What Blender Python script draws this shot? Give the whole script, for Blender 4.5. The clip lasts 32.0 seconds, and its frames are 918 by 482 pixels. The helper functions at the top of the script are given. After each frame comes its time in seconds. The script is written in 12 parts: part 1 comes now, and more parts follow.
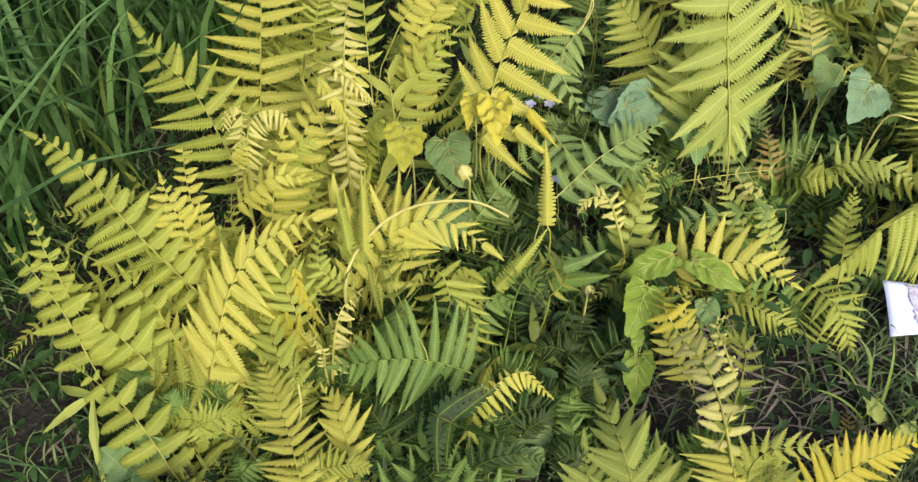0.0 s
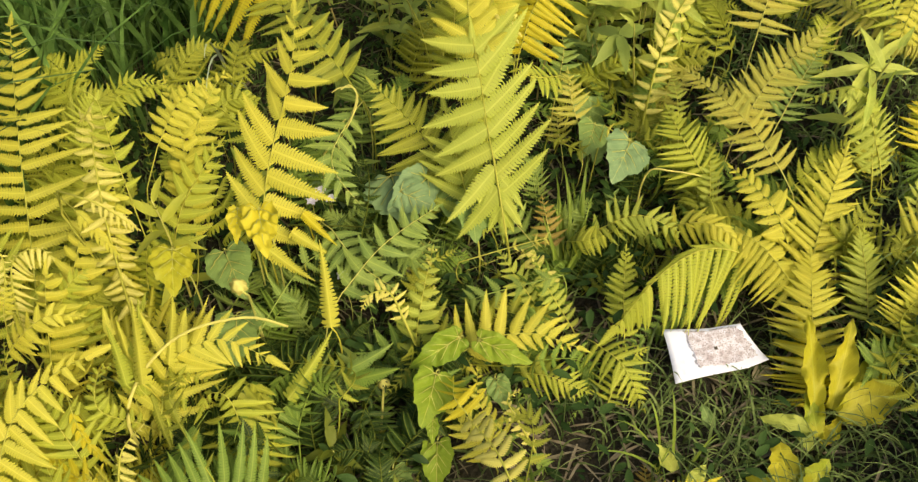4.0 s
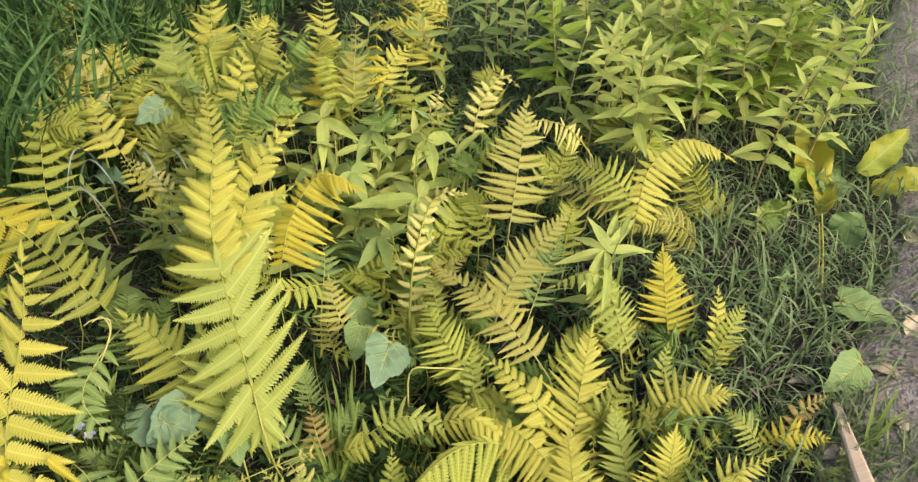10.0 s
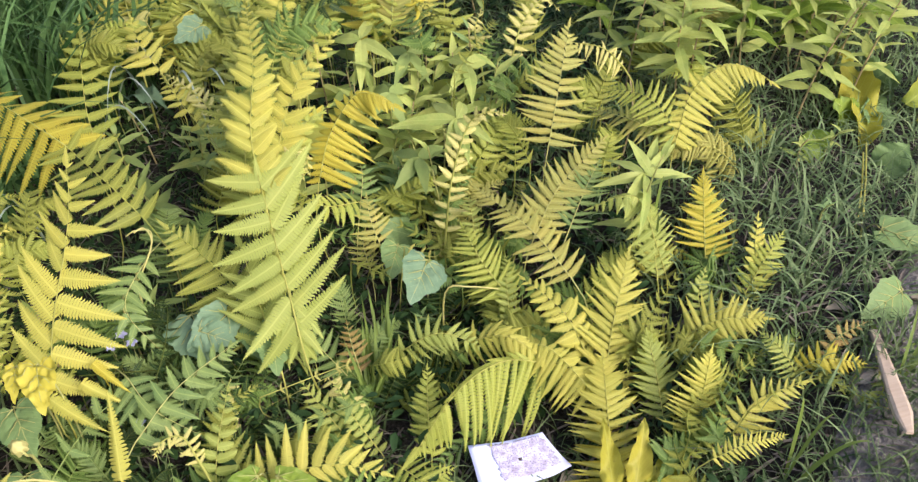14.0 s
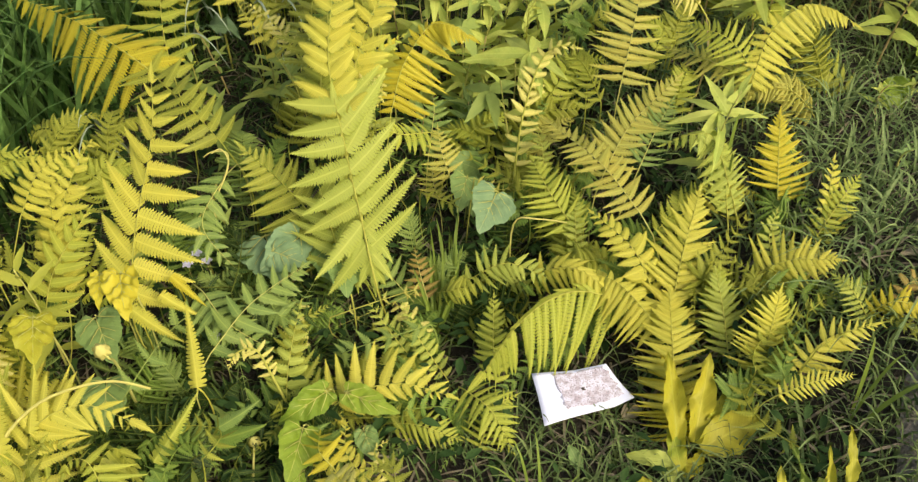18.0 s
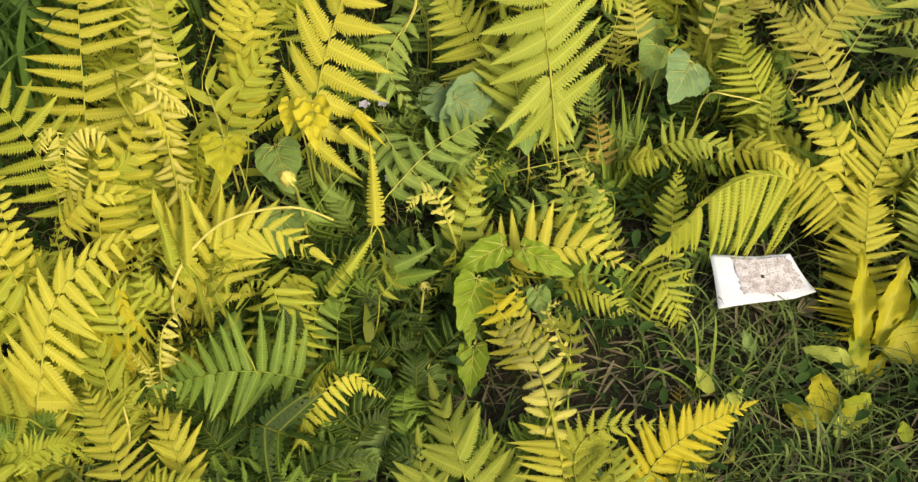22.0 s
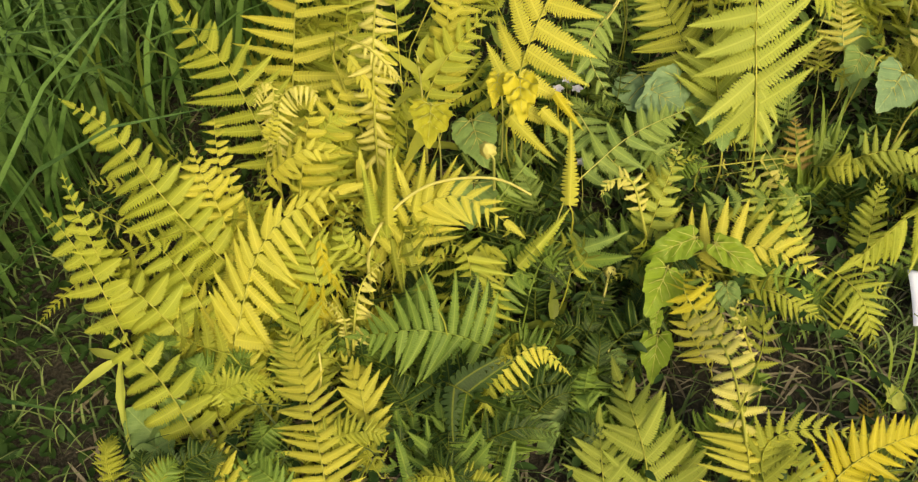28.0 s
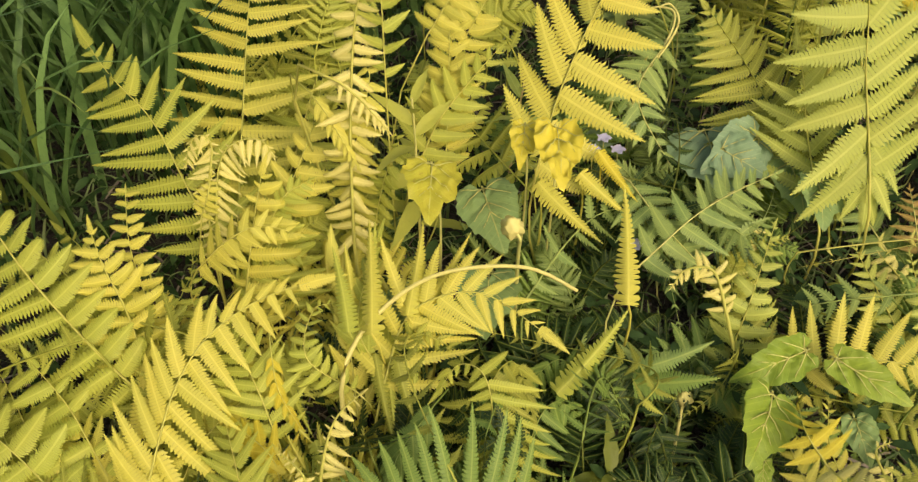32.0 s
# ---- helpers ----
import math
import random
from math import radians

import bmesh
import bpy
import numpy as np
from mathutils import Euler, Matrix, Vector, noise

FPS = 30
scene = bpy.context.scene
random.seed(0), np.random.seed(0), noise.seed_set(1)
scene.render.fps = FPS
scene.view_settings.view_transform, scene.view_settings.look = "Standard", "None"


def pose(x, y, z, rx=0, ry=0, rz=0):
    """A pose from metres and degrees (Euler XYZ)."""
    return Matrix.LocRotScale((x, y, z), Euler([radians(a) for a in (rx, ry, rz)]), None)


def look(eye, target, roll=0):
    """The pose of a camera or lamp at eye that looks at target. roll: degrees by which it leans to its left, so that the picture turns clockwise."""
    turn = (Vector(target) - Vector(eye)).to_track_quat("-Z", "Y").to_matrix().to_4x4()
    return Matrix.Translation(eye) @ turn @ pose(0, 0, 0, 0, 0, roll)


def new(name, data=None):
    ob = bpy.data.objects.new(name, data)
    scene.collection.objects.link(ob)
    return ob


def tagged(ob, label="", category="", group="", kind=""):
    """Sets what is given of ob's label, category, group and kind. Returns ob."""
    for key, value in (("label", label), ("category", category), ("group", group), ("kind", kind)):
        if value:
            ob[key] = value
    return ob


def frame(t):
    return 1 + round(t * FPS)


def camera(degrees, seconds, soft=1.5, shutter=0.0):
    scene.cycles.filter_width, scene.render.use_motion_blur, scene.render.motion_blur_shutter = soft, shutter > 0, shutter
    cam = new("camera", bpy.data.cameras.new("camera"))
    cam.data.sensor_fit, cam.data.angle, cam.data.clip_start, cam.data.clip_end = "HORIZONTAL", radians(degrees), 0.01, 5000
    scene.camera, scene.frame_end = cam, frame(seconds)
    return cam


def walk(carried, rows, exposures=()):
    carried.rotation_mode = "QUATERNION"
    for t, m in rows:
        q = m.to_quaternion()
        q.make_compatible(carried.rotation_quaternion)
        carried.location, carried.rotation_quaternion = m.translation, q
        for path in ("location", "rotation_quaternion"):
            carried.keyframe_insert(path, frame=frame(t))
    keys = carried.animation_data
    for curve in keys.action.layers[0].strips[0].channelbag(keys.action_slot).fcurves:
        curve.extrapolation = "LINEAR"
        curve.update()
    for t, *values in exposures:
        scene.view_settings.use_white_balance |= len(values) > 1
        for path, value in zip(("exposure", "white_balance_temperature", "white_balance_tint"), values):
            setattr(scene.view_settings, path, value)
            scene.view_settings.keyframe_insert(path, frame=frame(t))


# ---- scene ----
cam = camera(53.0, 32.0, soft=1.3)
PATH = [
    (0, (0.038, -0.024, 1.447), (-0.006, 1.279, -0.07), -1.6),
    (0.5, (0.05, -0.019, 1.458), (0.024, 1.301, -0.045), -1.4),
    (1, (0.078, -0.018, 1.464), (0.064, 1.309, -0.032), -1.8),
    (1.5, (0.097, -0.007, 1.475), (0.115, 1.322, -0.019), -1.7),
    (2, (0.12, -0.005, 1.482), (0.169, 1.331, -0.006), -1.8),
    (2.5, (0.146, 0.005, 1.473), (0.25, 1.355, 0.001), -1.5),
    (3, (0.171, 0.005, 1.495), (0.313, 1.353, 0.024), -1.4),
    (3.5, (0.214, 0.017, 1.506), (0.382, 1.367, 0.041), -1.8),
    (4, (0.234, 0.028, 1.512), (0.446, 1.384, 0.056), -1.7),
    (4.5, (0.255, 0.038, 1.522), (0.507, 1.393, 0.072), -1.6),
    (6.5, (0.367, 0.056, 1.553), (0.748, 1.434, 0.155), -2.1),
    (7, (0.385, 0.05, 1.556), (0.793, 1.446, 0.183), -2.1),
    (7.5, (0.397, 0.057, 1.565), (0.817, 1.466, 0.209), -2.3),
    (8, (0.408, 0.053, 1.578), (0.856, 1.493, 0.265), -2.4),
    (8.5, (0.435, 0.043, 1.596), (0.902, 1.503, 0.311), -2.6),
    (9, (0.458, 0.036, 1.604), (0.954, 1.513, 0.35), -2.0),
    (9.5, (0.47, 0.026, 1.609), (0.994, 1.527, 0.396), -1.1),
    (10, (0.484, 0.013, 1.603), (1.011, 1.519, 0.397), -0.7),
    (10.5, (0.489, 0.026, 1.593), (1.028, 1.519, 0.376), -0.2),
    (11, (0.479, 0.018, 1.604), (1.036, 1.506, 0.39), 0.1),
    (11.5, (0.475, 0.015, 1.596), (1.032, 1.495, 0.372), 0.1),
    (12, (0.474, 0.006, 1.591), (1.01, 1.482, 0.353), -0.1),
    (12.5, (0.472, 0.002, 1.586), (0.968, 1.471, 0.322), -0.6),
    (13, (0.463, -0.001, 1.577), (0.938, 1.457, 0.293), -0.6),
    (13.5, (0.458, -0.003, 1.571), (0.916, 1.45, 0.276), -0.7),
    (14, (0.452, -0.011, 1.561), (0.898, 1.443, 0.262), -0.9),
    (14.5, (0.448, -0.018, 1.556), (0.883, 1.439, 0.256), -0.9),
    (16.5, (0.442, -0.03, 1.549), (0.855, 1.45, 0.269), -0.7),
    (17, (0.429, -0.05, 1.544), (0.828, 1.42, 0.248), -0.8),
    (17.5, (0.417, -0.055, 1.535), (0.77, 1.402, 0.21), -1.7),
    (18, (0.399, -0.05, 1.525), (0.723, 1.378, 0.163), -1.6),
    (18.5, (0.366, -0.044, 1.509), (0.662, 1.354, 0.11), -1.5),
    (19, (0.343, -0.04, 1.498), (0.605, 1.348, 0.082), -1.6),
    (19.5, (0.302, -0.028, 1.486), (0.536, 1.342, 0.047), -1.0),
    (20, (0.291, -0.036, 1.466), (0.481, 1.311, 0.0), -0.7),
    (20.5, (0.267, -0.034, 1.456), (0.422, 1.287, -0.037), -0.9),
    (21, (0.258, -0.032, 1.448), (0.393, 1.279, -0.057), -0.8),
    (21.5, (0.246, -0.022, 1.441), (0.36, 1.274, -0.078), -1.1),
    (22, (0.221, -0.025, 1.448), (0.326, 1.266, -0.076), -0.9),
    (22.5, (0.196, -0.028, 1.445), (0.282, 1.262, -0.082), -0.8),
    (23, (0.169, -0.037, 1.44), (0.239, 1.253, -0.086), -0.5),
    (23.5, (0.143, -0.056, 1.431), (0.168, 1.238, -0.094), -0.9),
    (24, (0.119, -0.066, 1.43), (0.102, 1.233, -0.09), -1.2),
    (24.5, (0.106, -0.083, 1.427), (0.054, 1.228, -0.082), -1.5),
    (25, (0.107, -0.086, 1.429), (0.045, 1.218, -0.086), -1.6),
    (25.5, (0.105, -0.091, 1.427), (0.038, 1.216, -0.085), -1.7),
    (26, (0.09, -0.094, 1.429), (0.003, 1.213, -0.082), -2.1),
    (26.5, (0.077, -0.099, 1.428), (-0.052, 1.228, -0.062), -2.9),
    (28.5, (0.052, -0.046, 1.427), (-0.063, 1.261, -0.082), -2.3),
    (29, (0.022, 0.029, 1.31), (-0.072, 1.358, -0.181), -1.6),
    (29.5, (0.011, 0.071, 1.263), (-0.085, 1.405, -0.224), -1.7),
    (30, (0.011, 0.116, 1.214), (-0.093, 1.449, -0.273), -2.0),
    (30.5, (-0.004, 0.162, 1.17), (-0.098, 1.507, -0.308), -1.5),
    (31, (-0.011, 0.216, 1.123), (-0.103, 1.572, -0.344), -1.4),
    (31.5, (-0.011, 0.251, 1.089), (-0.104, 1.634, -0.353), -1.5),
    (32, (-0.025, 0.272, 1.076), (-0.082, 1.725, -0.298), -0.5),
]
EXPOSURES = [(0, 0.86, 6100, 11), (1, 0.86, 7500, 6), (2, 0.85, 8500, 1), (3, 0.85, 9300, -3), (8, 0.88, 9300, -3), (9, 0.9, 8100, 4), (10, 0.98, 6500, 14),
             (11, 1.05, 5850, 23), (14.5, 1.05, 5800, 20), (17, 0.9, 6900, 7), (19, 0.84, 8300, -2), (21, 0.8, 9200, -6), (26, 0.79, 9200, -6), (29, 0.77, 9300, 4), (30, 0.8, 7600, 15), (32, 0.8, 7600, 15)]
walk(cam, [(t, look(eye, target, roll)) for t, eye, target, roll in PATH], EXPOSURES)

# ---- sky and sun ----
SUN_ELEV, SUN_AZIM = radians(38), radians(150)
world = bpy.data.worlds.new("sky")
scene.world = world
world.use_nodes = True
sky = world.node_tree.nodes.new("ShaderNodeTexSky")
sky.sky_type, sky.sun_disc, sky.sun_elevation, sky.sun_rotation = "NISHITA", False, SUN_ELEV, SUN_AZIM
sky.air_density, sky.dust_density = 1.0, 4.0
back = world.node_tree.nodes["Background"]
back.inputs["Strength"].default_value = 0.1
world.node_tree.links.new(sky.outputs["Color"], back.inputs["Color"])
sun = new("sun", bpy.data.lights.new("sun", "SUN"))
sun.data.energy, sun.data.angle, sun.data.color = 1.75, radians(32), (1.0, 0.90, 0.72)
sun_way = Vector((math.sin(SUN_AZIM) * math.cos(SUN_ELEV), math.cos(SUN_AZIM) * math.cos(SUN_ELEV), math.sin(SUN_ELEV)))
sun.matrix_world = look(sun_way * 10, (0, 0, 0))


# ---- materials ----
def shade(name, rough=0.6):
    mat = bpy.data.materials.new(name)
    mat.use_nodes = True
    nodes, links = mat.node_tree.nodes, mat.node_tree.links
    nodes["Principled BSDF"].inputs["Roughness"].default_value = rough
    return mat, nodes, links, nodes["Principled BSDF"]


def rgb(c):
    return (c[0], c[1], c[2], 1.0)


def mixed(nodes, links, fac, a, b, blend="MIX"):
    m = nodes.new("ShaderNodeMix")
    m.data_type, m.blend_type = "RGBA", blend
    for socket, value in ((m.inputs[0], fac), (m.inputs[6], a), (m.inputs[7], b)):
        if isinstance(value, (int, float)):
            socket.default_value = value
        elif isinstance(value, tuple):
            socket.default_value = rgb(value)
        else:
            links.new(value, socket)
    return m.outputs[2]


def noisy(nodes, links, scale, detail=3.0, lo=0.35, hi=0.65, coord="Object"):
    tc = nodes.new("ShaderNodeTexCoord")
    n = nodes.new("ShaderNodeTexNoise")
    n.inputs["Scale"].default_value, n.inputs["Detail"].default_value = scale, detail
    links.new(tc.outputs[coord], n.inputs["Vector"])
    r = nodes.new("ShaderNodeMapRange")
    r.inputs[1].default_value, r.inputs[2].default_value = lo, hi
    links.new(n.outputs["Fac"], r.inputs[0])
    return r.outputs[0]


def maths(nodes, links, op, a, b=None):
    m = nodes.new("ShaderNodeMath")
    m.operation = op
    for socket, value in zip(m.inputs, (a, b)):
        if isinstance(value, (int, float)):
            socket.default_value = value
        elif value is not None:
            links.new(value, socket)
    return m.outputs[0]


def veins(nodes, links, rib):
    """How far a place on a leaf lies on its midrib or, where rib is given, on a side vein."""
    tc = nodes.new("ShaderNodeTexCoord")
    xyz = nodes.new("ShaderNodeSeparateXYZ")
    links.new(tc.outputs["Object" if rib else "UV"], xyz.inputs[0])
    off = maths(nodes, links, "ABSOLUTE", xyz.outputs[1])
    mid = maths(nodes, links, "LESS_THAN", off, 0.012 if rib else 0.07)
    if rib:
        run = maths(nodes, links, "SUBTRACT", maths(nodes, links, "MULTIPLY", xyz.outputs[0], rib), maths(nodes, links, "MULTIPLY", off, rib * 0.9))
        side = maths(nodes, links, "LESS_THAN", maths(nodes, links, "FRACT", run), 0.10)
        mid = maths(nodes, links, "MAXIMUM", mid, maths(nodes, links, "MULTIPLY", side, 0.6))
    return maths(nodes, links, "MULTIPLY", mid, 0.3)


def fold_shade(nodes, links):
    """Where shade is painted into the folds between the lobes of a leaflet."""
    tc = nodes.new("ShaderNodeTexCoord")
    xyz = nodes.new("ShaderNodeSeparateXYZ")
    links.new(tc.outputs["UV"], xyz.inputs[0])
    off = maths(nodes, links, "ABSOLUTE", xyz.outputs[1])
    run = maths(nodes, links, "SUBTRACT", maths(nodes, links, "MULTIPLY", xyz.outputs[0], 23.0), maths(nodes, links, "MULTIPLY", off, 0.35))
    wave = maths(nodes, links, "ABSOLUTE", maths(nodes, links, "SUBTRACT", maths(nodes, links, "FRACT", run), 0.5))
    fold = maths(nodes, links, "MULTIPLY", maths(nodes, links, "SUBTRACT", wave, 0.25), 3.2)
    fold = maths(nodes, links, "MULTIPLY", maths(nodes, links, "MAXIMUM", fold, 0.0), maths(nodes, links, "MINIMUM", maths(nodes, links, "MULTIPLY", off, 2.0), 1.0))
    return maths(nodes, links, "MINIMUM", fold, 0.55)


def leaf(name, main, other, spot, rough=0.5, glow=0.35, island=False, rib=0.0):
    """A thin leaf: two tones from leaf to leaf, blotches, spots of wear, painted shade between lobes, light passing
    through.
    """
    mat, nodes, links, bsdf = shade(name, rough)
    if island:
        pick = maths(nodes, links, "POWER", nodes.new("ShaderNodeNewGeometry").outputs["Random Per Island"], 1.8)
    else:
        one = nodes.new("ShaderNodeObjectInfo").outputs["Random"]
        pick = maths(nodes, links, "FRACT", maths(nodes, links, "ADD", one, nodes.new("ShaderNodeNewGeometry").outputs["Random Per Island"]))
    tone = mixed(nodes, links, pick, main, other)
    geo = nodes.new("ShaderNodeNewGeometry")
    big = nodes.new("ShaderNodeTexNoise")
    big.inputs["Scale"].default_value, big.inputs["Detail"].default_value = 26.0, 3.0
    links.new(geo.outputs["Position"], big.inputs["Vector"])
    ramp = nodes.new("ShaderNodeMapRange")
    ramp.inputs[1].default_value, ramp.inputs[2].default_value = 0.42, 0.72
    links.new(big.outputs["Fac"], ramp.inputs[0])
    tone = mixed(nodes, links, ramp.outputs[0], tone, other)
    fine = nodes.new("ShaderNodeTexNoise")
    fine.inputs["Scale"].default_value, fine.inputs["Detail"].default_value = 190.0, 2.0
    links.new(geo.outputs["Position"], fine.inputs["Vector"])
    speck = nodes.new("ShaderNodeMapRange")
    speck.inputs[1].default_value, speck.inputs[2].default_value, speck.inputs[4].default_value = 0.60, 0.78, 0.55
    links.new(fine.outputs["Fac"], speck.inputs[0])
    tone = mixed(nodes, links, speck.outputs[0], tone, spot)
    height = fine.outputs["Fac"]
    if not island:
        vein = veins(nodes, links, rib)
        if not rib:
            # The spot tone doubles as painted shade in the folds between lobes.
            tone = mixed(nodes, links, fold_shade(nodes, links), tone, spot)
        tone = mixed(nodes, links, vein, tone, tuple(min(0.35 + 0.75 * v, 0.9) if k < 2 else v * 1.6 + 0.03 for k, v in enumerate(main)))
        add = nodes.new("ShaderNodeMath")
        add.operation = "SUBTRACT"
        links.new(height, add.inputs[0])
        links.new(vein, add.inputs[1])
        height = add.outputs[0]
    links.new(tone, bsdf.inputs["Base Color"])
    bump = nodes.new("ShaderNodeBump")
    bump.inputs["Strength"].default_value, bump.inputs["Distance"].default_value = 0.45, 0.002
    links.new(height, bump.inputs["Height"])
    links.new(bump.outputs["Normal"], bsdf.inputs["Normal"])
    bsdf.inputs["Specular IOR Level"].default_value = 0.22
    thin = nodes.new("ShaderNodeBsdfTranslucent")
    links.new(tone, thin.inputs["Color"])
    both = nodes.new("ShaderNodeMixShader")
    both.inputs[0].default_value = glow
    links.new(bsdf.outputs[0], both.inputs[1])
    links.new(thin.outputs[0], both.inputs[2])
    links.new(both.outputs[0], nodes["Material Output"].inputs["Surface"])
    return mat


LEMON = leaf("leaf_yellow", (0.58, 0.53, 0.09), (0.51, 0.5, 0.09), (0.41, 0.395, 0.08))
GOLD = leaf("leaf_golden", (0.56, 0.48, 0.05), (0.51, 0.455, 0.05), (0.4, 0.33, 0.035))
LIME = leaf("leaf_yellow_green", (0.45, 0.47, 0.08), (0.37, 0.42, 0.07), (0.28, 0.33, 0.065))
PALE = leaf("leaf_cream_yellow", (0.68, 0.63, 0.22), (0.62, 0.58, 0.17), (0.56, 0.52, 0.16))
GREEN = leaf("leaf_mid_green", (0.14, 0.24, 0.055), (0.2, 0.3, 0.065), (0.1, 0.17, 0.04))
# Green taken far down: the deep shade between fronds is put into this colour.
SHADED = leaf("leaf_green_shaded", (0.018, 0.045, 0.011), (0.05, 0.095, 0.024), (0.014, 0.03, 0.008))
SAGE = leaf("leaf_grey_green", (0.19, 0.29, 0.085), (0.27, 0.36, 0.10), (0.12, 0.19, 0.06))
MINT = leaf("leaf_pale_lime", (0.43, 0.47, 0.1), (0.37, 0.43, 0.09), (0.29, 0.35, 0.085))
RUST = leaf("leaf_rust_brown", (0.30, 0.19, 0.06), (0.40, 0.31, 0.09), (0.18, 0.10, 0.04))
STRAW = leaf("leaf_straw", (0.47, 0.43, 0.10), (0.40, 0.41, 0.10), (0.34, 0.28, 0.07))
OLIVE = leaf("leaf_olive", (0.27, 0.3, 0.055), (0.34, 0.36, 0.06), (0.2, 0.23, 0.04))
BROAD = leaf("leaf_broad_green", (0.19, 0.3, 0.11), (0.26, 0.38, 0.13), (0.12, 0.2, 0.065), 0.42, rib=9.0)
LANCE = leaf("leaf_light_green", (0.36, 0.46, 0.11), (0.48, 0.53, 0.14), (0.24, 0.33, 0.08), 0.45, rib=9.0)
FRESH = leaf("leaf_fresh_green", (0.18, 0.28, 0.034), (0.25, 0.35, 0.05), (0.12, 0.19, 0.035), 0.45, rib=9.0)
DOCK = leaf("leaf_yellowed_broad", (0.29, 0.36, 0.05), (0.46, 0.43, 0.05), (0.25, 0.2, 0.05), 0.42, rib=9.0)
DOCKY = leaf("leaf_yellow_broad", (0.52, 0.46, 0.05), (0.44, 0.43, 0.06), (0.33, 0.27, 0.05), 0.42, rib=9.0)
BLUISH = leaf("leaf_blue_green", (0.20, 0.32, 0.18), (0.24, 0.36, 0.20), (0.14, 0.22, 0.12), 0.5, rib=9.0)
GRASS = leaf("grass_dark", (0.026, 0.075, 0.017), (0.14, 0.25, 0.075), (0.02, 0.05, 0.012), 0.5, 0.25, True)
TURF = leaf("grass_short", (0.12, 0.19, 0.075), (0.25, 0.33, 0.14), (0.07, 0.12, 0.045), 0.55, 0.25, True)
# Leaf green darkened to stand in for the shade below the ferns.
SHADED_WEED = leaf("weed_leaves_shaded", (0.014, 0.038, 0.01), (0.05, 0.1, 0.028), (0.012, 0.026, 0.008), 0.5, 0.25, True)
THIN = leaf("grass_thin", (0.065, 0.12, 0.04), (0.21, 0.27, 0.105), (0.04, 0.07, 0.025), 0.55, 0.25, True)
DRY = leaf("dry_litter", (0.14, 0.11, 0.085), (0.28, 0.24, 0.19), (0.08, 0.06, 0.045), 0.8, 0.1, True)
STALK = leaf("stalk", (0.42, 0.40, 0.12), (0.36, 0.38, 0.12), (0.28, 0.24, 0.08), 0.5, 0.1)
RACHIS = leaf("rachis", (0.5, 0.48, 0.11), (0.45, 0.46, 0.1), (0.42, 0.41, 0.09), 0.6, 0.4)
BROWNSTALK = leaf("stalk_brown", (0.36, 0.24, 0.13), (0.42, 0.32, 0.15), (0.22, 0.13, 0.07), 0.6, 0.0)


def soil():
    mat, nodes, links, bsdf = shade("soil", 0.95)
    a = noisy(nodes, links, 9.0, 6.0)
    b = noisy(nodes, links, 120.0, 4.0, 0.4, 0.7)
    # Dark soil lowered to near black: shade under the plants is in the colour.
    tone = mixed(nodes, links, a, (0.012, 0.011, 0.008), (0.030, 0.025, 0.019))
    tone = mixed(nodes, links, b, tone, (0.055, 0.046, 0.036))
    links.new(tone, bsdf.inputs["Base Color"])
    bump = nodes.new("ShaderNodeBump")
    bump.inputs["Strength"].default_value, bump.inputs["Distance"].default_value = 0.9, 0.012
    links.new(b, bump.inputs["Height"])
    links.new(bump.outputs["Normal"], bsdf.inputs["Normal"])
    return mat


def path_soil():
    mat, nodes, links, bsdf = shade("path_soil", 0.95)
    a = noisy(nodes, links, 6.0, 6.0)
    b = noisy(nodes, links, 90.0, 5.0, 0.4, 0.7)
    tone = mixed(nodes, links, a, (0.21, 0.185, 0.165), (0.31, 0.28, 0.255))
    tone = mixed(nodes, links, b, tone, (0.17, 0.15, 0.13))
    links.new(tone, bsdf.inputs["Base Color"])
    bump = nodes.new("ShaderNodeBump")
    bump.inputs["Strength"].default_value, bump.inputs["Distance"].default_value = 0.8, 0.01
    links.new(b, bump.inputs["Height"])
    links.new(bump.outputs["Normal"], bsdf.inputs["Normal"])
    return mat


def wood():
    mat, nodes, links, bsdf = shade("pale_wood", 0.75)
    tc = nodes.new("ShaderNodeTexCoord")
    stretch = nodes.new("ShaderNodeMapping")
    stretch.inputs["Scale"].default_value = (4.0, 90.0, 90.0)
    links.new(tc.outputs["Object"], stretch.inputs["Vector"])
    n = nodes.new("ShaderNodeTexNoise")
    n.inputs["Scale"].default_value, n.inputs["Detail"].default_value = 1.6, 5.0
    links.new(stretch.outputs[0], n.inputs["Vector"])
    tone = mixed(nodes, links, n.outputs["Fac"], (0.62, 0.50, 0.36), (0.42, 0.30, 0.19))
    dirt = noisy(nodes, links, 14.0, 4.0, 0.55, 0.75)
    tone = mixed(nodes, links, dirt, tone, (0.30, 0.22, 0.15))
    links.new(tone, bsdf.inputs["Base Color"])
    bump = nodes.new("ShaderNodeBump")
    bump.inputs["Strength"].default_value, bump.inputs["Distance"].default_value = 0.4, 0.002
    links.new(n.outputs["Fac"], bump.inputs["Height"])
    links.new(bump.outputs["Normal"], bsdf.inputs["Normal"])
    return mat


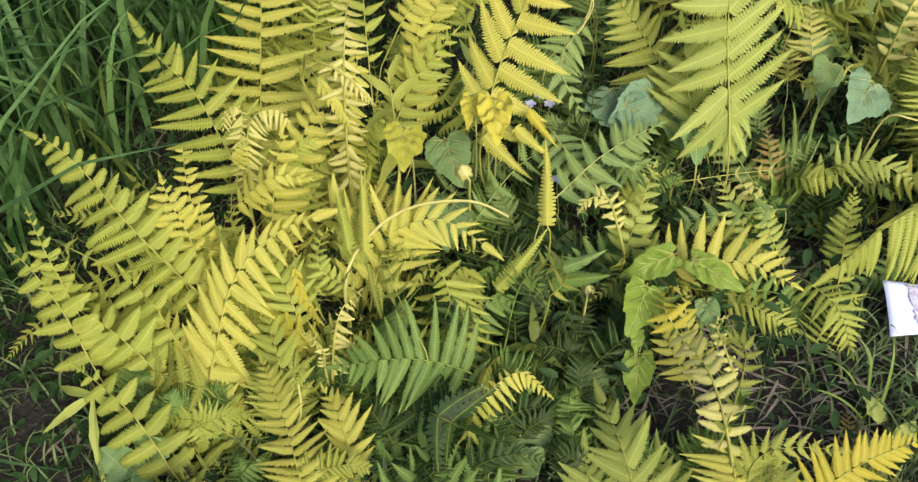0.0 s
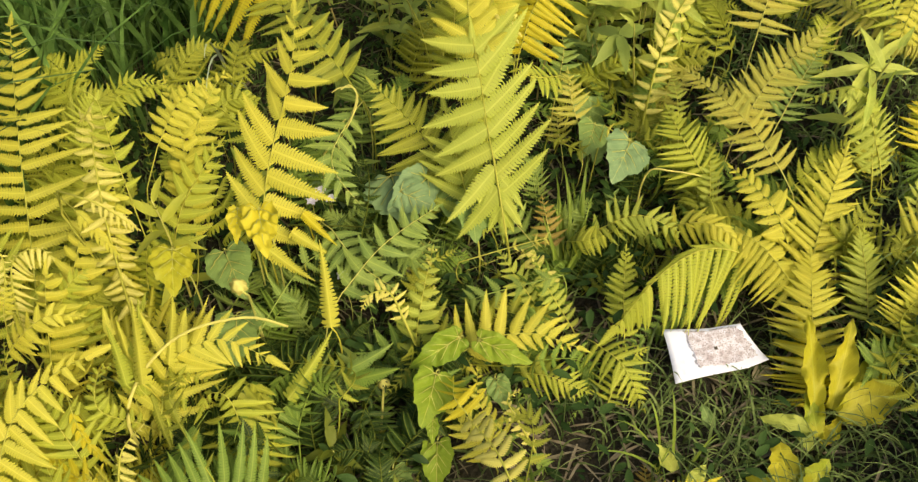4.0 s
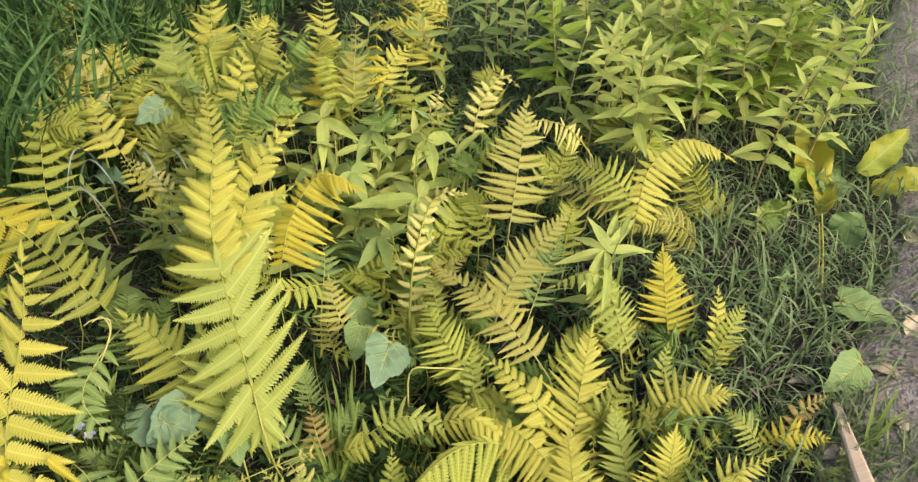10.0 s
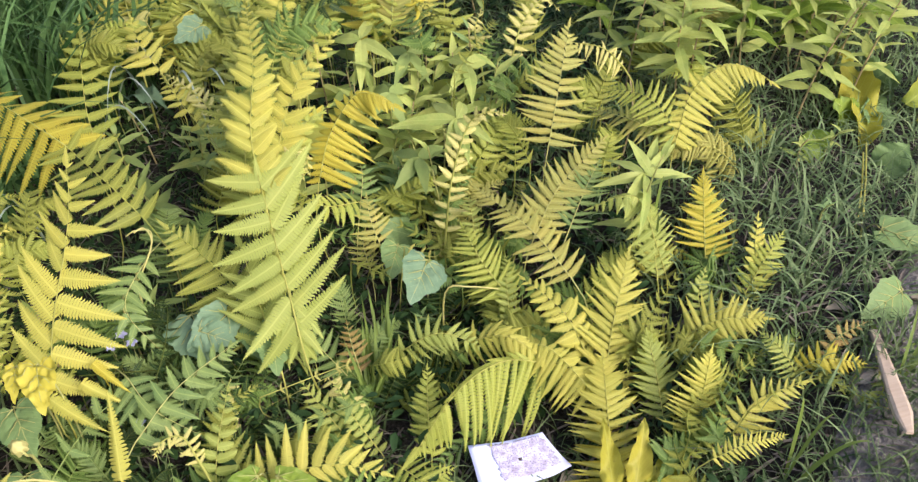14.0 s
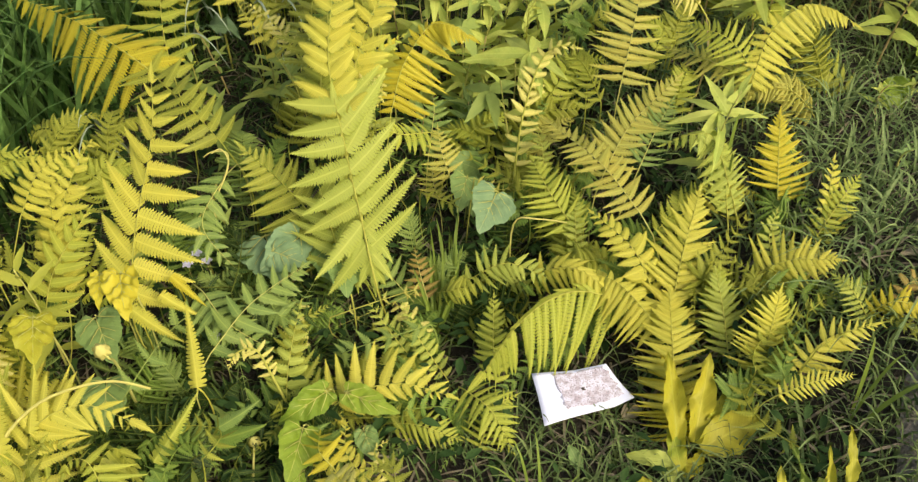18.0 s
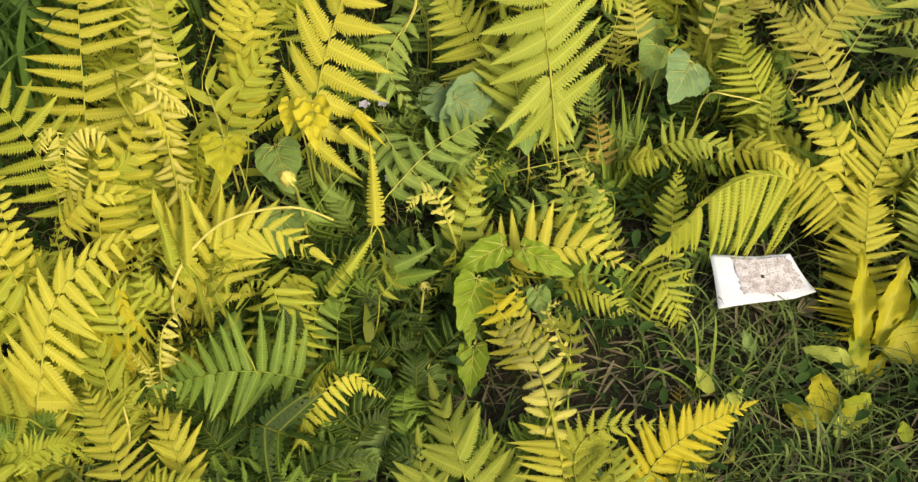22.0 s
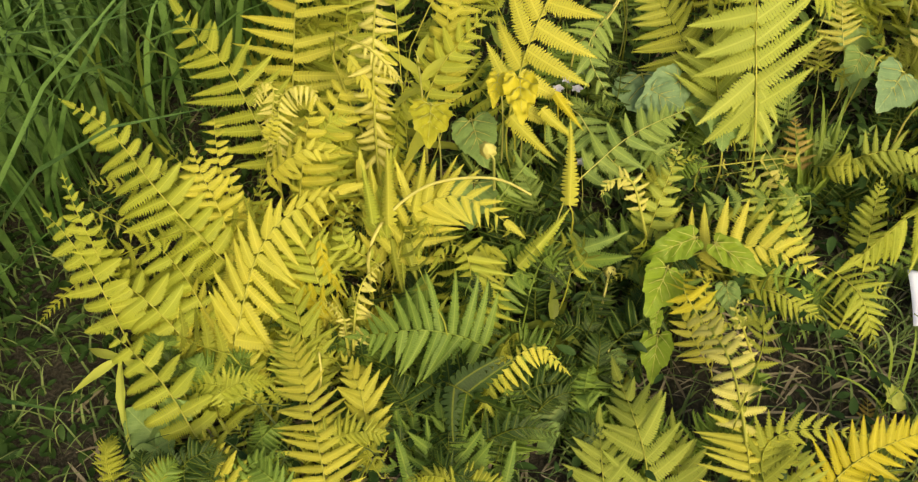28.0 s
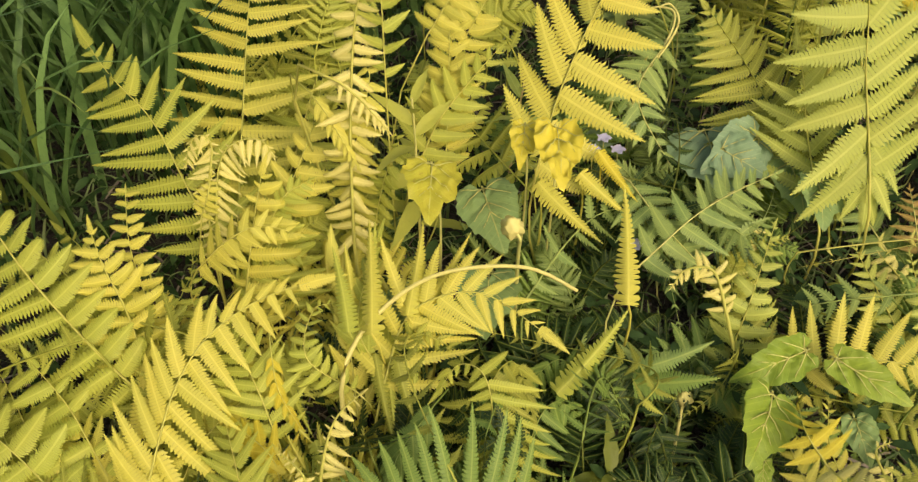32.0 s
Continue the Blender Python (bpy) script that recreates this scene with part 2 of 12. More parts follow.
def paper(name, plain, ink, scale, fleck=0.55):
    mat, nodes, links, bsdf = shade(name, 0.7)
    a = noisy(nodes, links, scale, 6.0, 0.40, 0.62)
    b = noisy(nodes, links, scale * 6, 3.0, 0.5, 0.66)
    tone = mixed(nodes, links, a, plain, ink)
    tone = mixed(nodes, links, b, tone, tuple(fleck * v for v in ink))
    links.new(tone, bsdf.inputs["Base Color"])
    return mat


SHADED_SOIL, PATH_SOIL, WOOD = soil(), path_soil(), wood()
SHEET = paper("white_paper", (0.64, 0.68, 0.95), (0.60, 0.64, 0.90), 9.0, 0.98)
PRINT = paper("printed_paper", (0.60, 0.60, 0.80), (0.38, 0.33, 0.44), 70.0)
INK = paper("dark_ink", (0.06, 0.045, 0.05), (0.09, 0.06, 0.06), 60.0)
PETAL = leaf("petal", (0.72, 0.72, 0.82), (0.66, 0.64, 0.78), (0.5, 0.45, 0.6))


# ---- small builders ----
def rise(x, y):
    """The height of the ground: flat under the ferns, a low bank towards the path."""
    s = min(max((x - 0.95) / 0.6, 0.0), 1.0)
    return 0.2 * s * s * (3 - 2 * s) + 0.025 * noise.noise(Vector((x * 2.2, y * 2.2, 0.3))) + 0.008 * noise.noise(Vector((x * 11, y * 11, 5.0)))


def mesh_from(name, verts, faces, mat, smooth=True, along=None):
    """A mesh; along gives each corner its place on its leaflet (length, side)."""
    me = bpy.data.meshes.new(name)
    me.from_pydata(verts, [], faces)
    if along:
        layer = me.uv_layers.new(name="leaflet")
        layer.data.foreach_set("uv", [c for f in faces for i in f for c in along[i]])
    me.materials.append(mat)
    if smooth:
        me.polygons.foreach_set("use_smooth", [True] * len(me.polygons))
    me.update()
    return me


def child(name, me, parent, m=None, label=""):
    ob = new(name, me)
    ob.parent = parent
    if m is not None:
        ob.matrix_basis = m
    return tagged(ob, label)


def bezier(a, m, b, s):
    """A point on the bow from a to b that passes through m half-way."""
    c = m * 2 - (a + b) / 2
    return a * (1 - s) ** 2 + c * (2 * s * (1 - s)) + b * s * s


def tube(points, r0, r1, sides=5):
    verts, faces = [], []
    last = len(points) - 1
    for i, p in enumerate(points):
        t = (points[min(i + 1, last)] - points[max(i - 1, 0)]).normalized()
        u = t.cross(Vector((0.31, 0.52, 0.79))).normalized()
        v = t.cross(u)
        r = r0 + (r1 - r0) * i / last
        for k in range(sides):
            a = 2 * math.pi * k / sides
            verts.append(p + (u * math.cos(a) + v * math.sin(a)) * r)
    for i in range(last):
        for k in range(sides):
            a, b = i * sides + k, i * sides + (k + 1) % sides
            faces.append((a, b, b + sides, a + sides))
    faces.append(tuple(range(sides))[::-1])
    faces.append(tuple(last * sides + k for k in range(sides)))
    return verts, faces


def pinna_mesh(name, mat, lobes, curl, fold, seed):
    """One lobed leaflet, 1 long along x, half 1 wide in y before scaling; curl bends its end under."""
    rnd = random.Random(seed)
    verts, faces, along = [], [], []
    sickle = rnd.uniform(0.25, 0.75)

    def put(s, y, z):
        turn = curl * s ** 1.7
        x = s if curl < 0.2 else math.sin(turn) / max(turn, 0.01) * s
        drop = -0.10 * s * s if curl < 0.2 else -(1 - math.cos(turn)) / max(turn, 0.01) * s
        verts.append((x, y + sickle * s * s, z + drop))
        along.append((s, y))
        return len(verts) - 1

    def half(s):
        return (0.84 + 0.16 * math.sin(math.pi * min(s * 2.0, 1))) * max(1 - s ** (2.1 if curl < 0.6 else 2.8), 0.0) ** 1.15 + 0.02

    ribs = [put(i / lobes, 0, 0.0) for i in range(lobes + 1)]
    for side in (1, -1):
        for i in range(lobes):
            d = 1 / lobes
            s0 = i * d
            h = half(s0 + 0.4 * d) * rnd.uniform(0.88, 1.08)
            slant = 0.38 * d
            tip_bend = -fold * h
            notch = 0.40
            n0 = put(s0, side * h * notch, -fold * h * 0.4)
            o1 = put(min(s0 + 0.10 * d + slant, 1), side * h * 0.86, tip_bend * 0.9)
            o2 = put(min(s0 + 0.46 * d + slant, 1.0), side * h, tip_bend * 1.3)
            o3 = put(min(s0 + 0.74 * d + slant, 1.0), side * h * 0.86, tip_bend * 1.1)
            n1 = put(min(s0 + d * 0.98, 1), side * half(s0 + d) * notch, -fold * h * 0.4)
            if side > 0:
                faces += [(ribs[i], ribs[i + 1], n1, n0), (n0, n1, o3, o2, o1)]
            else:
                faces += [(ribs[i], n0, n1, ribs[i + 1]), (n0, o1, o2, o3, n1)]
    return mesh_from(name, verts, faces, mat, True, along)


PINNAE = {}


def pinna_set(mat, style, teeth=17):
    key = (mat.name, style, teeth)
    if key not in PINNAE:
        curl, fold = {"flat": (0.28, 0.14), "curl": (1.25, 0.30), "droop": (0.75, 0.20), "hang": (0.45, 0.14)}[style]
        PINNAE[key] = [pinna_mesh("pinna", mat, teeth, curl * (0.6 + 0.25 * k), fold, 7 * k + 1) for k in range(5)]
    return PINNAE[key]


def fern(x, y, label):
    ob = new("fern")
    ob.location = (x, y, rise(x, y))
    return tagged(ob, label, "fern", "ferns of the bed")


def frond(plant, base, mid, tip, width, pairs, mat, style, face=(0.0, -0.62, 0.78), whole=False, skew=0.0, fat=1.0):
    """A frond from base over mid to tip, with its stalk down to the ground and a leaflet object for each pinna."""
    rnd = random.Random(int(abs(base[0] * 977 + base[1] * 577 + tip[0] * 331) * 100))
    o = Vector(plant.location)
    a, m, b = Vector(base) - o, Vector(mid) - o, Vector(tip) - o
    foot = Vector((a.x * 0.75, a.y * 0.75 + 0.02, 0))
    foot.z = rise(foot.x + o.x, foot.y + o.y) - o.z - 0.02
    lead = a - (m - a) * 0.25
    lead.z = max(lead.z * 0.5, foot.z)
    stalk = [bezier(foot, foot * 0.3 + lead * 0.7 * 0.5 + a * 0.35, a, s / 5) for s in range(5)]
    across = (b - a).cross(Vector(face)).normalized() * ((b - a).length * rnd.uniform(0.012, 0.03))
    phase = rnd.uniform(0, 6.28)

    def run(s):
        return bezier(a, m, b, s) + across * (math.sin(5.5 * s + phase) - math.sin(phase) * (1 - s))

    line = [run(s / 16) for s in range(17)]
    length = sum((line[i + 1] - line[i]).length for i in range(16))
    r = (0.0013 + 0.0042 * width) * (0.6 if style in ("droop", "hang") else 1.0)
    verts, faces = tube(stalk + line, r * 1.25, r * 0.25, 4 if whole else 5)
    along = [(0.5, 0.0)] * len(verts)
    stem = None if whole else child("frond", mesh_from("frond", verts, faces, RACHIS if mat in (LEMON, GOLD, PALE, LIME, MINT) else STALK), plant)
    kinds = pinna_set(mat, style, 9 if whole else 17)
    gap = length / pairs
    pairs = round(pairs * (1.2 if style == "flat" else 1.12))
    gap = length / pairs
    up = Vector(face) + Vector((rnd.uniform(-.35, .35), rnd.uniform(-.2, .2), rnd.uniform(-.15, .15)))
    for i in range(pairs):
        s = (i + 0.45) / pairs
        s = 1 - (1 - s) ** (1.4 if style == "flat" else 1.15)
        p = run(s)
        t = (run(min(s + 0.03, 1)) - run(s - 0.03)).normalized()
        n = (up - t * up.dot(t)).normalized()
        side = n.cross(t)
        size = width * min(1.0, 0.72 + 1.3 * s) * (1.02 - s ** 1.5) ** 0.85 + (0.007 if style == "curl" else 0.003)
        spread = radians(68 - 26 * s ** 1.4 if style == "flat" else 80 - 34 * s ** 1.4)
        sway = rnd.uniform(-0.06, 0.06)
        for k in (1, -1):
            if rnd.random() < 0.025:
                continue
            lift = {"flat": rnd.uniform(-0.24, 0.08), "curl": rnd.uniform(-0.05, 0.25), "droop": rnd.uniform(-0.35, -0.1), "hang": rnd.uniform(-0.3, 0.0)}[style]
            ang = spread + sway + rnd.uniform(-0.14, 0.14) - k * skew
            d = (t * math.cos(ang) + side * k * math.sin(ang) + n * lift).normalized()
            if style in ("droop", "hang"):
                d = (d + Vector((0, -0.2, -0.4)) if style == "droop" else d * 0.5 + Vector((0, -0.6, -0.75))).normalized()
            z = (n - d * n.dot(d)).normalized()
            z = (z + t * rnd.uniform(-0.30, 0.50)).normalized()
            y = z.cross(d).normalized()
            z = d.cross(y)
            long = size * rnd.uniform(0.82, 1.10) * (1.5 if style == "curl" else 1.0)
            wide = min(gap * (1.25 - 0.5 * s if style == "flat" else 1.0) * rnd.uniform(0.50, 0.60), long * fat * (0.27 if style == "curl" else 0.21))
            rot = Matrix((d * long, y * (-wide * k), z * (long * 0.5 if style != "flat" else wide))).transposed().to_4x4()
            rot.translation = p + side * (k * r * 0.3) - n * (r * 0.7)
            if whole:
                me = rnd.choice(kinds)
                i0 = len(verts)
                verts += [rot @ v.co for v in me.vertices]
                spots = {lp.vertex_index: tuple(uv.uv) for lp, uv in zip(me.loops, me.uv_layers[0].data)}
                along += [spots[q] for q in range(len(me.vertices))]
                faces += [tuple(q + i0 for q in f.vertices) for f in me.polygons]
            else:
                child("pinna", rnd.choice(kinds), stem, rot)
    if whole:
        stem = child("frond", mesh_from("frond", verts, faces, mat, True, along), plant)
    return stem


def blade_cloud(rnd, spots, height, width, lean, steps=5):
    """Many bowed grass blades as one mesh."""
    verts, faces = [], []
    for x, y in spots:
        z = rise(x, y)
        h = height * rnd.uniform(0.55, 1.15)
        w = width * rnd.uniform(0.6, 1.2)
        az = rnd.uniform(0, 2 * math.pi)
        dx, dy = math.cos(az), math.sin(az)
        out = h * lean * rnd.uniform(0.15, 1.2)
        tw = rnd.uniform(0, math.pi)
        cx, cy = math.cos(tw), math.sin(tw)
        i0 = len(verts)
        for k in range(steps + 1):
            s = k / steps
            o = out * s ** 1.8
            zz = z - 0.01 + h * (s - 0.45 * lean * s ** 3)
            ww = w * (1 - s ** 2) * (0.6 + 0.4 * min(s * 4, 1)) + 0.0003
            px, py = x + dx * o, y + dy * o
            verts += [(px - cx * ww, py - cy * ww, zz), (px, py, zz - ww * 0.35), (px + cx * ww, py + cy * ww, zz)]
            if k:
                j = i0 + 3 * k
                faces += [(j - 3, j - 2, j + 1, j), (j - 2, j - 1, j + 2, j + 1)]
    return verts, faces


def leaf_mesh(name, mat, length=1.0, half=0.3, shape="lance", droop=0.3, fold=0.15, wave=0.0, steps=9, seed=0):
    """A broad leaf along +x with a midrib crease: lance, heart or oblong."""
    rnd = random.Random(seed)
    verts, faces = [], []
    for i in range(steps + 1):
        s = i / steps
        if shape == "lance":
            w = math.sin(math.pi * s ** 0.75) ** 0.9 * (1 - 0.25 * s)
        elif shape == "heart":
            w = 1.0 * math.sin(math.pi * min(0.28 + 0.72 * s, 1.0) ** 1.05) ** 0.8 * (1 - 0.15 * s)
        else:
            w = math.sin(math.pi * min(0.06 + 0.94 * s ** 0.9, 1.0)) ** 0.75
        w = max(w, 0.02) * half
        tooth = (0.97 if i % 2 else 1.03) if shape == "heart" else 1.0
        x = s * length
        z = -droop * length * s * s
        back = -0.30 * length * (1 - s * 3) ** 2 if shape == "heart" and s < 0.33 else 0.0
        for k in (-1, -0.7, -0.36, 0, 0.36, 0.7, 1):
            rip = wave * half * (math.sin(13 * s + 2.1 * k + seed) + 0.6 * math.sin(29 * s + 5 * k)) * abs(k) ** 1.5
            verts.append((x + back * (1 - (abs(k) - 0.62) ** 2 * 5) * (1 if k else 0), k * w * rnd.uniform(0.94, 1.05) * (tooth if abs(k) == 1 else 1.0), z + 0.6 * half * wave * (s - 0.4) * k + fold * abs(k) * w + rip))
    for i in range(steps):
        for k in range(6):
            a = i * 7 + k
            faces.append((a, a + 7, a + 8, a + 1))
    return mesh_from(name, verts, faces, mat)


def aim(p, d, up=(0, 0, 1), size=1.0, roll=0.0):
    """The pose of a leaf at p that points along d."""
    d = Vector(d).normalized()
    z = Vector(up)
    z = (z - d * z.dot(d)).normalized()
    y = z.cross(d)
    m = Matrix((d, y, z)).transposed().to_4x4() @ Matrix.Rotation(roll, 4, "X") @ Matrix.Scale(size, 4)
    m.translation = Vector(p)
    return m


# ---- ground ----
def ground_sheet():
    xs = [-600, -60, -12, -5] + [-2.4 + 0.06 * i for i in range(170)] + [9, 12, 60, 600]
    ys = [-600, -60, -12, -4] + [-1.8 + 0.06 * i for i in range(142)] + [8, 12, 60, 600]
    verts = [(x, y, rise(x, y)) for y in ys for x in xs]
    w = len(xs)
    faces = [(j * w + i, j * w + i + 1, (j + 1) * w + i + 1, (j + 1) * w + i) for j in range(len(ys) - 1) for i in range(w - 1)]
    return tagged(new("ground", mesh_from("ground", verts, faces, SHADED_SOIL)), "dark bare soil with litter under ferns and grass, darkened further with their shade", "ground", "", "structure")


def edge_x(y):
    """Where the trodden path begins."""
    return 1.46 + 0.86 * (y - 0.7) + 0.05 * math.sin(5 * y) - 0.12 * min(max((1.15 - y) / 0.3, 0), 1)


def path_sheet():
    verts, faces = [], []
    rows = [-1.6 + 0.08 * i for i in range(102)]
    for y in rows:
        e = edge_x(y)
        for k in range(24):
            x = e + 0.075 * k + (0.03 * noise.noise(Vector((y * 9, k, 0))) if k == 0 else 0)
            verts.append((x, y, rise(x, y) + (0.014 if k else -0.01) + 0.006 * noise.noise(Vector((x * 16, y * 16, 2)))))
    for j in range(len(rows) - 1):
        for k in range(23):
            a = j * 24 + k
            faces.append((a, a + 1, a + 25, a + 24))
    return tagged(new("path", mesh_from("path", verts, faces, PATH_SOIL)), "dry grey trodden earth path beside the fern bed", "path", "", "structure")


ground_sheet()
path_sheet()


# ---- grass ----
def grass_edge(y):
    """The right-hand limit of the tall grass."""
    return -0.86 + 0.17 * min(max((y - 1.0) / 0.35, 0), 1) + max(y - 1.3, 0) * 0.74


def grass_stuff(name, label, seed, count, box, keep, height, width, lean, mat):
    rnd = random.Random(seed)
    spots = []
    while len(spots) < count:
        x, y = rnd.uniform(box[0], box[1]), rnd.uniform(box[2], box[3])
        if keep(x, y, rnd):
            spots.append((x, y))
    return tagged(new(name, mesh_from(name, *blade_cloud(rnd, spots, height, width, lean), mat)), label, "grass", "", "stuff")


grass_stuff("tall_grass", "tall dark green grass growing beside the fern bed", 3, 15000, (-2.8, 2.2, -0.4, 5.8),
            lambda x, y, r: x < grass_edge(y) - 0.12 * r.random(), 0.78, 0.0085, 0.66, GRASS)
grass_stuff("short_grass", "short green grass on the bank by the path", 4, 17000, (1.0, 4.2, 0.1, 4.6),
            lambda x, y, r: x < edge_x(y) + 0.06 + 0.5 * r.random() ** 4 and x > 1.1 + 0.25 * r.random() and (r.random() < 0.14 or not (x > 1.22 + 0.1 * r.random() and y < 0.97)) and noise.noise(Vector((x * 3, y * 3, 9))) > -0.25 - 0.3 * r.random(), 0.14, 0.0034, 1.1, TURF)
grass_stuff("sparse_grass", "thin grass between the ferns on dark soil", 5, 16000, (-1.05, 1.7, 0.3, 3.4),
            lambda x, y, r: r.random() < (1.0 if x > 0.6 and y < 1.0 else 0.30) and (r.random() < 0.3 or not (0.5 < x < 0.74 and 0.68 < y < 0.86)), 0.11, 0.0026, 1.0, THIN)


# ---- low leaves and litter ----
def leaf_cloud(rnd, count, box, keep, low, high, size, half, kind):
    verts, faces = [], []
    made = 0
    while made < count:
        x, y = rnd.uniform(box[0], box[1]), rnd.uniform(box[2], box[3])
        if not keep(x, y):
            continue
        made += 1
        z = rise(x, y) + low + (high - low) * rnd.random() ** 1.6 * (0.45 if x < 0.1 and y < 1.3 else 1.0)
        l = size * rnd.uniform(0.5, 1.3)
        az, tilt = rnd.uniform(0, 2 * math.pi), rnd.uniform(-0.2, 0.5)
        d = Vector((math.cos(az) * math.cos(tilt), math.sin(az) * math.cos(tilt), math.sin(tilt)))
        side = d.cross(Vector((rnd.uniform(-.3, .3), rnd.uniform(-.3, .3), 1))).normalized()
        n = side.cross(d)
        p = Vector((x, y, z))
        i0 = len(verts)
        for s, w in kind:
            c = p + d * (l * s) - n * (l * 0.25 * s * s)
            verts += [c - side * (w * half * l) + n * (w * half * l * 0.3), c, c + side * (w * half * l) + n * (w * half * l * 0.3)]
        for k in range(len(kind) - 1):
            j = i0 + 3 * k
            faces += [(j, j + 1, j + 4, j + 3), (j + 1, j + 2, j + 5, j + 4)]
    return verts, faces


OVAL = ((0, 0.05), (0.2, 0.8), (0.5, 1.0), (0.8, 0.6), (1.0, 0.03))
STRIP = ((0, 0.5), (0.3, 1.0), (0.7, 0.8), (1.0, 0.2))
rnd = random.Random(11)
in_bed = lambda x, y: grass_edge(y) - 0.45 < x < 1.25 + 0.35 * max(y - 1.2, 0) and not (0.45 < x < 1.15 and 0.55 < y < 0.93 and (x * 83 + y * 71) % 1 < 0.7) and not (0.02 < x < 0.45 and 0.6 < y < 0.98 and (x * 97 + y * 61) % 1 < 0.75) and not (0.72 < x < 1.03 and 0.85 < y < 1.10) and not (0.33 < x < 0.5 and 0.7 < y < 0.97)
tagged(new("low_weeds", mesh_from("low_weeds", *leaf_cloud(rnd, 15000, (-1.35, 2.4, 0.35, 4.0), in_bed, 0.0, 0.11, 0.032, 0.22, OVAL), SHADED_WEED)),
       "small green weed leaves covering the soil between ferns, darkened with shade", "weeds", "", "stuff")
tagged(new("dry_litter", mesh_from("dry_litter", *leaf_cloud(rnd, 6500, (-0.7, 2.2, 0.4, 3.2), lambda x, y: y < 1.25 or (x * 53 + y * 31) % 1 < 0.5, 0.0, 0.02, 0.07, 0.035, STRIP), DRY)),
       "dry brown grass stalks lying on dark soil", "litter", "", "stuff")

# ---- ferns ----
def leaflet_mesh(mat, lobes, curl, fold, seed, blunt=False):
    """One pointed, lobed leaflet, 1 long along x and 1 half wide in y before scaling."""
    rnd = random.Random(seed)
    verts, faces, along = [], [], []
    sickle = rnd.uniform(0.3, 0.9)
    notch = 0.6 if curl > 0.6 else 0.7

    def put(s, y, z):
        turn = curl * s ** 2
        x = s * (1 - 0.16 * turn * turn)
        verts.append((x, y + sickle * s * s, z - turn * s * 0.42))
        along.append((s, y))
        return len(verts) - 1

    def half(s):
        return min(1.0, 0.78 + 1.1 * s) * max(1 - s ** (2.8 if blunt else 1.55 if curl < 0.6 else 1.9), 0.0) ** (0.7 if blunt else 0.95 if curl < 0.6 else 0.9) + 0.015

    ribs = [put(i / lobes, 0, 0.0) for i in range(lobes + 1)]
    for side in (1, -1):
        for i in range(lobes):
            d = 1 / lobes
            s0 = i * d
            h = half(s0 + 0.4 * d) * rnd.uniform(0.88, 1.08)
            slant = 0.45 * d
            dip = -fold * h
            n0 = put(s0 + 0.04 * d, side * h * notch, dip * 0.35 - 0.012)
            o1 = put(min(s0 + 0.12 * d + slant, 1), side * h * 0.82, dip * 0.7)
            o2 = put(min(s0 + 0.52 * d + slant, 1.0), side * h * 1.04, dip * 1.3)
            o3 = put(min(s0 + 0.78 * d + slant, 1.0), side * h * 0.8, dip)
            n1 = put(min(s0 + d * 0.94, 1), side * half(s0 + d) * notch, dip * 0.35 - 0.012)
            if side > 0:
                faces += [(ribs[i], ribs[i + 1], n1, n0), (n0, n1, o3, o2, o1)]
            else:
                faces += [(ribs[i], n0, n1, ribs[i + 1]), (n0, o1, o2, o3, n1)]
    return mesh_from("pinna", verts, faces, mat, True, along)


LEAFLETS = {}


def leaflets(mat, style):
    key = (mat.name, style)
    if key not in LEAFLETS:
        curl, fold = {"flat": (0.3, 0.06), "curl": (1.0, 0.11), "hang": (0.5, 0.06), "roll": (0.8, 0.12)}[style]
        LEAFLETS[key] = [leaflet_mesh(mat, 12 if style == "roll" else 23, curl * (0.6 + 0.28 * k), fold, 11 * k + 3, style == "roll") for k in range(4)]
    return LEAFLETS[key]


def flow(points, s):
    """A point on the smooth line through the given ones."""
    n = len(points) - 1
    i = min(int(s * n), n - 1)
    u = s * n - i
    p0, p1, p2, p3 = points[max(i - 1, 0)], points[i], points[i + 1], points[min(i + 2, n)]
    if i == 0:
        p0 = p1 * 2 - p2
    if i == n - 1:
        p3 = p2 * 2 - p1
    return (p1 * 2 + (p2 - p0) * u + (p0 * 2 - p1 * 5 + p2 * 4 - p3) * u * u + (p1 * 3 - p0 - p2 * 3 + p3) * u ** 3) / 2


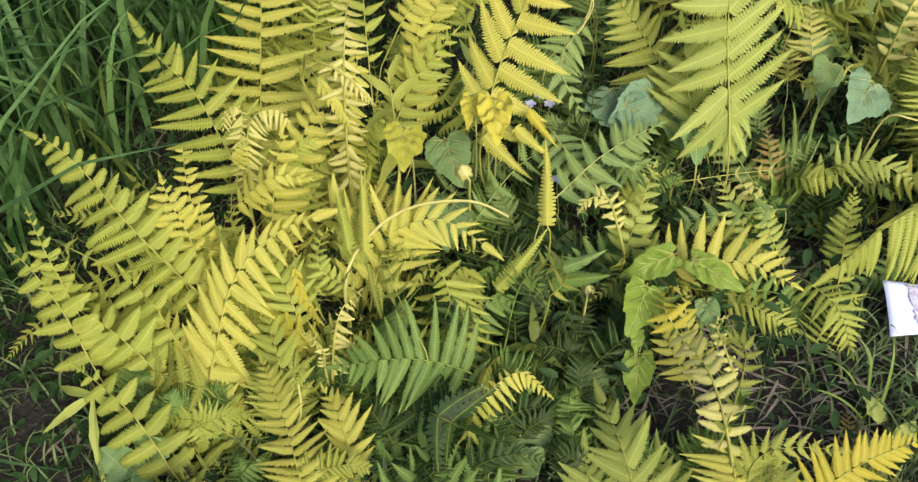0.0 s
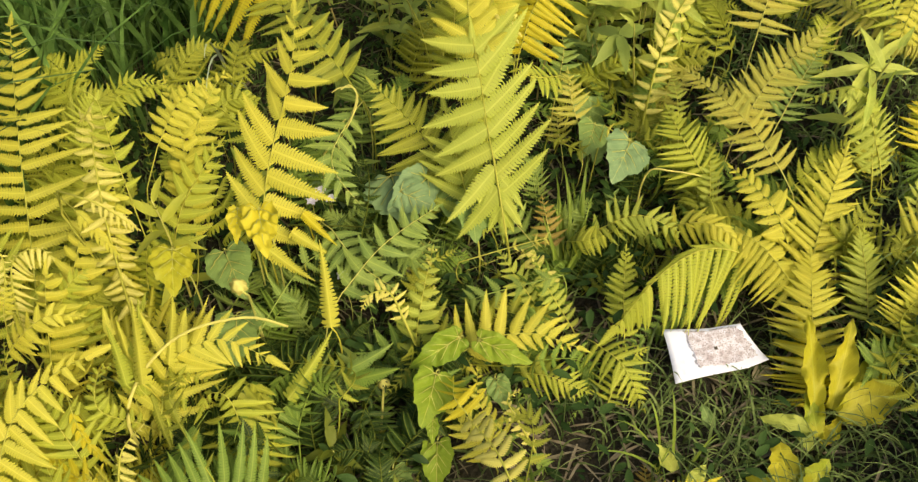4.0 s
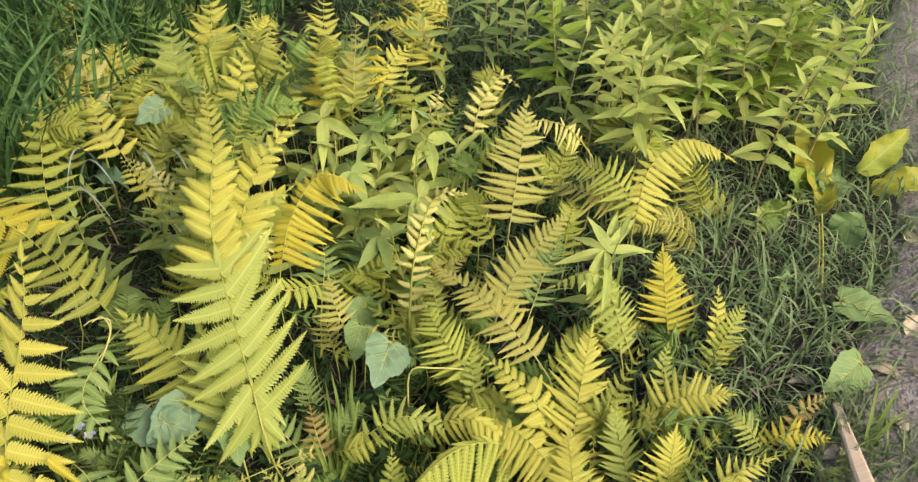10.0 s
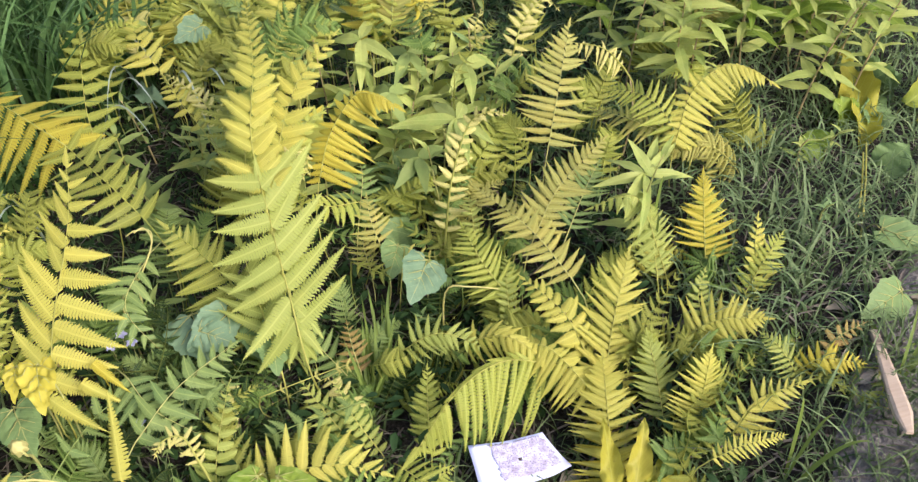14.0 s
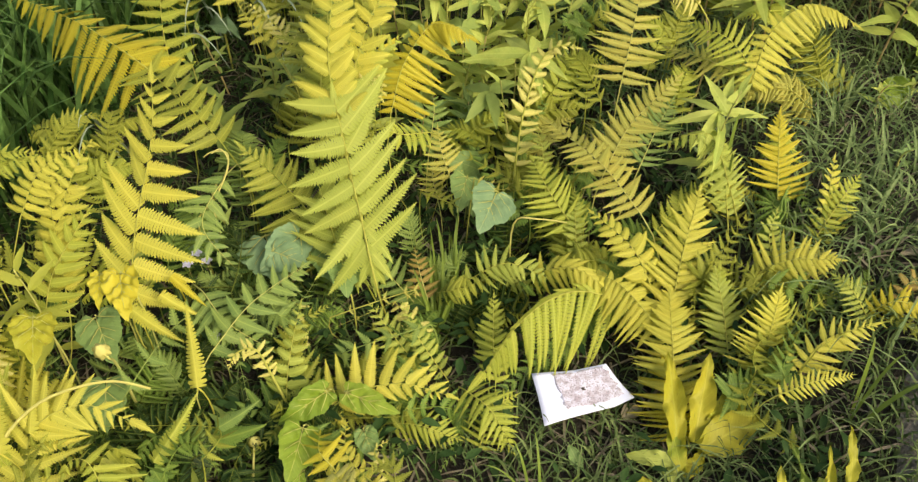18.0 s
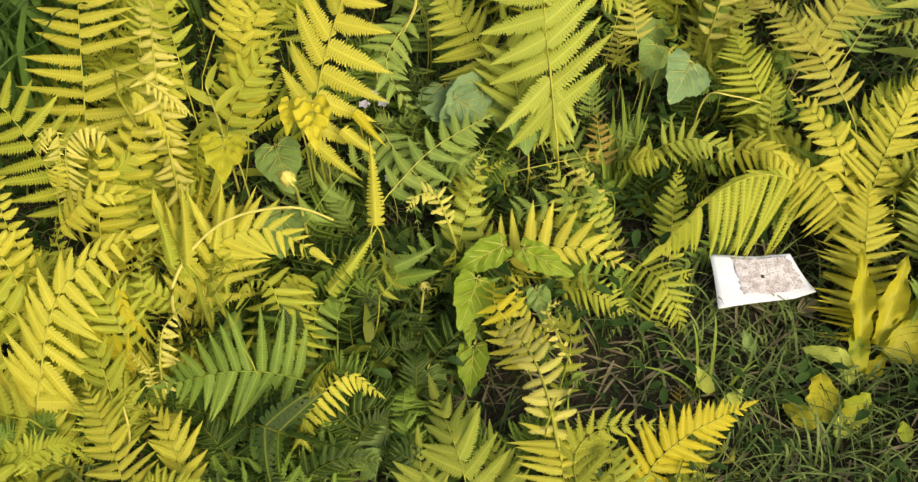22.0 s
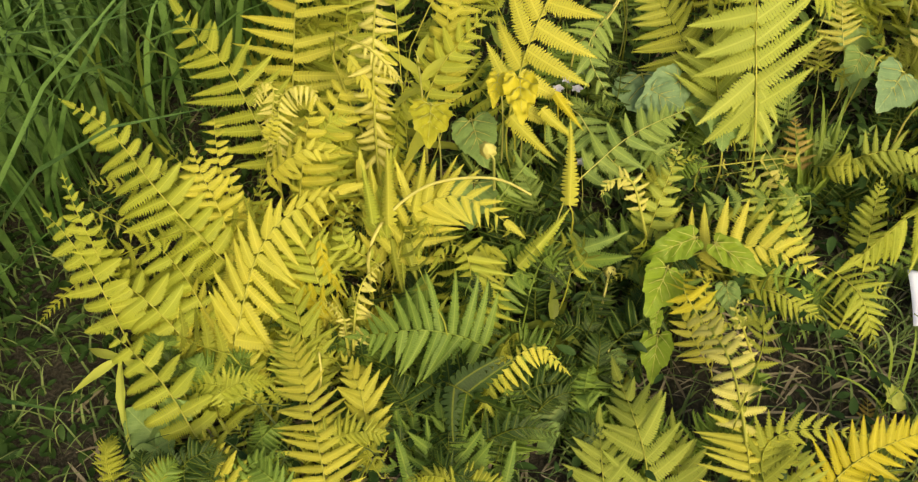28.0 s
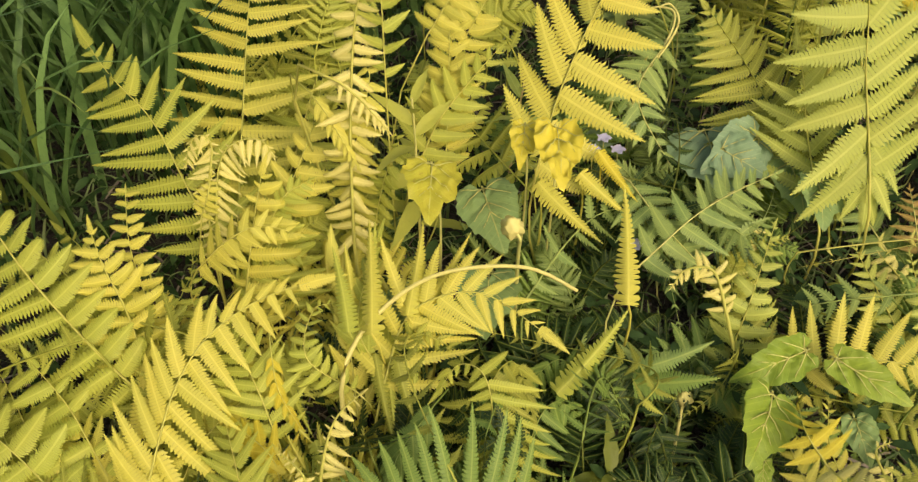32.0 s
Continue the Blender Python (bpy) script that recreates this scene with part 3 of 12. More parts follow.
def spray(plant, points, left, right, pairs, mat, style="flat", sweep=(75, 50), more=0, fat=0.19, peak=0.35, base=0.7, end=0.3, cut=0.0, thick=1.0, face=(0.0, -0.62, 0.78)):
    """A frond along points: left and right are the longest leaflets on its sides, sweep the angles that they
    make with the rib at its foot and tip, more the angle added on one side, cut the share left at the far end, thick how wide the leaflets are."""
    rnd = random.Random(int(abs(points[0][0] * 977 + points[0][1] * 577 + points[-1][0] * 331) * 1000))
    o = Vector(plant.location)
    line = [Vector(p) - o for p in points]
    fine = [flow(line, i / 60) for i in range(61)]
    run = [0.0]
    for i in range(60):
        run.append(run[-1] + (fine[i + 1] - fine[i]).length)
    length = run[-1]

    def place(s):
        want = min(max(s, 0), 1) * length
        i = max(i for i in range(60) if run[i] <= want or i == 0)
        return fine[i].lerp(fine[i + 1], min((want - run[i]) / max(run[i + 1] - run[i], 1e-6), 1.0))

    a = fine[0]
    near = 0.35 if a.z > 0.14 else 0.8
    foot = Vector((a.x * near, a.y * near + 0.01, 0))
    foot.z = rise(foot.x + o.x, foot.y + o.y) - o.z - 0.02
    lead = a - (fine[6] - a).normalized() * (0.45 * (a - foot).length)
    lead.z = max(lead.z, foot.z + 0.02)
    stem_line = [foot * (1 - u) ** 2 + lead * (2 * u * (1 - u)) + a * u * u for u in (0, 0.25, 0.5, 0.75)]
    r = (0.0009 + 0.006 * max(left, right) + (0.0012 if mat is PALE else 0)) * (0.75 if style == "hang" else 1.0)
    verts, faces = tube(stem_line + [fine[i] for i in range(0, 61, 3)], r * 1.3, r * 0.3, 5)
    stem = child("frond", mesh_from("frond", verts, faces, RACHIS if mat in (LEMON, GOLD, PALE, LIME, MINT) else mat if mat in (OLIVE, GREEN, SHADED) else STALK), plant)
    kinds = leaflets(mat, style)
    loose = 24 if mat is PALE else 8
    plain = leaflets(mat, "flat")
    up = Vector(face) + Vector((rnd.uniform(-.2, .2), rnd.uniform(-.12, .12), rnd.uniform(-.1, .1)))

    def share(s):
        if s < peak:
            return base + (1 - base) * math.sin(math.pi / 2 * s / peak)
        return cut + (1 - cut) * (1 - ((s - peak) / (1 - peak)) ** 1.35) ** 0.9

    def put(s, d, n, long, wide, k, me):
        y = n.cross(d).normalized()
        z = d.cross(y)
        m = Matrix((d * long, y * (-wide * k), z * (long * 0.55))).transposed().to_4x4()
        m.translation = place(s) - n * (r * 0.5)
        child("pinna", me, stem, m)

    gap = length / pairs
    for i in range(pairs):
        for k in (1, -1):
            s = (i + 0.35 + (0.3 if k > 0 else 0.0)) / pairs
            s = 1 - (1 - s) ** (1.18 if not cut else 1.0)
            if rnd.random() < 0.02 or s > 0.985:
                continue
            t = (place(s + 0.03) - place(s - 0.03)).normalized()
            n = (up - t * up.dot(t)).normalized()
            side = n.cross(t)
            long = (left if k > 0 else right) * share(s) * rnd.uniform(0.9, 1.14) * (1.08 if style == "flat" else 1.0) + 0.005
            ang = radians(sweep[0] + (sweep[1] - sweep[0]) * s ** 1.2 + rnd.uniform(-loose, loose) + (more * (1 - 0.6 * s) if (k < 0) == (more > 0) else 0) * (1 if more > 0 else -1))
            lift = {"flat": rnd.uniform(-0.22, 0.1), "curl": rnd.uniform(-0.4, 0.5) if mat is PALE else rnd.uniform(-0.05, 0.3), "hang": rnd.uniform(-0.25, 0.0), "roll": rnd.uniform(-0.1, 0.15)}[style]
            d = (t * math.cos(ang) + side * k * math.sin(ang) + n * lift).normalized()
            if style == "hang":
                d = (d * 0.8 + Vector((0, -0.35, -0.45))).normalized()
            z = (n - d * n.dot(d)).normalized()
            z = (z + t * rnd.uniform(-0.2, 0.4)).normalized()
            z = (z - d * z.dot(d)).normalized()
            wide = min(gap * rnd.uniform(0.45, 0.52) * thick * (0.8 if mat is PALE else 1.0), long * fat * 1.3)
            put(s, d, z, long, wide, k, rnd.choice(kinds))
    t = (place(1) - place(0.96)).normalized()
    n = (up - t * up.dot(t)).normalized()
    tip = end * max(left, right)
    put(0.965, t, n, tip + 0.004, min(tip * 0.2, gap * 0.6), 1, plain[0])
    return stem


f = fern(-0.40, 1.18, "yellow-green and yellow fern with spread and curling young fronds")
spray(f, [(-0.408, 1.234, 0.120), (-0.462, 1.294, 0.200), (-0.521, 1.370, 0.270), (-0.589, 1.425, 0.310), (-0.641, 1.482, 0.340)], 0.116, 0.092, 13, LIME, "flat", sweep=(80, 58), end=0.55)
spray(f, [(-0.401, 1.273, 0.120), (-0.413, 1.433, 0.200), (-0.415, 1.578, 0.310), (-0.418, 1.727, 0.400), (-0.427, 1.853, 0.440)], 0.110, 0.122, 22, LEMON, "flat", sweep=(88, 62), peak=0.3)
spray(f, [(-0.365, 1.161, 0.120), (-0.346, 1.205, 0.220), (-0.329, 1.235, 0.290)], 0.028, 0.096, 8, LEMON, "curl", sweep=(85, 70), base=0.8)
spray(f, [(-0.363, 1.229, 0.100), (-0.318, 1.278, 0.200), (-0.279, 1.343, 0.280), (-0.266, 1.427, 0.330)], 0.047, 0.070, 12, LEMON, "curl", sweep=(80, 60))
spray(f, [(-0.418, 1.214, 0.120), (-0.419, 1.244, 0.220), (-0.408, 1.280, 0.290), (-0.418, 1.285, 0.310), (-0.437, 1.281, 0.300), (-0.449, 1.269, 0.260)], 0.026, 0.007, 22, PALE, "hang", sweep=(95, 80), fat=0.14, base=0.4, peak=0.7, cut=0.4)
spray(f, [(-0.414, 1.214, 0.120), (-0.404, 1.231, 0.220), (-0.395, 1.266, 0.280), (-0.368, 1.272, 0.310), (-0.335, 1.276, 0.310), (-0.319, 1.269, 0.285)], 0.007, 0.040, 22, PALE, "hang", sweep=(95, 80), fat=0.14, base=0.4, peak=0.7, cut=0.5)
spray(f, [(-0.420, 1.153, 0.180), (-0.368, 1.147, 0.240), (-0.321, 1.157, 0.260), (-0.271, 1.162, 0.240)], 0.033, 0.040, 9, LEMON, "flat", sweep=(75, 50), thick=1.1)
f = fern(-0.19, 1.30, "yellow and yellow-green fern with curling young and spread fronds")
spray(f, [(-0.088, 1.381, 0.180), (-0.086, 1.465, 0.280), (-0.087, 1.527, 0.350), (-0.106, 1.609, 0.410)], 0.054, 0.057, 15, LEMON, "curl", sweep=(75, 55))
spray(f, [(-0.132, 1.419, 0.180), (-0.084, 1.490, 0.290), (-0.033, 1.531, 0.380), (0.013, 1.564, 0.430), (0.029, 1.573, 0.420)], 0.050, 0.054, 16, LEMON, "curl", sweep=(75, 55))
spray(f, [(-0.146, 1.357, 0.140), (-0.105, 1.405, 0.240), (-0.046, 1.456, 0.300), (-0.007, 1.476, 0.340)], 0.065, 0.065, 10, LIME, "flat", sweep=(75, 55))
spray(f, [(-0.221, 1.269, 0.130), (-0.216, 1.280, 0.240), (-0.199, 1.289, 0.330), (-0.184, 1.317, 0.390), (-0.207, 1.345, 0.400)], 0.038, 0.043, 16, LEMON, "curl", sweep=(130, 100), base=0.9, fat=0.16, cut=0.4)
spray(f, [(-0.221, 1.286, 0.400), (-0.193, 1.275, 0.380), (-0.155, 1.269, 0.330)], 0.018, 0.024, 9, PALE, "hang", sweep=(70, 45))
spray(f, [(-0.266, 1.316, 0.360), (-0.240, 1.288, 0.340), (-0.199, 1.252, 0.280)], 0.022, 0.022, 10, LEMON, "hang", sweep=(70, 45), thick=1.2)
spray(f, [(-0.214, 1.230, 0.160), (-0.213, 1.264, 0.270), (-0.209, 1.289, 0.360), (-0.198, 1.326, 0.470), (-0.178, 1.334, 0.550), (-0.208, 1.334, 0.530)], 0.049, 0.043, 24, PALE, "curl", sweep=(122, 105), base=0.9, fat=0.15, peak=0.4, cut=0.4)
f = fern(0.09, 1.33, "yellow and grey-green fern with spread fronds")
spray(f, [(0.047, 1.321, 0.220), (0.072, 1.371, 0.310), (0.105, 1.410, 0.390), (0.137, 1.439, 0.460), (0.165, 1.469, 0.540), (0.177, 1.498, 0.610)], 0.102, 0.111, 10, LEMON, "flat", sweep=(52, 40), more=55, fat=0.17, thick=1.1, base=0.85, peak=0.3)
spray(f, [(0.183, 1.310, 0.220), (0.226, 1.220, 0.210), (0.296, 1.185, 0.150)], 0.053, 0.057, 9, SAGE, "flat", sweep=(80, 55), fat=0.2)
f = fern(-0.42, 1.01, "yellow-green and yellow fern with curling young fronds")
spray(f, [(-0.459, 0.980, 0.120), (-0.515, 1.006, 0.180), (-0.588, 1.051, 0.260), (-0.653, 1.110, 0.310), (-0.711, 1.151, 0.340), (-0.756, 1.168, 0.350)], 0.119, 0.066, 16, LIME, "curl", sweep=(88, 70), base=0.9, thick=1.1, peak=0.3)
spray(f, [(-0.460, 1.008, 0.120), (-0.483, 1.053, 0.200), (-0.505, 1.077, 0.260), (-0.526, 1.114, 0.290)], 0.080, 0.066, 11, LEMON, "curl", sweep=(80, 62))
spray(f, [(-0.456, 1.051, 0.120), (-0.472, 1.091, 0.200), (-0.491, 1.132, 0.250), (-0.506, 1.198, 0.290)], 0.030, 0.033, 13, LEMON, "curl", sweep=(95, 75), base=0.9, cut=0.4)
spray(f, [(-0.409, 1.072, 0.050), (-0.420, 1.105, 0.102), (-0.434, 1.143, 0.138), (-0.441, 1.194, 0.161)], 0.025, 0.028, 10, LIME, "curl", sweep=(95, 75), base=0.9)
spray(f, [(-0.414, 1.001, 0.032), (-0.460, 1.036, 0.077), (-0.519, 1.092, 0.137), (-0.552, 1.144, 0.161), (-0.593, 1.189, 0.182), (-0.634, 1.217, 0.193)], 0.101, 0.056, 13, OLIVE, "curl", sweep=(88, 70), base=0.9, peak=0.3)
spray(f, [(-0.415, 1.049, 0.069), (-0.462, 1.061, 0.108), (-0.543, 1.092, 0.172), (-0.597, 1.129, 0.199), (-0.661, 1.159, 0.225), (-0.675, 1.156, 0.217)], 0.101, 0.056, 13, LIME, "curl", sweep=(88, 70), base=0.9, peak=0.3)
spray(f, [(-0.444, 1.055, 0.033), (-0.460, 1.097, 0.090), (-0.475, 1.117, 0.128), (-0.490, 1.150, 0.149)], 0.068, 0.056, 8, LIME, "curl", sweep=(80, 62))
f = fern(-0.62, 0.88, "yellow-green and olive-green fern with curling young fronds")
spray(f, [(-0.668, 0.926, 0.150), (-0.671, 0.932, 0.240), (-0.686, 0.954, 0.290), (-0.716, 1.004, 0.330)], 0.041, 0.034, 10, LIME, "curl", sweep=(85, 65))
spray(f, [(-0.634, 0.846, 0.100), (-0.675, 0.902, 0.180), (-0.726, 0.953, 0.230), (-0.773, 0.990, 0.250)], 0.072, 0.062, 9, LIME, "curl", sweep=(95, 75), fat=0.2, base=1, thick=1.1)
spray(f, [(-0.664, 0.960, 0.091), (-0.668, 0.965, 0.153), (-0.682, 0.983, 0.187), (-0.708, 1.020, 0.207)], 0.034, 0.029, 8, OLIVE, "curl", sweep=(85, 65))
spray(f, [(-0.601, 0.872, 0.030), (-0.631, 0.928, 0.081), (-0.667, 0.978, 0.115), (-0.694, 1.003, 0.119)], 0.061, 0.053, 8, OLIVE, "curl", sweep=(95, 75), base=1)
spray(f, [(-0.588, 0.900, 0.030), (-0.616, 0.953, 0.077), (-0.649, 0.999, 0.107), (-0.680, 1.033, 0.119)], 0.061, 0.053, 8, LIME, "curl", sweep=(95, 75), base=1)
f = fern(-0.39, 0.72, "yellow and yellow-green fern with spread and curling young fronds")
spray(f, [(-0.411, 0.760, 0.030), (-0.456, 0.850, 0.080), (-0.553, 0.954, 0.130)], 0.097, 0.065, 11, LEMON, "flat", sweep=(70, 45))
spray(f, [(-0.285, 0.768, 0.040), (-0.309, 0.851, 0.100), (-0.343, 0.938, 0.140)], 0.073, 0.062, 10, LIME, "flat", sweep=(70, 45))
spray(f, [(-0.393, 0.763, 0.030), (-0.444, 0.832, 0.070), (-0.496, 0.895, 0.110), (-0.536, 0.941, 0.150), (-0.589, 0.985, 0.180)], 0.132, 0.054, 11, LIME, "curl", sweep=(98, 78), base=1, peak=0.2, fat=0.15, cut=0.3)
spray(f, [(-0.439, 0.821, 0.060), (-0.417, 0.884, 0.130), (-0.399, 0.942, 0.180), (-0.364, 0.995, 0.220), (-0.307, 1.041, 0.240), (-0.243, 1.066, 0.250)], 0.086, 0.116, 15, LEMON, "flat", sweep=(50, 26), more=105, fat=0.14, peak=0.2, base=0.9, end=0.5)
spray(f, [(-0.439, 0.761, 0.030), (-0.434, 0.815, 0.070), (-0.428, 0.870, 0.110), (-0.441, 0.921, 0.130)], 0.115, 0.107, 5, LEMON, "flat", sweep=(62, 30), more=70, fat=0.13, peak=0.3, base=1, end=0.9)
spray(f, [(-0.461, 0.796, 0.030), (-0.534, 0.848, 0.100), (-0.598, 0.887, 0.150), (-0.690, 0.937, 0.170)], 0.094, 0.073, 10, LIME, "curl", sweep=(92, 72), fat=0.2, base=1, thick=1.1)
spray(f, [(-0.466, 0.667, 0.050), (-0.530, 0.739, 0.100), (-0.596, 0.789, 0.130), (-0.642, 0.818, 0.140)], 0.080, 0.060, 8, LIME, "curl", sweep=(92, 72), fat=0.2, base=1, thick=1.1)
f = fern(-0.20, 0.90, "yellow-green and pale cream-yellow fern with spread and curling young fronds")
spray(f, [(-0.280, 0.930, 0.100), (-0.306, 0.968, 0.170), (-0.364, 1.055, 0.200)], 0.064, 0.059, 10, LIME, "flat", sweep=(70, 45))
spray(f, [(-0.215, 0.832, 0.100), (-0.206, 0.860, 0.170), (-0.191, 0.890, 0.210), (-0.164, 0.929, 0.210)], 0.007, 0.037, 13, PALE, "curl", sweep=(105, 70), fat=0.13)
spray(f, [(-0.224, 0.828, 0.120), (-0.225, 0.838, 0.170), (-0.255, 0.863, 0.180)], 0.012, 0.010, 10, PALE, "curl", sweep=(90, 70), fat=0.16)
spray(f, [(-0.152, 0.981, 0.140), (-0.128, 1.042, 0.200), (-0.087, 1.061, 0.230), (-0.023, 1.065, 0.235), (0.053, 1.028, 0.205)], 0.101, 0.097, 12, LEMON, "flat", sweep=(62, 40), more=16, fat=0.12, base=1, peak=0.1, end=0.45)
spray(f, [(-0.186, 0.989, 0.130), (-0.240, 0.984, 0.200), (-0.240, 1.044, 0.220), (-0.213, 1.069, 0.210)], 0.028, 0.023, 13, LIME, "curl", sweep=(80, 60))
spray(f, [(-0.145, 1.004, 0.130), (-0.184, 1.042, 0.200), (-0.167, 1.169, 0.240)], 0.043, 0.043, 7, LIME, "flat", sweep=(40, 25), end=0.7)
spray(f, [(-0.271, 0.881, 0.060), (-0.286, 0.910, 0.100), (-0.336, 0.942, 0.120)], 0.055, 0.047, 6, GOLD, "flat", sweep=(45, 30), fat=0.2, base=0.9, end=0.8)
f = fern(-0.29, 0.52, "yellow-green and yellow fern with rolled young and curling young fronds")
spray(f, [(-0.368, 0.563, 0.030), (-0.422, 0.640, 0.040), (-0.486, 0.717, 0.060), (-0.531, 0.785, 0.080), (-0.558, 0.836, 0.090)], 0.030, 0.030, 15, LIME, "roll", sweep=(85, 70), base=0.8)
spray(f, [(-0.280, 0.554, 0.030), (-0.337, 0.610, 0.040), (-0.401, 0.690, 0.050)], 0.044, 0.044, 10, LIME, "curl", sweep=(85, 65))
spray(f, [(-0.220, 0.546, 0.050), (-0.240, 0.617, 0.090), (-0.282, 0.730, 0.120), (-0.335, 0.841, 0.140)], 0.066, 0.064, 21, LEMON, "flat", sweep=(78, 55), base=0.9, peak=0.25, thick=1.15)
spray(f, [(-0.355, 0.524, 0.050), (-0.400, 0.589, 0.080), (-0.434, 0.640, 0.100)], 0.047, 0.056, 9, LEMON, "curl", sweep=(80, 60), thick=1.1)
spray(f, [(-0.385, 0.568, 0.030), (-0.432, 0.615, 0.030), (-0.467, 0.652, 0.030)], 0.040, 0.048, 8, LIME, "curl", sweep=(80, 60))
spray(f, [(-0.265, 0.564, 0.030), (-0.298, 0.621, 0.030), (-0.354, 0.699, 0.032), (-0.424, 0.786, 0.048)], 0.056, 0.054, 18, OLIVE, "flat", sweep=(78, 55), base=0.9, peak=0.25)
f = fern(-0.00, 0.83, "mid-green and yellow fern with spread and drooping fronds")
spray(f, [(0.020, 0.823, 0.120), (-0.033, 0.817, 0.160), (-0.100, 0.810, 0.180), (-0.201, 0.807, 0.160)], 0.091, 0.097, 13, GREEN, "flat", sweep=(82, 60), fat=0.17, thick=1.25, base=0.8, peak=0.25)
spray(f, [(-0.001, 0.736, 0.080), (0.045, 0.772, 0.130), (0.106, 0.798, 0.160), (0.155, 0.772, 0.128)], 0.014, 0.047, 16, LEMON, "hang", sweep=(80, 60))
spray(f, [(-0.006, 0.883, 0.060), (-0.017, 0.954, 0.190), (-0.052, 0.981, 0.200), (-0.080, 0.961, 0.168)], 0.031, 0.084, 15, LIME, "hang", sweep=(80, 60))
spray(f, [(-0.034, 0.890, 0.050), (-0.019, 0.958, 0.170), (0.014, 1.002, 0.180), (0.041, 0.955, 0.121)], 0.074, 0.074, 14, OLIVE, "hang", sweep=(80, 60))
spray(f, [(0.014, 0.898, 0.040), (0.062, 0.978, 0.130), (0.140, 0.977, 0.050)], 0.033, 0.049, 13, GREEN, "hang", sweep=(80, 60))
spray(f, [(-0.086, 0.758, 0.060), (-0.036, 0.777, 0.070), (0.035, 0.749, 0.040)], 0.036, 0.051, 11, OLIVE, "hang", sweep=(80, 60))
spray(f, [(0.051, 0.871, 0.038), (0.003, 0.871, 0.067), (-0.060, 0.872, 0.082), (-0.137, 0.878, 0.065)], 0.077, 0.083, 10, GREEN, "flat", sweep=(82, 60), base=0.8, peak=0.25)
f = fern(0.15, 1.06, "grey-green and dark green fern with spread and drooping fronds")
spray(f, [(0.186, 1.168, 0.190), (0.275, 1.229, 0.240), (0.394, 1.314, 0.240)], 0.047, 0.059, 9, SAGE, "flat", sweep=(80, 55), fat=0.2)
spray(f, [(0.203, 0.978, 0.080), (0.212, 0.912, 0.060), (0.196, 0.840, 0.030)], 0.045, 0.045, 12, SHADED, "flat", sweep=(80, 50))
spray(f, [(0.115, 1.029, 0.120), (0.071, 1.040, 0.140), (0.027, 1.016, 0.100)], 0.049, 0.033, 9, GREEN, "hang", sweep=(80, 60))
f = fern(0.35, 1.03, "pale yellow-green and pale cream-yellow fern with curling young and spread fronds")
spray(f, [(0.295, 1.032, 0.050), (0.307, 1.078, 0.100), (0.328, 1.117, 0.180), (0.368, 1.210, 0.235)], 0.047, 0.051, 12, MINT, "curl", sweep=(82, 65), base=0.9)
spray(f, [(0.295, 1.096, 0.170), (0.274, 1.128, 0.220), (0.238, 1.130, 0.220), (0.221, 1.117, 0.200)], 0.026, 0.026, 11, PALE, "curl", sweep=(80, 60))
spray(f, [(0.365, 1.034, 0.030), (0.280, 1.095, 0.080), (0.205, 1.091, 0.100)], 0.043, 0.068, 8, GREEN, "flat", sweep=(75, 50), fat=0.2)
spray(f, [(0.377, 1.057, 0.090), (0.456, 1.065, 0.120), (0.534, 1.051, 0.130), (0.617, 1.019, 0.105)], 0.090, 0.050, 11, LEMON, "flat", sweep=(72, 45), fat=0.18, thick=1.2, base=0.9, peak=0.25)
spray(f, [(0.498, 1.019, 0.060), (0.549, 0.985, 0.080), (0.614, 0.951, 0.060)], 0.044, 0.046, 12, LIME, "flat", sweep=(75, 45))
spray(f, [(0.310, 1.055, 0.030), (0.317, 1.096, 0.030), (0.331, 1.128, 0.059), (0.356, 1.204, 0.092)], 0.040, 0.043, 9, MINT, "curl", sweep=(82, 65), base=0.9)
f = fern(0.64, 1.09, "yellow-green and pale yellow-green fern with spread and curling young fronds")
spray(f, [(0.649, 1.039, 0.090), (0.683, 0.971, 0.100), (0.712, 0.910, 0.040)], 0.050, 0.056, 12, LIME, "flat", sweep=(75, 45))
spray(f, [(0.627, 1.109, 0.050), (0.584, 1.160, 0.130), (0.566, 1.213, 0.180)], 0.027, 0.030, 12, MINT, "curl", sweep=(85, 70))
spray(f, [(0.578, 1.138, 0.060), (0.535, 1.193, 0.120), (0.504, 1.245, 0.160)], 0.035, 0.037, 10, MINT, "flat", sweep=(75, 55))
spray(f, [(0.718, 1.060, 0.060), (0.732, 1.130, 0.120), (0.751, 1.196, 0.170)], 0.042, 0.044, 13, LIME, "curl", sweep=(78, 55))
spray(f, [(0.579, 1.167, 0.050), (0.588, 1.214, 0.100), (0.561, 1.270, 0.120)], 0.031, 0.035, 8, PALE, "roll", sweep=(90, 75), base=1, cut=0.5)
spray(f, [(0.720, 1.108, 0.060), (0.732, 1.160, 0.120), (0.744, 1.191, 0.160)], 0.028, 0.028, 8, MINT, "curl", sweep=(85, 65), thick=1.2)
spray(f, [(0.587, 1.163, 0.030), (0.568, 1.218, 0.030), (0.559, 1.271, 0.043)], 0.029, 0.031, 8, MINT, "flat", sweep=(75, 55))
f = fern(0.47, 0.53, "golden yellow and yellow fern with spread and rolled young fronds")
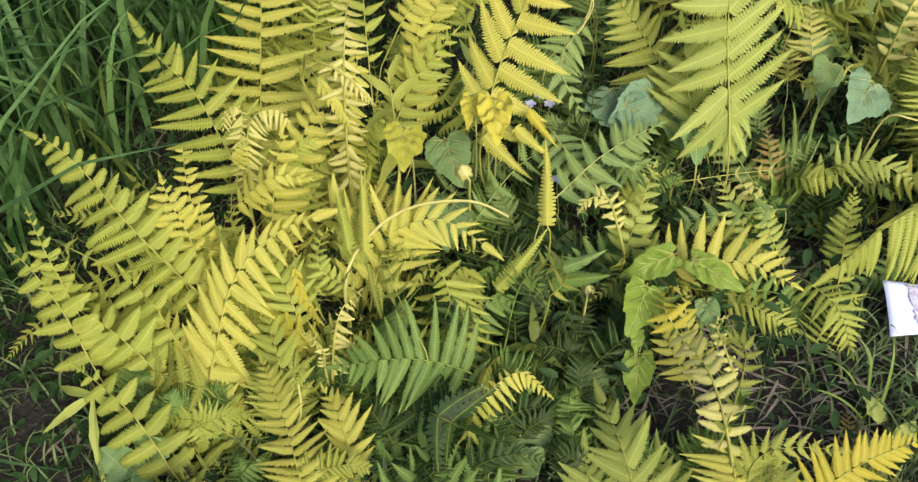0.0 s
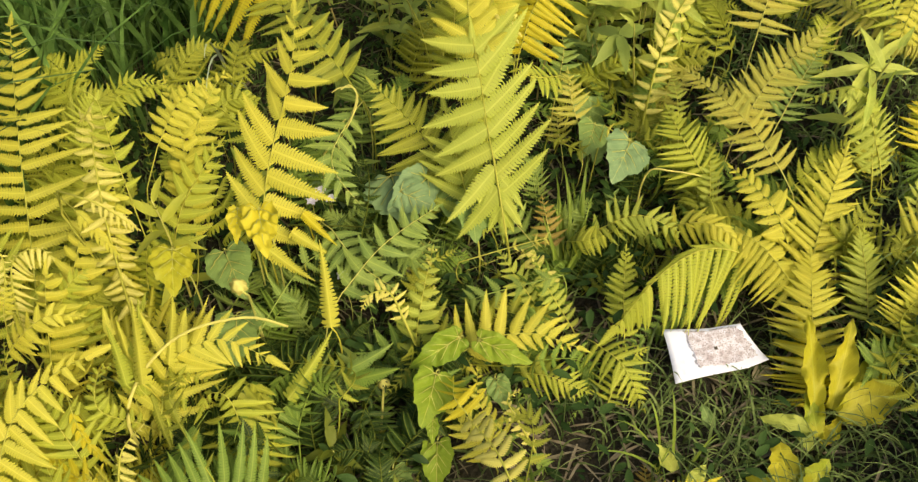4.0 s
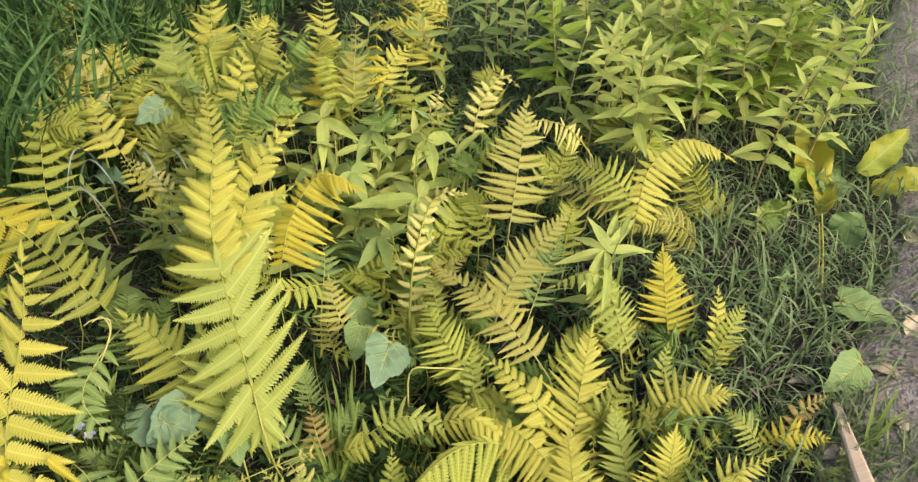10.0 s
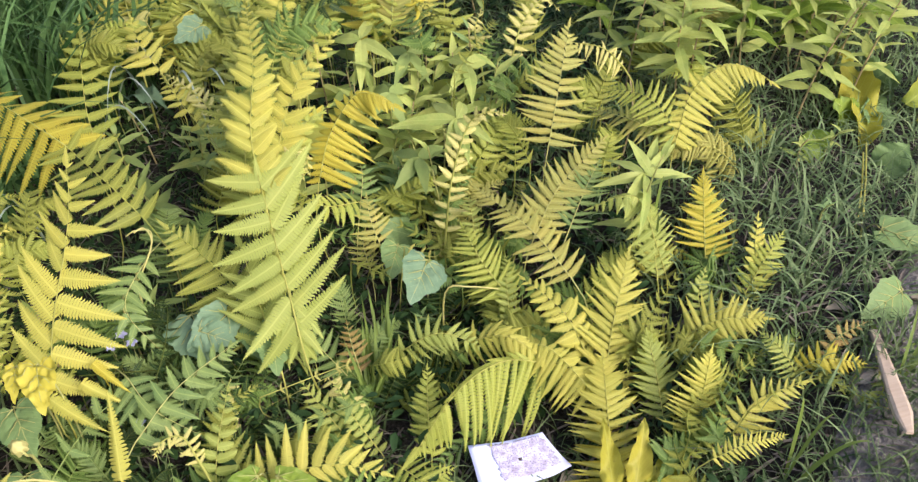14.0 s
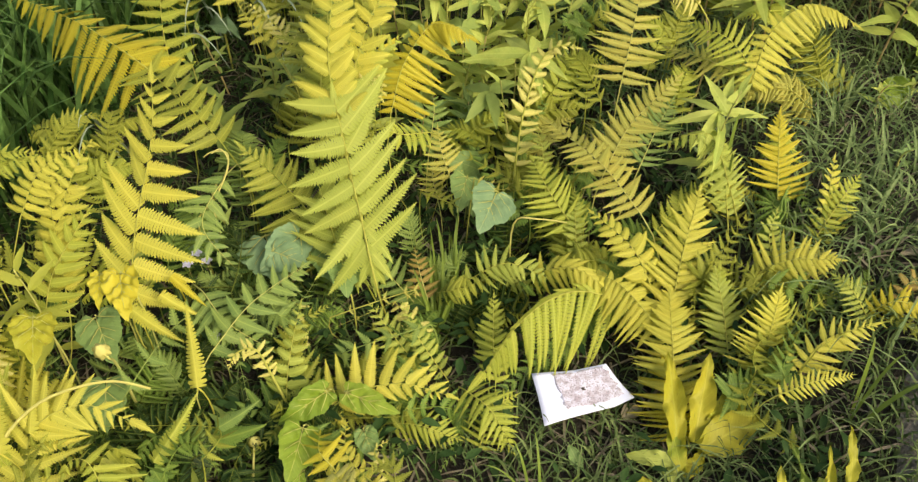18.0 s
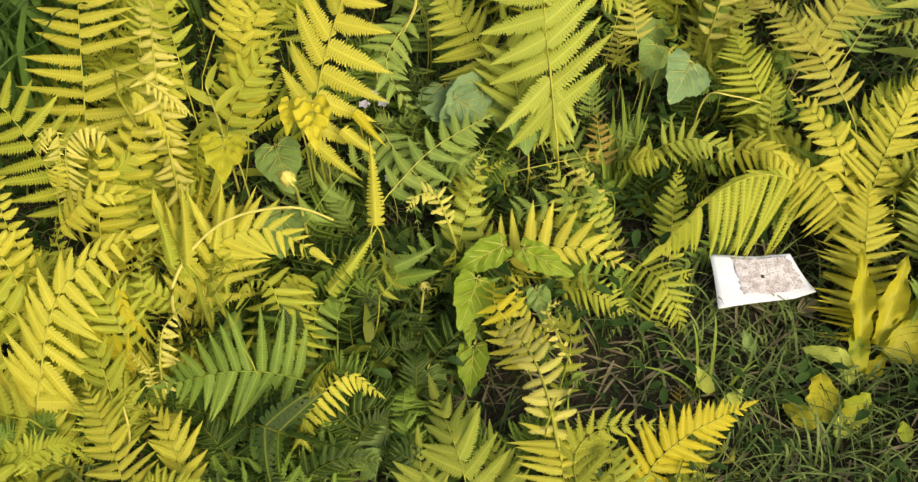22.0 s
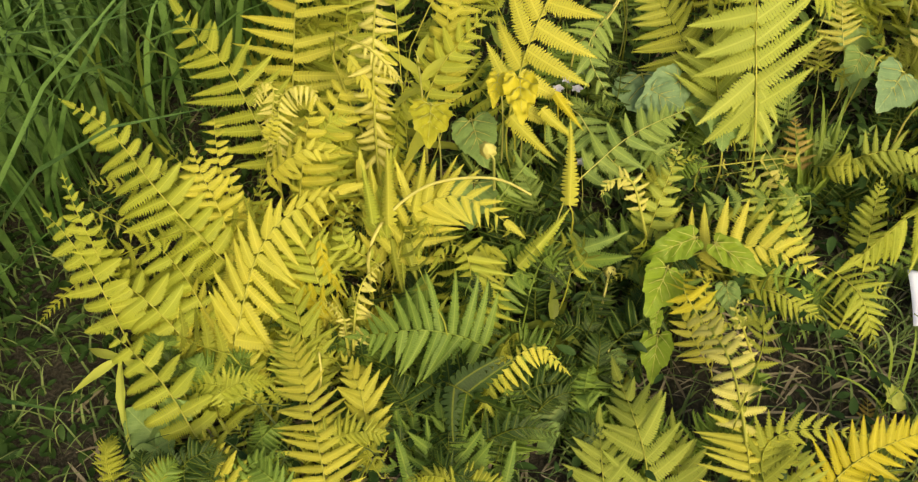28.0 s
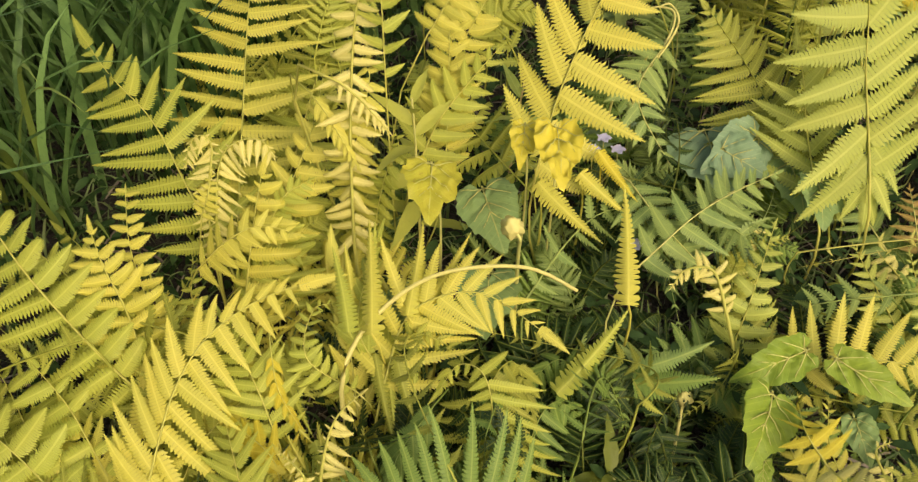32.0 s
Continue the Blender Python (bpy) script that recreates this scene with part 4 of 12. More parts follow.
spray(f, [(0.540, 0.564, 0.040), (0.586, 0.636, 0.060), (0.658, 0.676, 0.090), (0.762, 0.715, 0.096)], 0.063, 0.070, 20, GOLD, "flat", sweep=(74, 45), base=0.9, peak=0.25, end=0.4, thick=1.4)
spray(f, [(0.420, 0.511, 0.110), (0.427, 0.587, 0.130), (0.427, 0.671, 0.145)], 0.079, 0.081, 11, LEMON, "flat", sweep=(86, 80), base=1, peak=0.1, cut=0.75, fat=0.18, thick=1.2)
spray(f, [(0.425, 0.662, 0.150), (0.418, 0.736, 0.170), (0.402, 0.801, 0.180), (0.372, 0.870, 0.165)], 0.038, 0.044, 11, PALE, "roll", sweep=(92, 75), base=1, peak=0.1, cut=0.6, fat=0.24, thick=1.1)
spray(f, [(0.524, 0.540, 0.050), (0.517, 0.604, 0.080), (0.519, 0.682, 0.090)], 0.058, 0.056, 10, MINT, "flat", sweep=(75, 50), thick=1.2)
f = fern(0.66, 0.68, "rust-brown fern with spread frond")
spray(f, [(0.666, 0.708, 0.010), (0.670, 0.748, 0.020), (0.681, 0.807, 0.020)], 0.035, 0.035, 9, RUST, "flat", sweep=(75, 45), base=1, peak=0.1)
f = fern(0.07, 0.58, "mid-green fern with spread fronds")
spray(f, [(0.060, 0.575, 0.020), (-0.026, 0.589, 0.030), (-0.112, 0.577, 0.030), (-0.186, 0.550, 0.020)], 0.057, 0.143, 8, GREEN, "flat", sweep=(95, 70), fat=0.13, base=0.8, peak=0.3)
spray(f, [(-0.023, 0.554, 0.040), (-0.036, 0.636, 0.080), (-0.050, 0.700, 0.100)], 0.076, 0.086, 6, GREEN, "flat", sweep=(58, 35), fat=0.16, thick=1.2, end=0.8)
spray(f, [(0.068, 0.642, 0.030), (-0.008, 0.659, 0.030), (-0.078, 0.653, 0.030), (-0.135, 0.634, 0.030)], 0.049, 0.122, 8, GREEN, "flat", sweep=(95, 70), base=0.8, peak=0.3)
spray(f, [(0.022, 0.635, 0.030), (-0.041, 0.668, 0.030), (-0.121, 0.685, 0.030), (-0.184, 0.682, 0.030)], 0.049, 0.122, 8, GREEN, "flat", sweep=(95, 70), base=0.8, peak=0.3)
f = fern(0.21, 0.80, "mid-green fern with spread frond")
spray(f, [(0.212, 0.856, 0.030), (0.219, 0.947, 0.050), (0.239, 1.037, 0.060)], 0.039, 0.039, 11, GREEN, "flat", sweep=(85, 60))
f = fern(0.29, 1.65, "grey-green and olive-green fern with spread fronds")
spray(f, [(0.258, 1.564, 0.300), (0.201, 1.440, 0.280), (0.254, 1.366, 0.200)], 0.048, 0.055, 10, SAGE, "flat", sweep=(75, 50))
spray(f, [(0.259, 1.679, 0.300), (0.215, 1.717, 0.360), (0.166, 1.788, 0.390), (0.116, 1.868, 0.410)], 0.088, 0.075, 9, OLIVE, "flat", sweep=(80, 65), base=0.8, peak=0.5, cut=0.8)
f = fern(0.57, 1.33, "pale yellow-green and yellow fern with spread and curling young fronds")
spray(f, [(0.519, 1.301, 0.240), (0.517, 1.354, 0.290), (0.513, 1.413, 0.350), (0.510, 1.459, 0.420), (0.506, 1.518, 0.480)], 0.120, 0.157, 8, MINT, "flat", sweep=(56, 50), more=-78, fat=0.17, thick=1.2, base=0.95, peak=0.2, cut=0.75)
spray(f, [(0.520, 1.370, 0.290), (0.519, 1.319, 0.250), (0.522, 1.292, 0.200)], 0.081, 0.072, 3, MINT, "flat", sweep=(40, 30), fat=0.2, base=1, peak=0.2, cut=0.6, end=0.7)
spray(f, [(0.507, 1.492, 0.440), (0.510, 1.590, 0.530), (0.544, 1.705, 0.620), (0.562, 1.904, 0.680)], 0.086, 0.074, 20, LEMON, "curl", sweep=(62, 50), base=1, peak=0.15, thick=1.35)
spray(f, [(0.476, 1.396, 0.170), (0.424, 1.465, 0.230), (0.367, 1.520, 0.300), (0.304, 1.558, 0.370)], 0.103, 0.079, 16, OLIVE, "flat", thick=1.25, sweep=(82, 60), base=0.9)
spray(f, [(0.601, 1.307, 0.080), (0.557, 1.371, 0.120), (0.531, 1.424, 0.130)], 0.050, 0.050, 8, SAGE, "flat", sweep=(80, 55))
spray(f, [(0.715, 1.296, 0.120), (0.799, 1.268, 0.180), (0.882, 1.215, 0.160)], 0.041, 0.046, 14, MINT, "flat", sweep=(80, 55))
spray(f, [(0.630, 1.287, 0.100), (0.624, 1.328, 0.140), (0.625, 1.378, 0.160)], 0.029, 0.032, 8, RUST, "flat", sweep=(80, 55))
f = fern(0.50, 1.52, "yellow and pale cream-yellow fern with curling young and spread fronds")
spray(f, [(0.530, 1.582, 0.380), (0.573, 1.657, 0.470), (0.634, 1.732, 0.550), (0.738, 1.801, 0.614)], 0.067, 0.065, 15, LEMON, "curl", sweep=(70, 55), thick=1.35)
spray(f, [(0.544, 1.577, 0.380), (0.578, 1.621, 0.440), (0.610, 1.617, 0.450), (0.613, 1.593, 0.420), (0.589, 1.576, 0.400)], 0.020, 0.027, 12, PALE, "curl", sweep=(90, 70))
spray(f, [(0.492, 1.398, 0.201), (0.487, 1.350, 0.171), (0.489, 1.328, 0.137)], 0.069, 0.061, 8, MINT, "flat", sweep=(40, 30), base=1, peak=0.2)
spray(f, [(0.483, 1.561, 0.370), (0.492, 1.653, 0.438), (0.526, 1.745, 0.496), (0.550, 1.904, 0.532)], 0.073, 0.063, 17, LIME, "curl", sweep=(62, 50), base=1, peak=0.15)
spray(f, [(0.527, 1.600, 0.305), (0.569, 1.667, 0.371), (0.629, 1.734, 0.431), (0.701, 1.769, 0.455)], 0.057, 0.055, 12, LIME, "curl", sweep=(70, 55))
f = fern(0.70, 1.64, "golden yellow and grey-green fern with drooping and spread fronds")
spray(f, [(0.642, 1.692, 0.300), (0.684, 1.737, 0.390), (0.752, 1.772, 0.460), (0.793, 1.742, 0.480), (0.840, 1.700, 0.462)], 0.037, 0.111, 24, GOLD, "hang", sweep=(70, 50), thick=1.4)
spray(f, [(0.716, 1.634, 0.220), (0.741, 1.679, 0.300), (0.746, 1.720, 0.320)], 0.040, 0.040, 9, SAGE, "flat", sweep=(80, 60))
spray(f, [(0.715, 1.598, 0.300), (0.631, 1.530, 0.360), (0.590, 1.560, 0.380)], 0.050, 0.037, 8, LIME, "flat", sweep=(80, 55))
f = fern(0.28, 2.43, "pale cream-yellow fern with curling young frond")
spray(f, [(0.273, 2.533, 0.200), (0.264, 2.698, 0.290), (0.253, 2.926, 0.380), (0.247, 3.168, 0.430)], 0.093, 0.097, 7, PALE, "curl", sweep=(75, 60))
f = fern(0.46, 1.87, "pale cream-yellow and yellow fern with curling young fronds")
spray(f, [(0.458, 1.915, 0.360), (0.420, 1.976, 0.410), (0.358, 2.068, 0.430)], 0.033, 0.036, 11, PALE, "curl", sweep=(80, 60))
spray(f, [(0.415, 1.919, 0.350), (0.368, 2.012, 0.400), (0.341, 2.116, 0.410)], 0.036, 0.041, 10, LEMON, "curl", sweep=(80, 60))
f = fern(0.91, 1.48, "pale cream-yellow and pale yellow-green fern with curling young fronds")
spray(f, [(0.899, 1.548, 0.200), (0.926, 1.583, 0.320), (0.977, 1.628, 0.420), (1.013, 1.618, 0.460), (1.060, 1.606, 0.455)], 0.045, 0.050, 17, PALE, "curl", sweep=(80, 60))
spray(f, [(0.942, 1.462, 0.240), (0.947, 1.506, 0.280), (0.949, 1.552, 0.300)], 0.023, 0.026, 10, MINT, "curl", sweep=(80, 60))
f = fern(1.18, 1.65, "dull straw-coloured fern with spread frond")
spray(f, [(1.202, 1.684, 0.290), (1.242, 1.738, 0.400), (1.299, 1.825, 0.527)], 0.082, 0.079, 18, STRAW, "flat", thick=1.25, sweep=(92, 60), base=0.9)
f = fern(1.03, 1.36, "dull straw-coloured and grey-green fern with spread and curling young fronds")
spray(f, [(1.069, 1.425, 0.250), (1.138, 1.470, 0.330), (1.271, 1.530, 0.397)], 0.060, 0.065, 17, STRAW, "flat", thick=1.25, sweep=(75, 50), base=0.9)
spray(f, [(1.142, 1.407, 0.260), (1.193, 1.449, 0.330), (1.246, 1.498, 0.360)], 0.047, 0.052, 14, SAGE, "flat", sweep=(75, 50))
spray(f, [(0.973, 1.321, 0.180), (0.928, 1.375, 0.250), (0.913, 1.470, 0.280)], 0.066, 0.063, 14, LIME, "flat", sweep=(75, 55))
spray(f, [(0.990, 1.348, 0.160), (0.983, 1.362, 0.200), (0.990, 1.399, 0.230)], 0.028, 0.030, 9, MINT, "curl", sweep=(85, 65))
spray(f, [(1.048, 1.471, 0.181), (1.107, 1.518, 0.239), (1.204, 1.574, 0.277)], 0.051, 0.055, 14, STRAW, "flat", sweep=(75, 50), base=0.9)
spray(f, [(0.986, 1.360, 0.094), (0.949, 1.413, 0.145), (0.946, 1.487, 0.160)], 0.056, 0.054, 11, LIME, "flat", sweep=(75, 55))
f = fern(1.52, 1.53, "yellow and yellow-green fern with drooping and spread fronds")
spray(f, [(1.461, 1.542, 0.330), (1.521, 1.602, 0.420), (1.598, 1.613, 0.470), (1.654, 1.587, 0.470), (1.702, 1.541, 0.443)], 0.033, 0.089, 24, LEMON, "hang", sweep=(70, 50), thick=1.4)
spray(f, [(1.486, 1.546, 0.330), (1.426, 1.626, 0.410), (1.354, 1.717, 0.400)], 0.063, 0.056, 17, LIME, "flat", sweep=(80, 55))
spray(f, [(1.503, 1.598, 0.300), (1.400, 1.654, 0.340), (1.335, 1.750, 0.330)], 0.058, 0.050, 15, STRAW, "flat", sweep=(80, 55))
spray(f, [(1.512, 1.574, 0.259), (1.468, 1.650, 0.315), (1.415, 1.735, 0.307)], 0.054, 0.048, 14, LIME, "flat", sweep=(80, 55))
f = fern(1.46, 1.79, "pale cream-yellow fern with drooping frond")
spray(f, [(1.440, 1.797, 0.400), (1.389, 1.817, 0.450), (1.311, 1.857, 0.460)], 0.050, 0.029, 12, PALE, "hang", sweep=(80, 60))
f = fern(1.16, 2.02, "pale cream-yellow and yellow-green fern with curling young and spread fronds")
spray(f, [(1.228, 2.016, 0.340), (1.265, 2.054, 0.410), (1.350, 2.116, 0.450), (1.391, 2.098, 0.420)], 0.041, 0.044, 12, PALE, "curl", sweep=(80, 60))
spray(f, [(1.107, 2.067, 0.300), (1.127, 2.202, 0.370), (1.120, 2.367, 0.420)], 0.062, 0.065, 10, LIME, "flat", sweep=(80, 55), thick=1.1)
spray(f, [(1.172, 2.110, 0.300), (1.176, 2.168, 0.360), (1.218, 2.241, 0.380)], 0.039, 0.042, 8, PALE, "curl", sweep=(80, 60))
f = fern(1.13, 1.14, "dull straw-coloured and yellow fern with spread and curling young fronds")
spray(f, [(1.094, 1.278, 0.240), (1.036, 1.380, 0.310), (0.958, 1.523, 0.339)], 0.058, 0.060, 20, STRAW, "flat", thick=1.25, sweep=(80, 55), base=0.9)
spray(f, [(1.081, 1.144, 0.140), (1.048, 1.207, 0.220), (0.989, 1.298, 0.255)], 0.053, 0.051, 12, LEMON, "curl", thick=1.25, sweep=(80, 60), base=0.9)
spray(f, [(1.271, 1.094, 0.190), (1.326, 1.072, 0.240), (1.401, 1.030, 0.261)], 0.064, 0.071, 14, LEMON, "flat", thick=1.25, sweep=(82, 50), base=0.9, peak=0.25)
spray(f, [(1.004, 1.138, 0.150), (0.889, 1.128, 0.210), (0.780, 1.083, 0.210), (0.676, 1.027, 0.130)], 0.171, 0.034, 22, LIME, "hang", sweep=(66, 45), base=0.9, peak=0.25, fat=0.14, thick=1.2)
spray(f, [(1.060, 1.204, 0.087), (1.020, 1.250, 0.143), (0.955, 1.312, 0.165)], 0.045, 0.043, 9, LIME, "curl", sweep=(80, 60), base=0.9)
spray(f, [(1.232, 1.127, 0.137), (1.273, 1.093, 0.174), (1.329, 1.033, 0.190)], 0.054, 0.060, 11, OLIVE, "flat", sweep=(82, 50), base=0.9, peak=0.25)
spray(f, [(1.111, 1.129, 0.044), (1.160, 1.212, 0.107), (1.224, 1.297, 0.173)], 0.074, 0.068, 20, LIME, "flat", sweep=(72, 48), base=0.9)
f = fern(0.88, 1.26, "pale yellow-green and yellow fern with curling young and drooping fronds")
spray(f, [(0.956, 1.268, 0.140), (0.967, 1.321, 0.200), (0.985, 1.391, 0.230)], 0.028, 0.028, 12, MINT, "curl", sweep=(85, 65))
spray(f, [(0.844, 1.255, 0.150), (0.922, 1.186, 0.210), (1.004, 1.104, 0.160)], 0.040, 0.059, 15, LEMON, "hang", sweep=(80, 55))
f = fern(1.11, 0.99, "yellow and yellow-green fern with spread and curling young fronds")
spray(f, [(1.083, 1.065, 0.100), (1.138, 1.160, 0.190), (1.213, 1.264, 0.290)], 0.087, 0.080, 23, LEMON, "flat", thick=1.25, sweep=(72, 48), base=0.9)
spray(f, [(1.067, 0.988, 0.050), (1.085, 1.055, 0.110), (1.109, 1.131, 0.160)], 0.073, 0.076, 18, LEMON, "flat", thick=1.25, sweep=(80, 55), base=0.9)
spray(f, [(1.181, 1.029, 0.100), (1.189, 1.069, 0.160), (1.210, 1.127, 0.200)], 0.050, 0.052, 11, LIME, "curl", sweep=(75, 50))
spray(f, [(1.053, 1.055, 0.140), (0.987, 1.145, 0.200), (0.899, 1.203, 0.190)], 0.091, 0.040, 20, LEMON, "hang", sweep=(80, 60), thick=1.4)
spray(f, [(1.186, 1.008, 0.041), (1.200, 1.059, 0.082), (1.213, 1.120, 0.116)], 0.041, 0.043, 12, MINT, "flat", sweep=(72, 48))
f = fern(1.37, 1.17, "golden yellow and yellow fern with spread and curling young fronds")
spray(f, [(1.394, 1.247, 0.230), (1.401, 1.291, 0.310), (1.406, 1.333, 0.400)], 0.068, 0.068, 18, GOLD, "flat", thick=1.25, sweep=(80, 50), base=1, peak=0.1)
spray(f, [(1.468, 1.157, 0.200), (1.475, 1.199, 0.280), (1.497, 1.241, 0.330)], 0.028, 0.058, 10, LEMON, "curl", sweep=(80, 60))
spray(f, [(1.435, 1.150, 0.200), (1.488, 1.176, 0.270), (1.544, 1.210, 0.300)], 0.040, 0.042, 14, LIME, "flat", sweep=(75, 50))
spray(f, [(1.295, 1.252, 0.240), (1.272, 1.339, 0.350), (1.227, 1.351, 0.370), (1.165, 1.368, 0.340)], 0.062, 0.030, 14, MINT, "hang", sweep=(80, 60))
spray(f, [(1.278, 1.242, 0.220), (1.287, 1.304, 0.300), (1.301, 1.353, 0.340)], 0.050, 0.055, 13, MINT, "flat", sweep=(60, 40))
spray(f, [(1.328, 1.118, 0.180), (1.334, 1.165, 0.220), (1.367, 1.205, 0.250)], 0.032, 0.035, 9, MINT, "curl", sweep=(80, 60))
spray(f, [(1.477, 1.169, 0.126), (1.526, 1.190, 0.176), (1.568, 1.212, 0.190)], 0.034, 0.036, 11, LIME, "flat", sweep=(75, 50))
f = fern(1.18, 0.88, "yellow and pale yellow-green fern with spread fronds")
spray(f, [(1.207, 0.913, 0.100), (1.236, 0.956, 0.170), (1.263, 0.994, 0.245)], 0.075, 0.061, 18, LEMON, "flat", thick=1.25, sweep=(78, 50), base=0.9)
spray(f, [(1.246, 0.867, 0.140), (1.306, 0.888, 0.210), (1.393, 0.876, 0.242)], 0.037, 0.059, 13, LEMON, "flat", thick=1.25, sweep=(75, 50), fat=0.13, base=0.9)
spray(f, [(1.174, 0.977, 0.100), (1.182, 1.038, 0.160), (1.190, 1.110, 0.210)], 0.048, 0.051, 15, MINT, "flat", thick=1.25, sweep=(72, 48))
spray(f, [(1.176, 0.814, 0.180), (1.236, 0.806, 0.210), (1.314, 0.802, 0.210)], 0.019, 0.023, 17, LEMON, "flat", sweep=(75, 50))
f = fern(1.44, 0.92, "pale yellow-green and golden yellow fern with spread and curling young fronds")
spray(f, [(1.431, 0.922, 0.180), (1.399, 0.966, 0.240), (1.379, 1.004, 0.250)], 0.032, 0.037, 12, MINT, "flat", sweep=(80, 55))
spray(f, [(1.429, 0.936, 0.200), (1.461, 0.919, 0.240), (1.536, 0.890, 0.230)], 0.030, 0.034, 12, GOLD, "flat", sweep=(80, 55), thick=1.1)
spray(f, [(1.491, 0.938, 0.200), (1.516, 0.955, 0.240), (1.586, 0.967, 0.250)], 0.028, 0.030, 8, RUST, "curl", sweep=(80, 60))
f = fern(0.74, 1.53, "dull straw-coloured fern with spread fronds")
spray(f, [(0.746, 1.540, 0.200), (0.733, 1.578, 0.260), (0.737, 1.625, 0.290)], 0.045, 0.039, 9, STRAW, "flat", sweep=(80, 60))
spray(f, [(0.719, 1.573, 0.121), (0.716, 1.608, 0.164), (0.728, 1.641, 0.179)], 0.038, 0.033, 8, STRAW, "flat", sweep=(80, 60))
f = fern(0.28, 1.22, "grey-green and pale cream-yellow fern with spread and rolled young fronds")
spray(f, [(0.253, 1.267, 0.130), (0.307, 1.301, 0.190), (0.400, 1.334, 0.220)], 0.045, 0.052, 9, SAGE, "flat", sweep=(80, 55), fat=0.2)
spray(f, [(0.341, 1.215, 0.100), (0.348, 1.254, 0.140), (0.368, 1.281, 0.170)], 0.027, 0.027, 6, PALE, "roll", sweep=(90, 75), base=1, cut=0.5)
f = fern(1.03, 0.82, "golden yellow and yellow fern with spread fronds")
spray(f, [(1.039, 0.845, 0.040), (1.040, 0.927, 0.080), (1.043, 0.998, 0.110)], 0.081, 0.052, 18, GOLD, "flat", thick=1.25, sweep=(82, 55), base=0.9)
spray(f, [(1.034, 0.893, 0.070), (1.056, 0.985, 0.130), (1.087, 1.096, 0.190)], 0.068, 0.070, 19, LEMON, "flat", thick=1.25, sweep=(78, 55), base=0.9)
f = fern(0.62, 0.89, "yellow-green fern with spread frond")
spray(f, [(0.649, 0.933, 0.040), (0.702, 1.004, 0.060), (0.749, 1.023, 0.060)], 0.045, 0.045, 13, LIME, "flat", sweep=(80, 55))
f = fern(0.14, 1.84, "golden yellow fern with drooping frond")
spray(f, [(0.120, 1.862, 0.410), (0.062, 1.919, 0.440), (-0.005, 1.997, 0.460), (-0.096, 2.107, 0.460), (-0.204, 2.214, 0.460)], 0.150, 0.098, 16, GOLD, "hang", sweep=(80, 60), base=1, thick=1.4, peak=0.2)
f = fern(0.15, 2.08, "yellow-green fern with spread frond")
spray(f, [(0.142, 2.141, 0.200), (0.132, 2.243, 0.280), (0.139, 2.405, 0.360), (0.147, 2.525, 0.400)], 0.084, 0.076, 12, LIME, "flat", sweep=(80, 60))
f = fern(0.36, 2.28, "yellow fern with curling young frond")
spray(f, [(0.336, 2.314, 0.300), (0.295, 2.379, 0.360), (0.282, 2.474, 0.400)], 0.070, 0.070, 8, LEMON, "curl", sweep=(80, 60))
f = fern(0.45, 0.85, "yellow and golden yellow fern with spread and curling young fronds")
spray(f, [(0.411, 0.852, 0.040), (0.372, 0.893, 0.090), (0.347, 0.948, 0.120)], 0.036, 0.038, 9, LEMON, "flat", sweep=(70, 45))
spray(f, [(0.446, 0.896, 0.050), (0.404, 0.930, 0.110), (0.412, 0.996, 0.130)], 0.025, 0.025, 10, LEMON, "curl", sweep=(80, 60))
spray(f, [(0.375, 0.888, 0.150), (0.357, 0.916, 0.165), (0.363, 0.965, 0.150)], 0.034, 0.045, 5, GOLD, "flat", sweep=(85, 50), base=1, peak=0.1, cut=0.4, fat=0.17)
spray(f, [(0.488, 0.864, 0.050), (0.465, 0.893, 0.100), (0.453, 0.924, 0.120), (0.482, 0.946, 0.110)], 0.018, 0.015, 9, PALE, "curl", sweep=(85, 60))
f = fern(-0.25, 0.93, "golden yellow and yellow fern with drooping and spread fronds")
spray(f, [(-0.285, 0.990, 0.200), (-0.276, 0.963, 0.160), (-0.241, 0.931, 0.100)], 0.020, 0.020, 9, GOLD, "hang", sweep=(60, 40))
spray(f, [(-0.187, 0.981, 0.060), (-0.197, 1.035, 0.150), (-0.210, 1.077, 0.200), (-0.221, 1.116, 0.240)], 0.041, 0.052, 6, LEMON, "flat", sweep=(35, 22), fat=0.17, base=0.9, end=1.0)
spray(f, [(-0.243, 0.916, 0.030), (-0.257, 0.941, 0.036), (-0.300, 0.965, 0.049)], 0.047, 0.040, 8, LIME, "flat", sweep=(45, 30), base=0.9)
spray(f, [(-0.311, 0.895, 0.030), (-0.323, 0.919, 0.030), (-0.366, 0.946, 0.030)], 0.047, 0.040, 8, LIME, "flat", sweep=(45, 30), base=0.9)
f = fern(-0.12, 1.00, "mid-green and olive-green fern with drooping and spread fronds")
spray(f, [(-0.083, 0.958, 0.150), (-0.125, 0.895, 0.130), (-0.132, 0.861, 0.100)], 0.046, 0.054, 5, GREEN, "hang", sweep=(60, 40))
spray(f, [(-0.182, 1.046, 0.030), (-0.202, 1.086, 0.044), (-0.223, 1.123, 0.085), (-0.241, 1.154, 0.112)], 0.035, 0.044, 8, OLIVE, "flat", sweep=(35, 22), base=0.9)
f = fern(0.29, 0.50, "pale yellow-green fern with spread fronds")
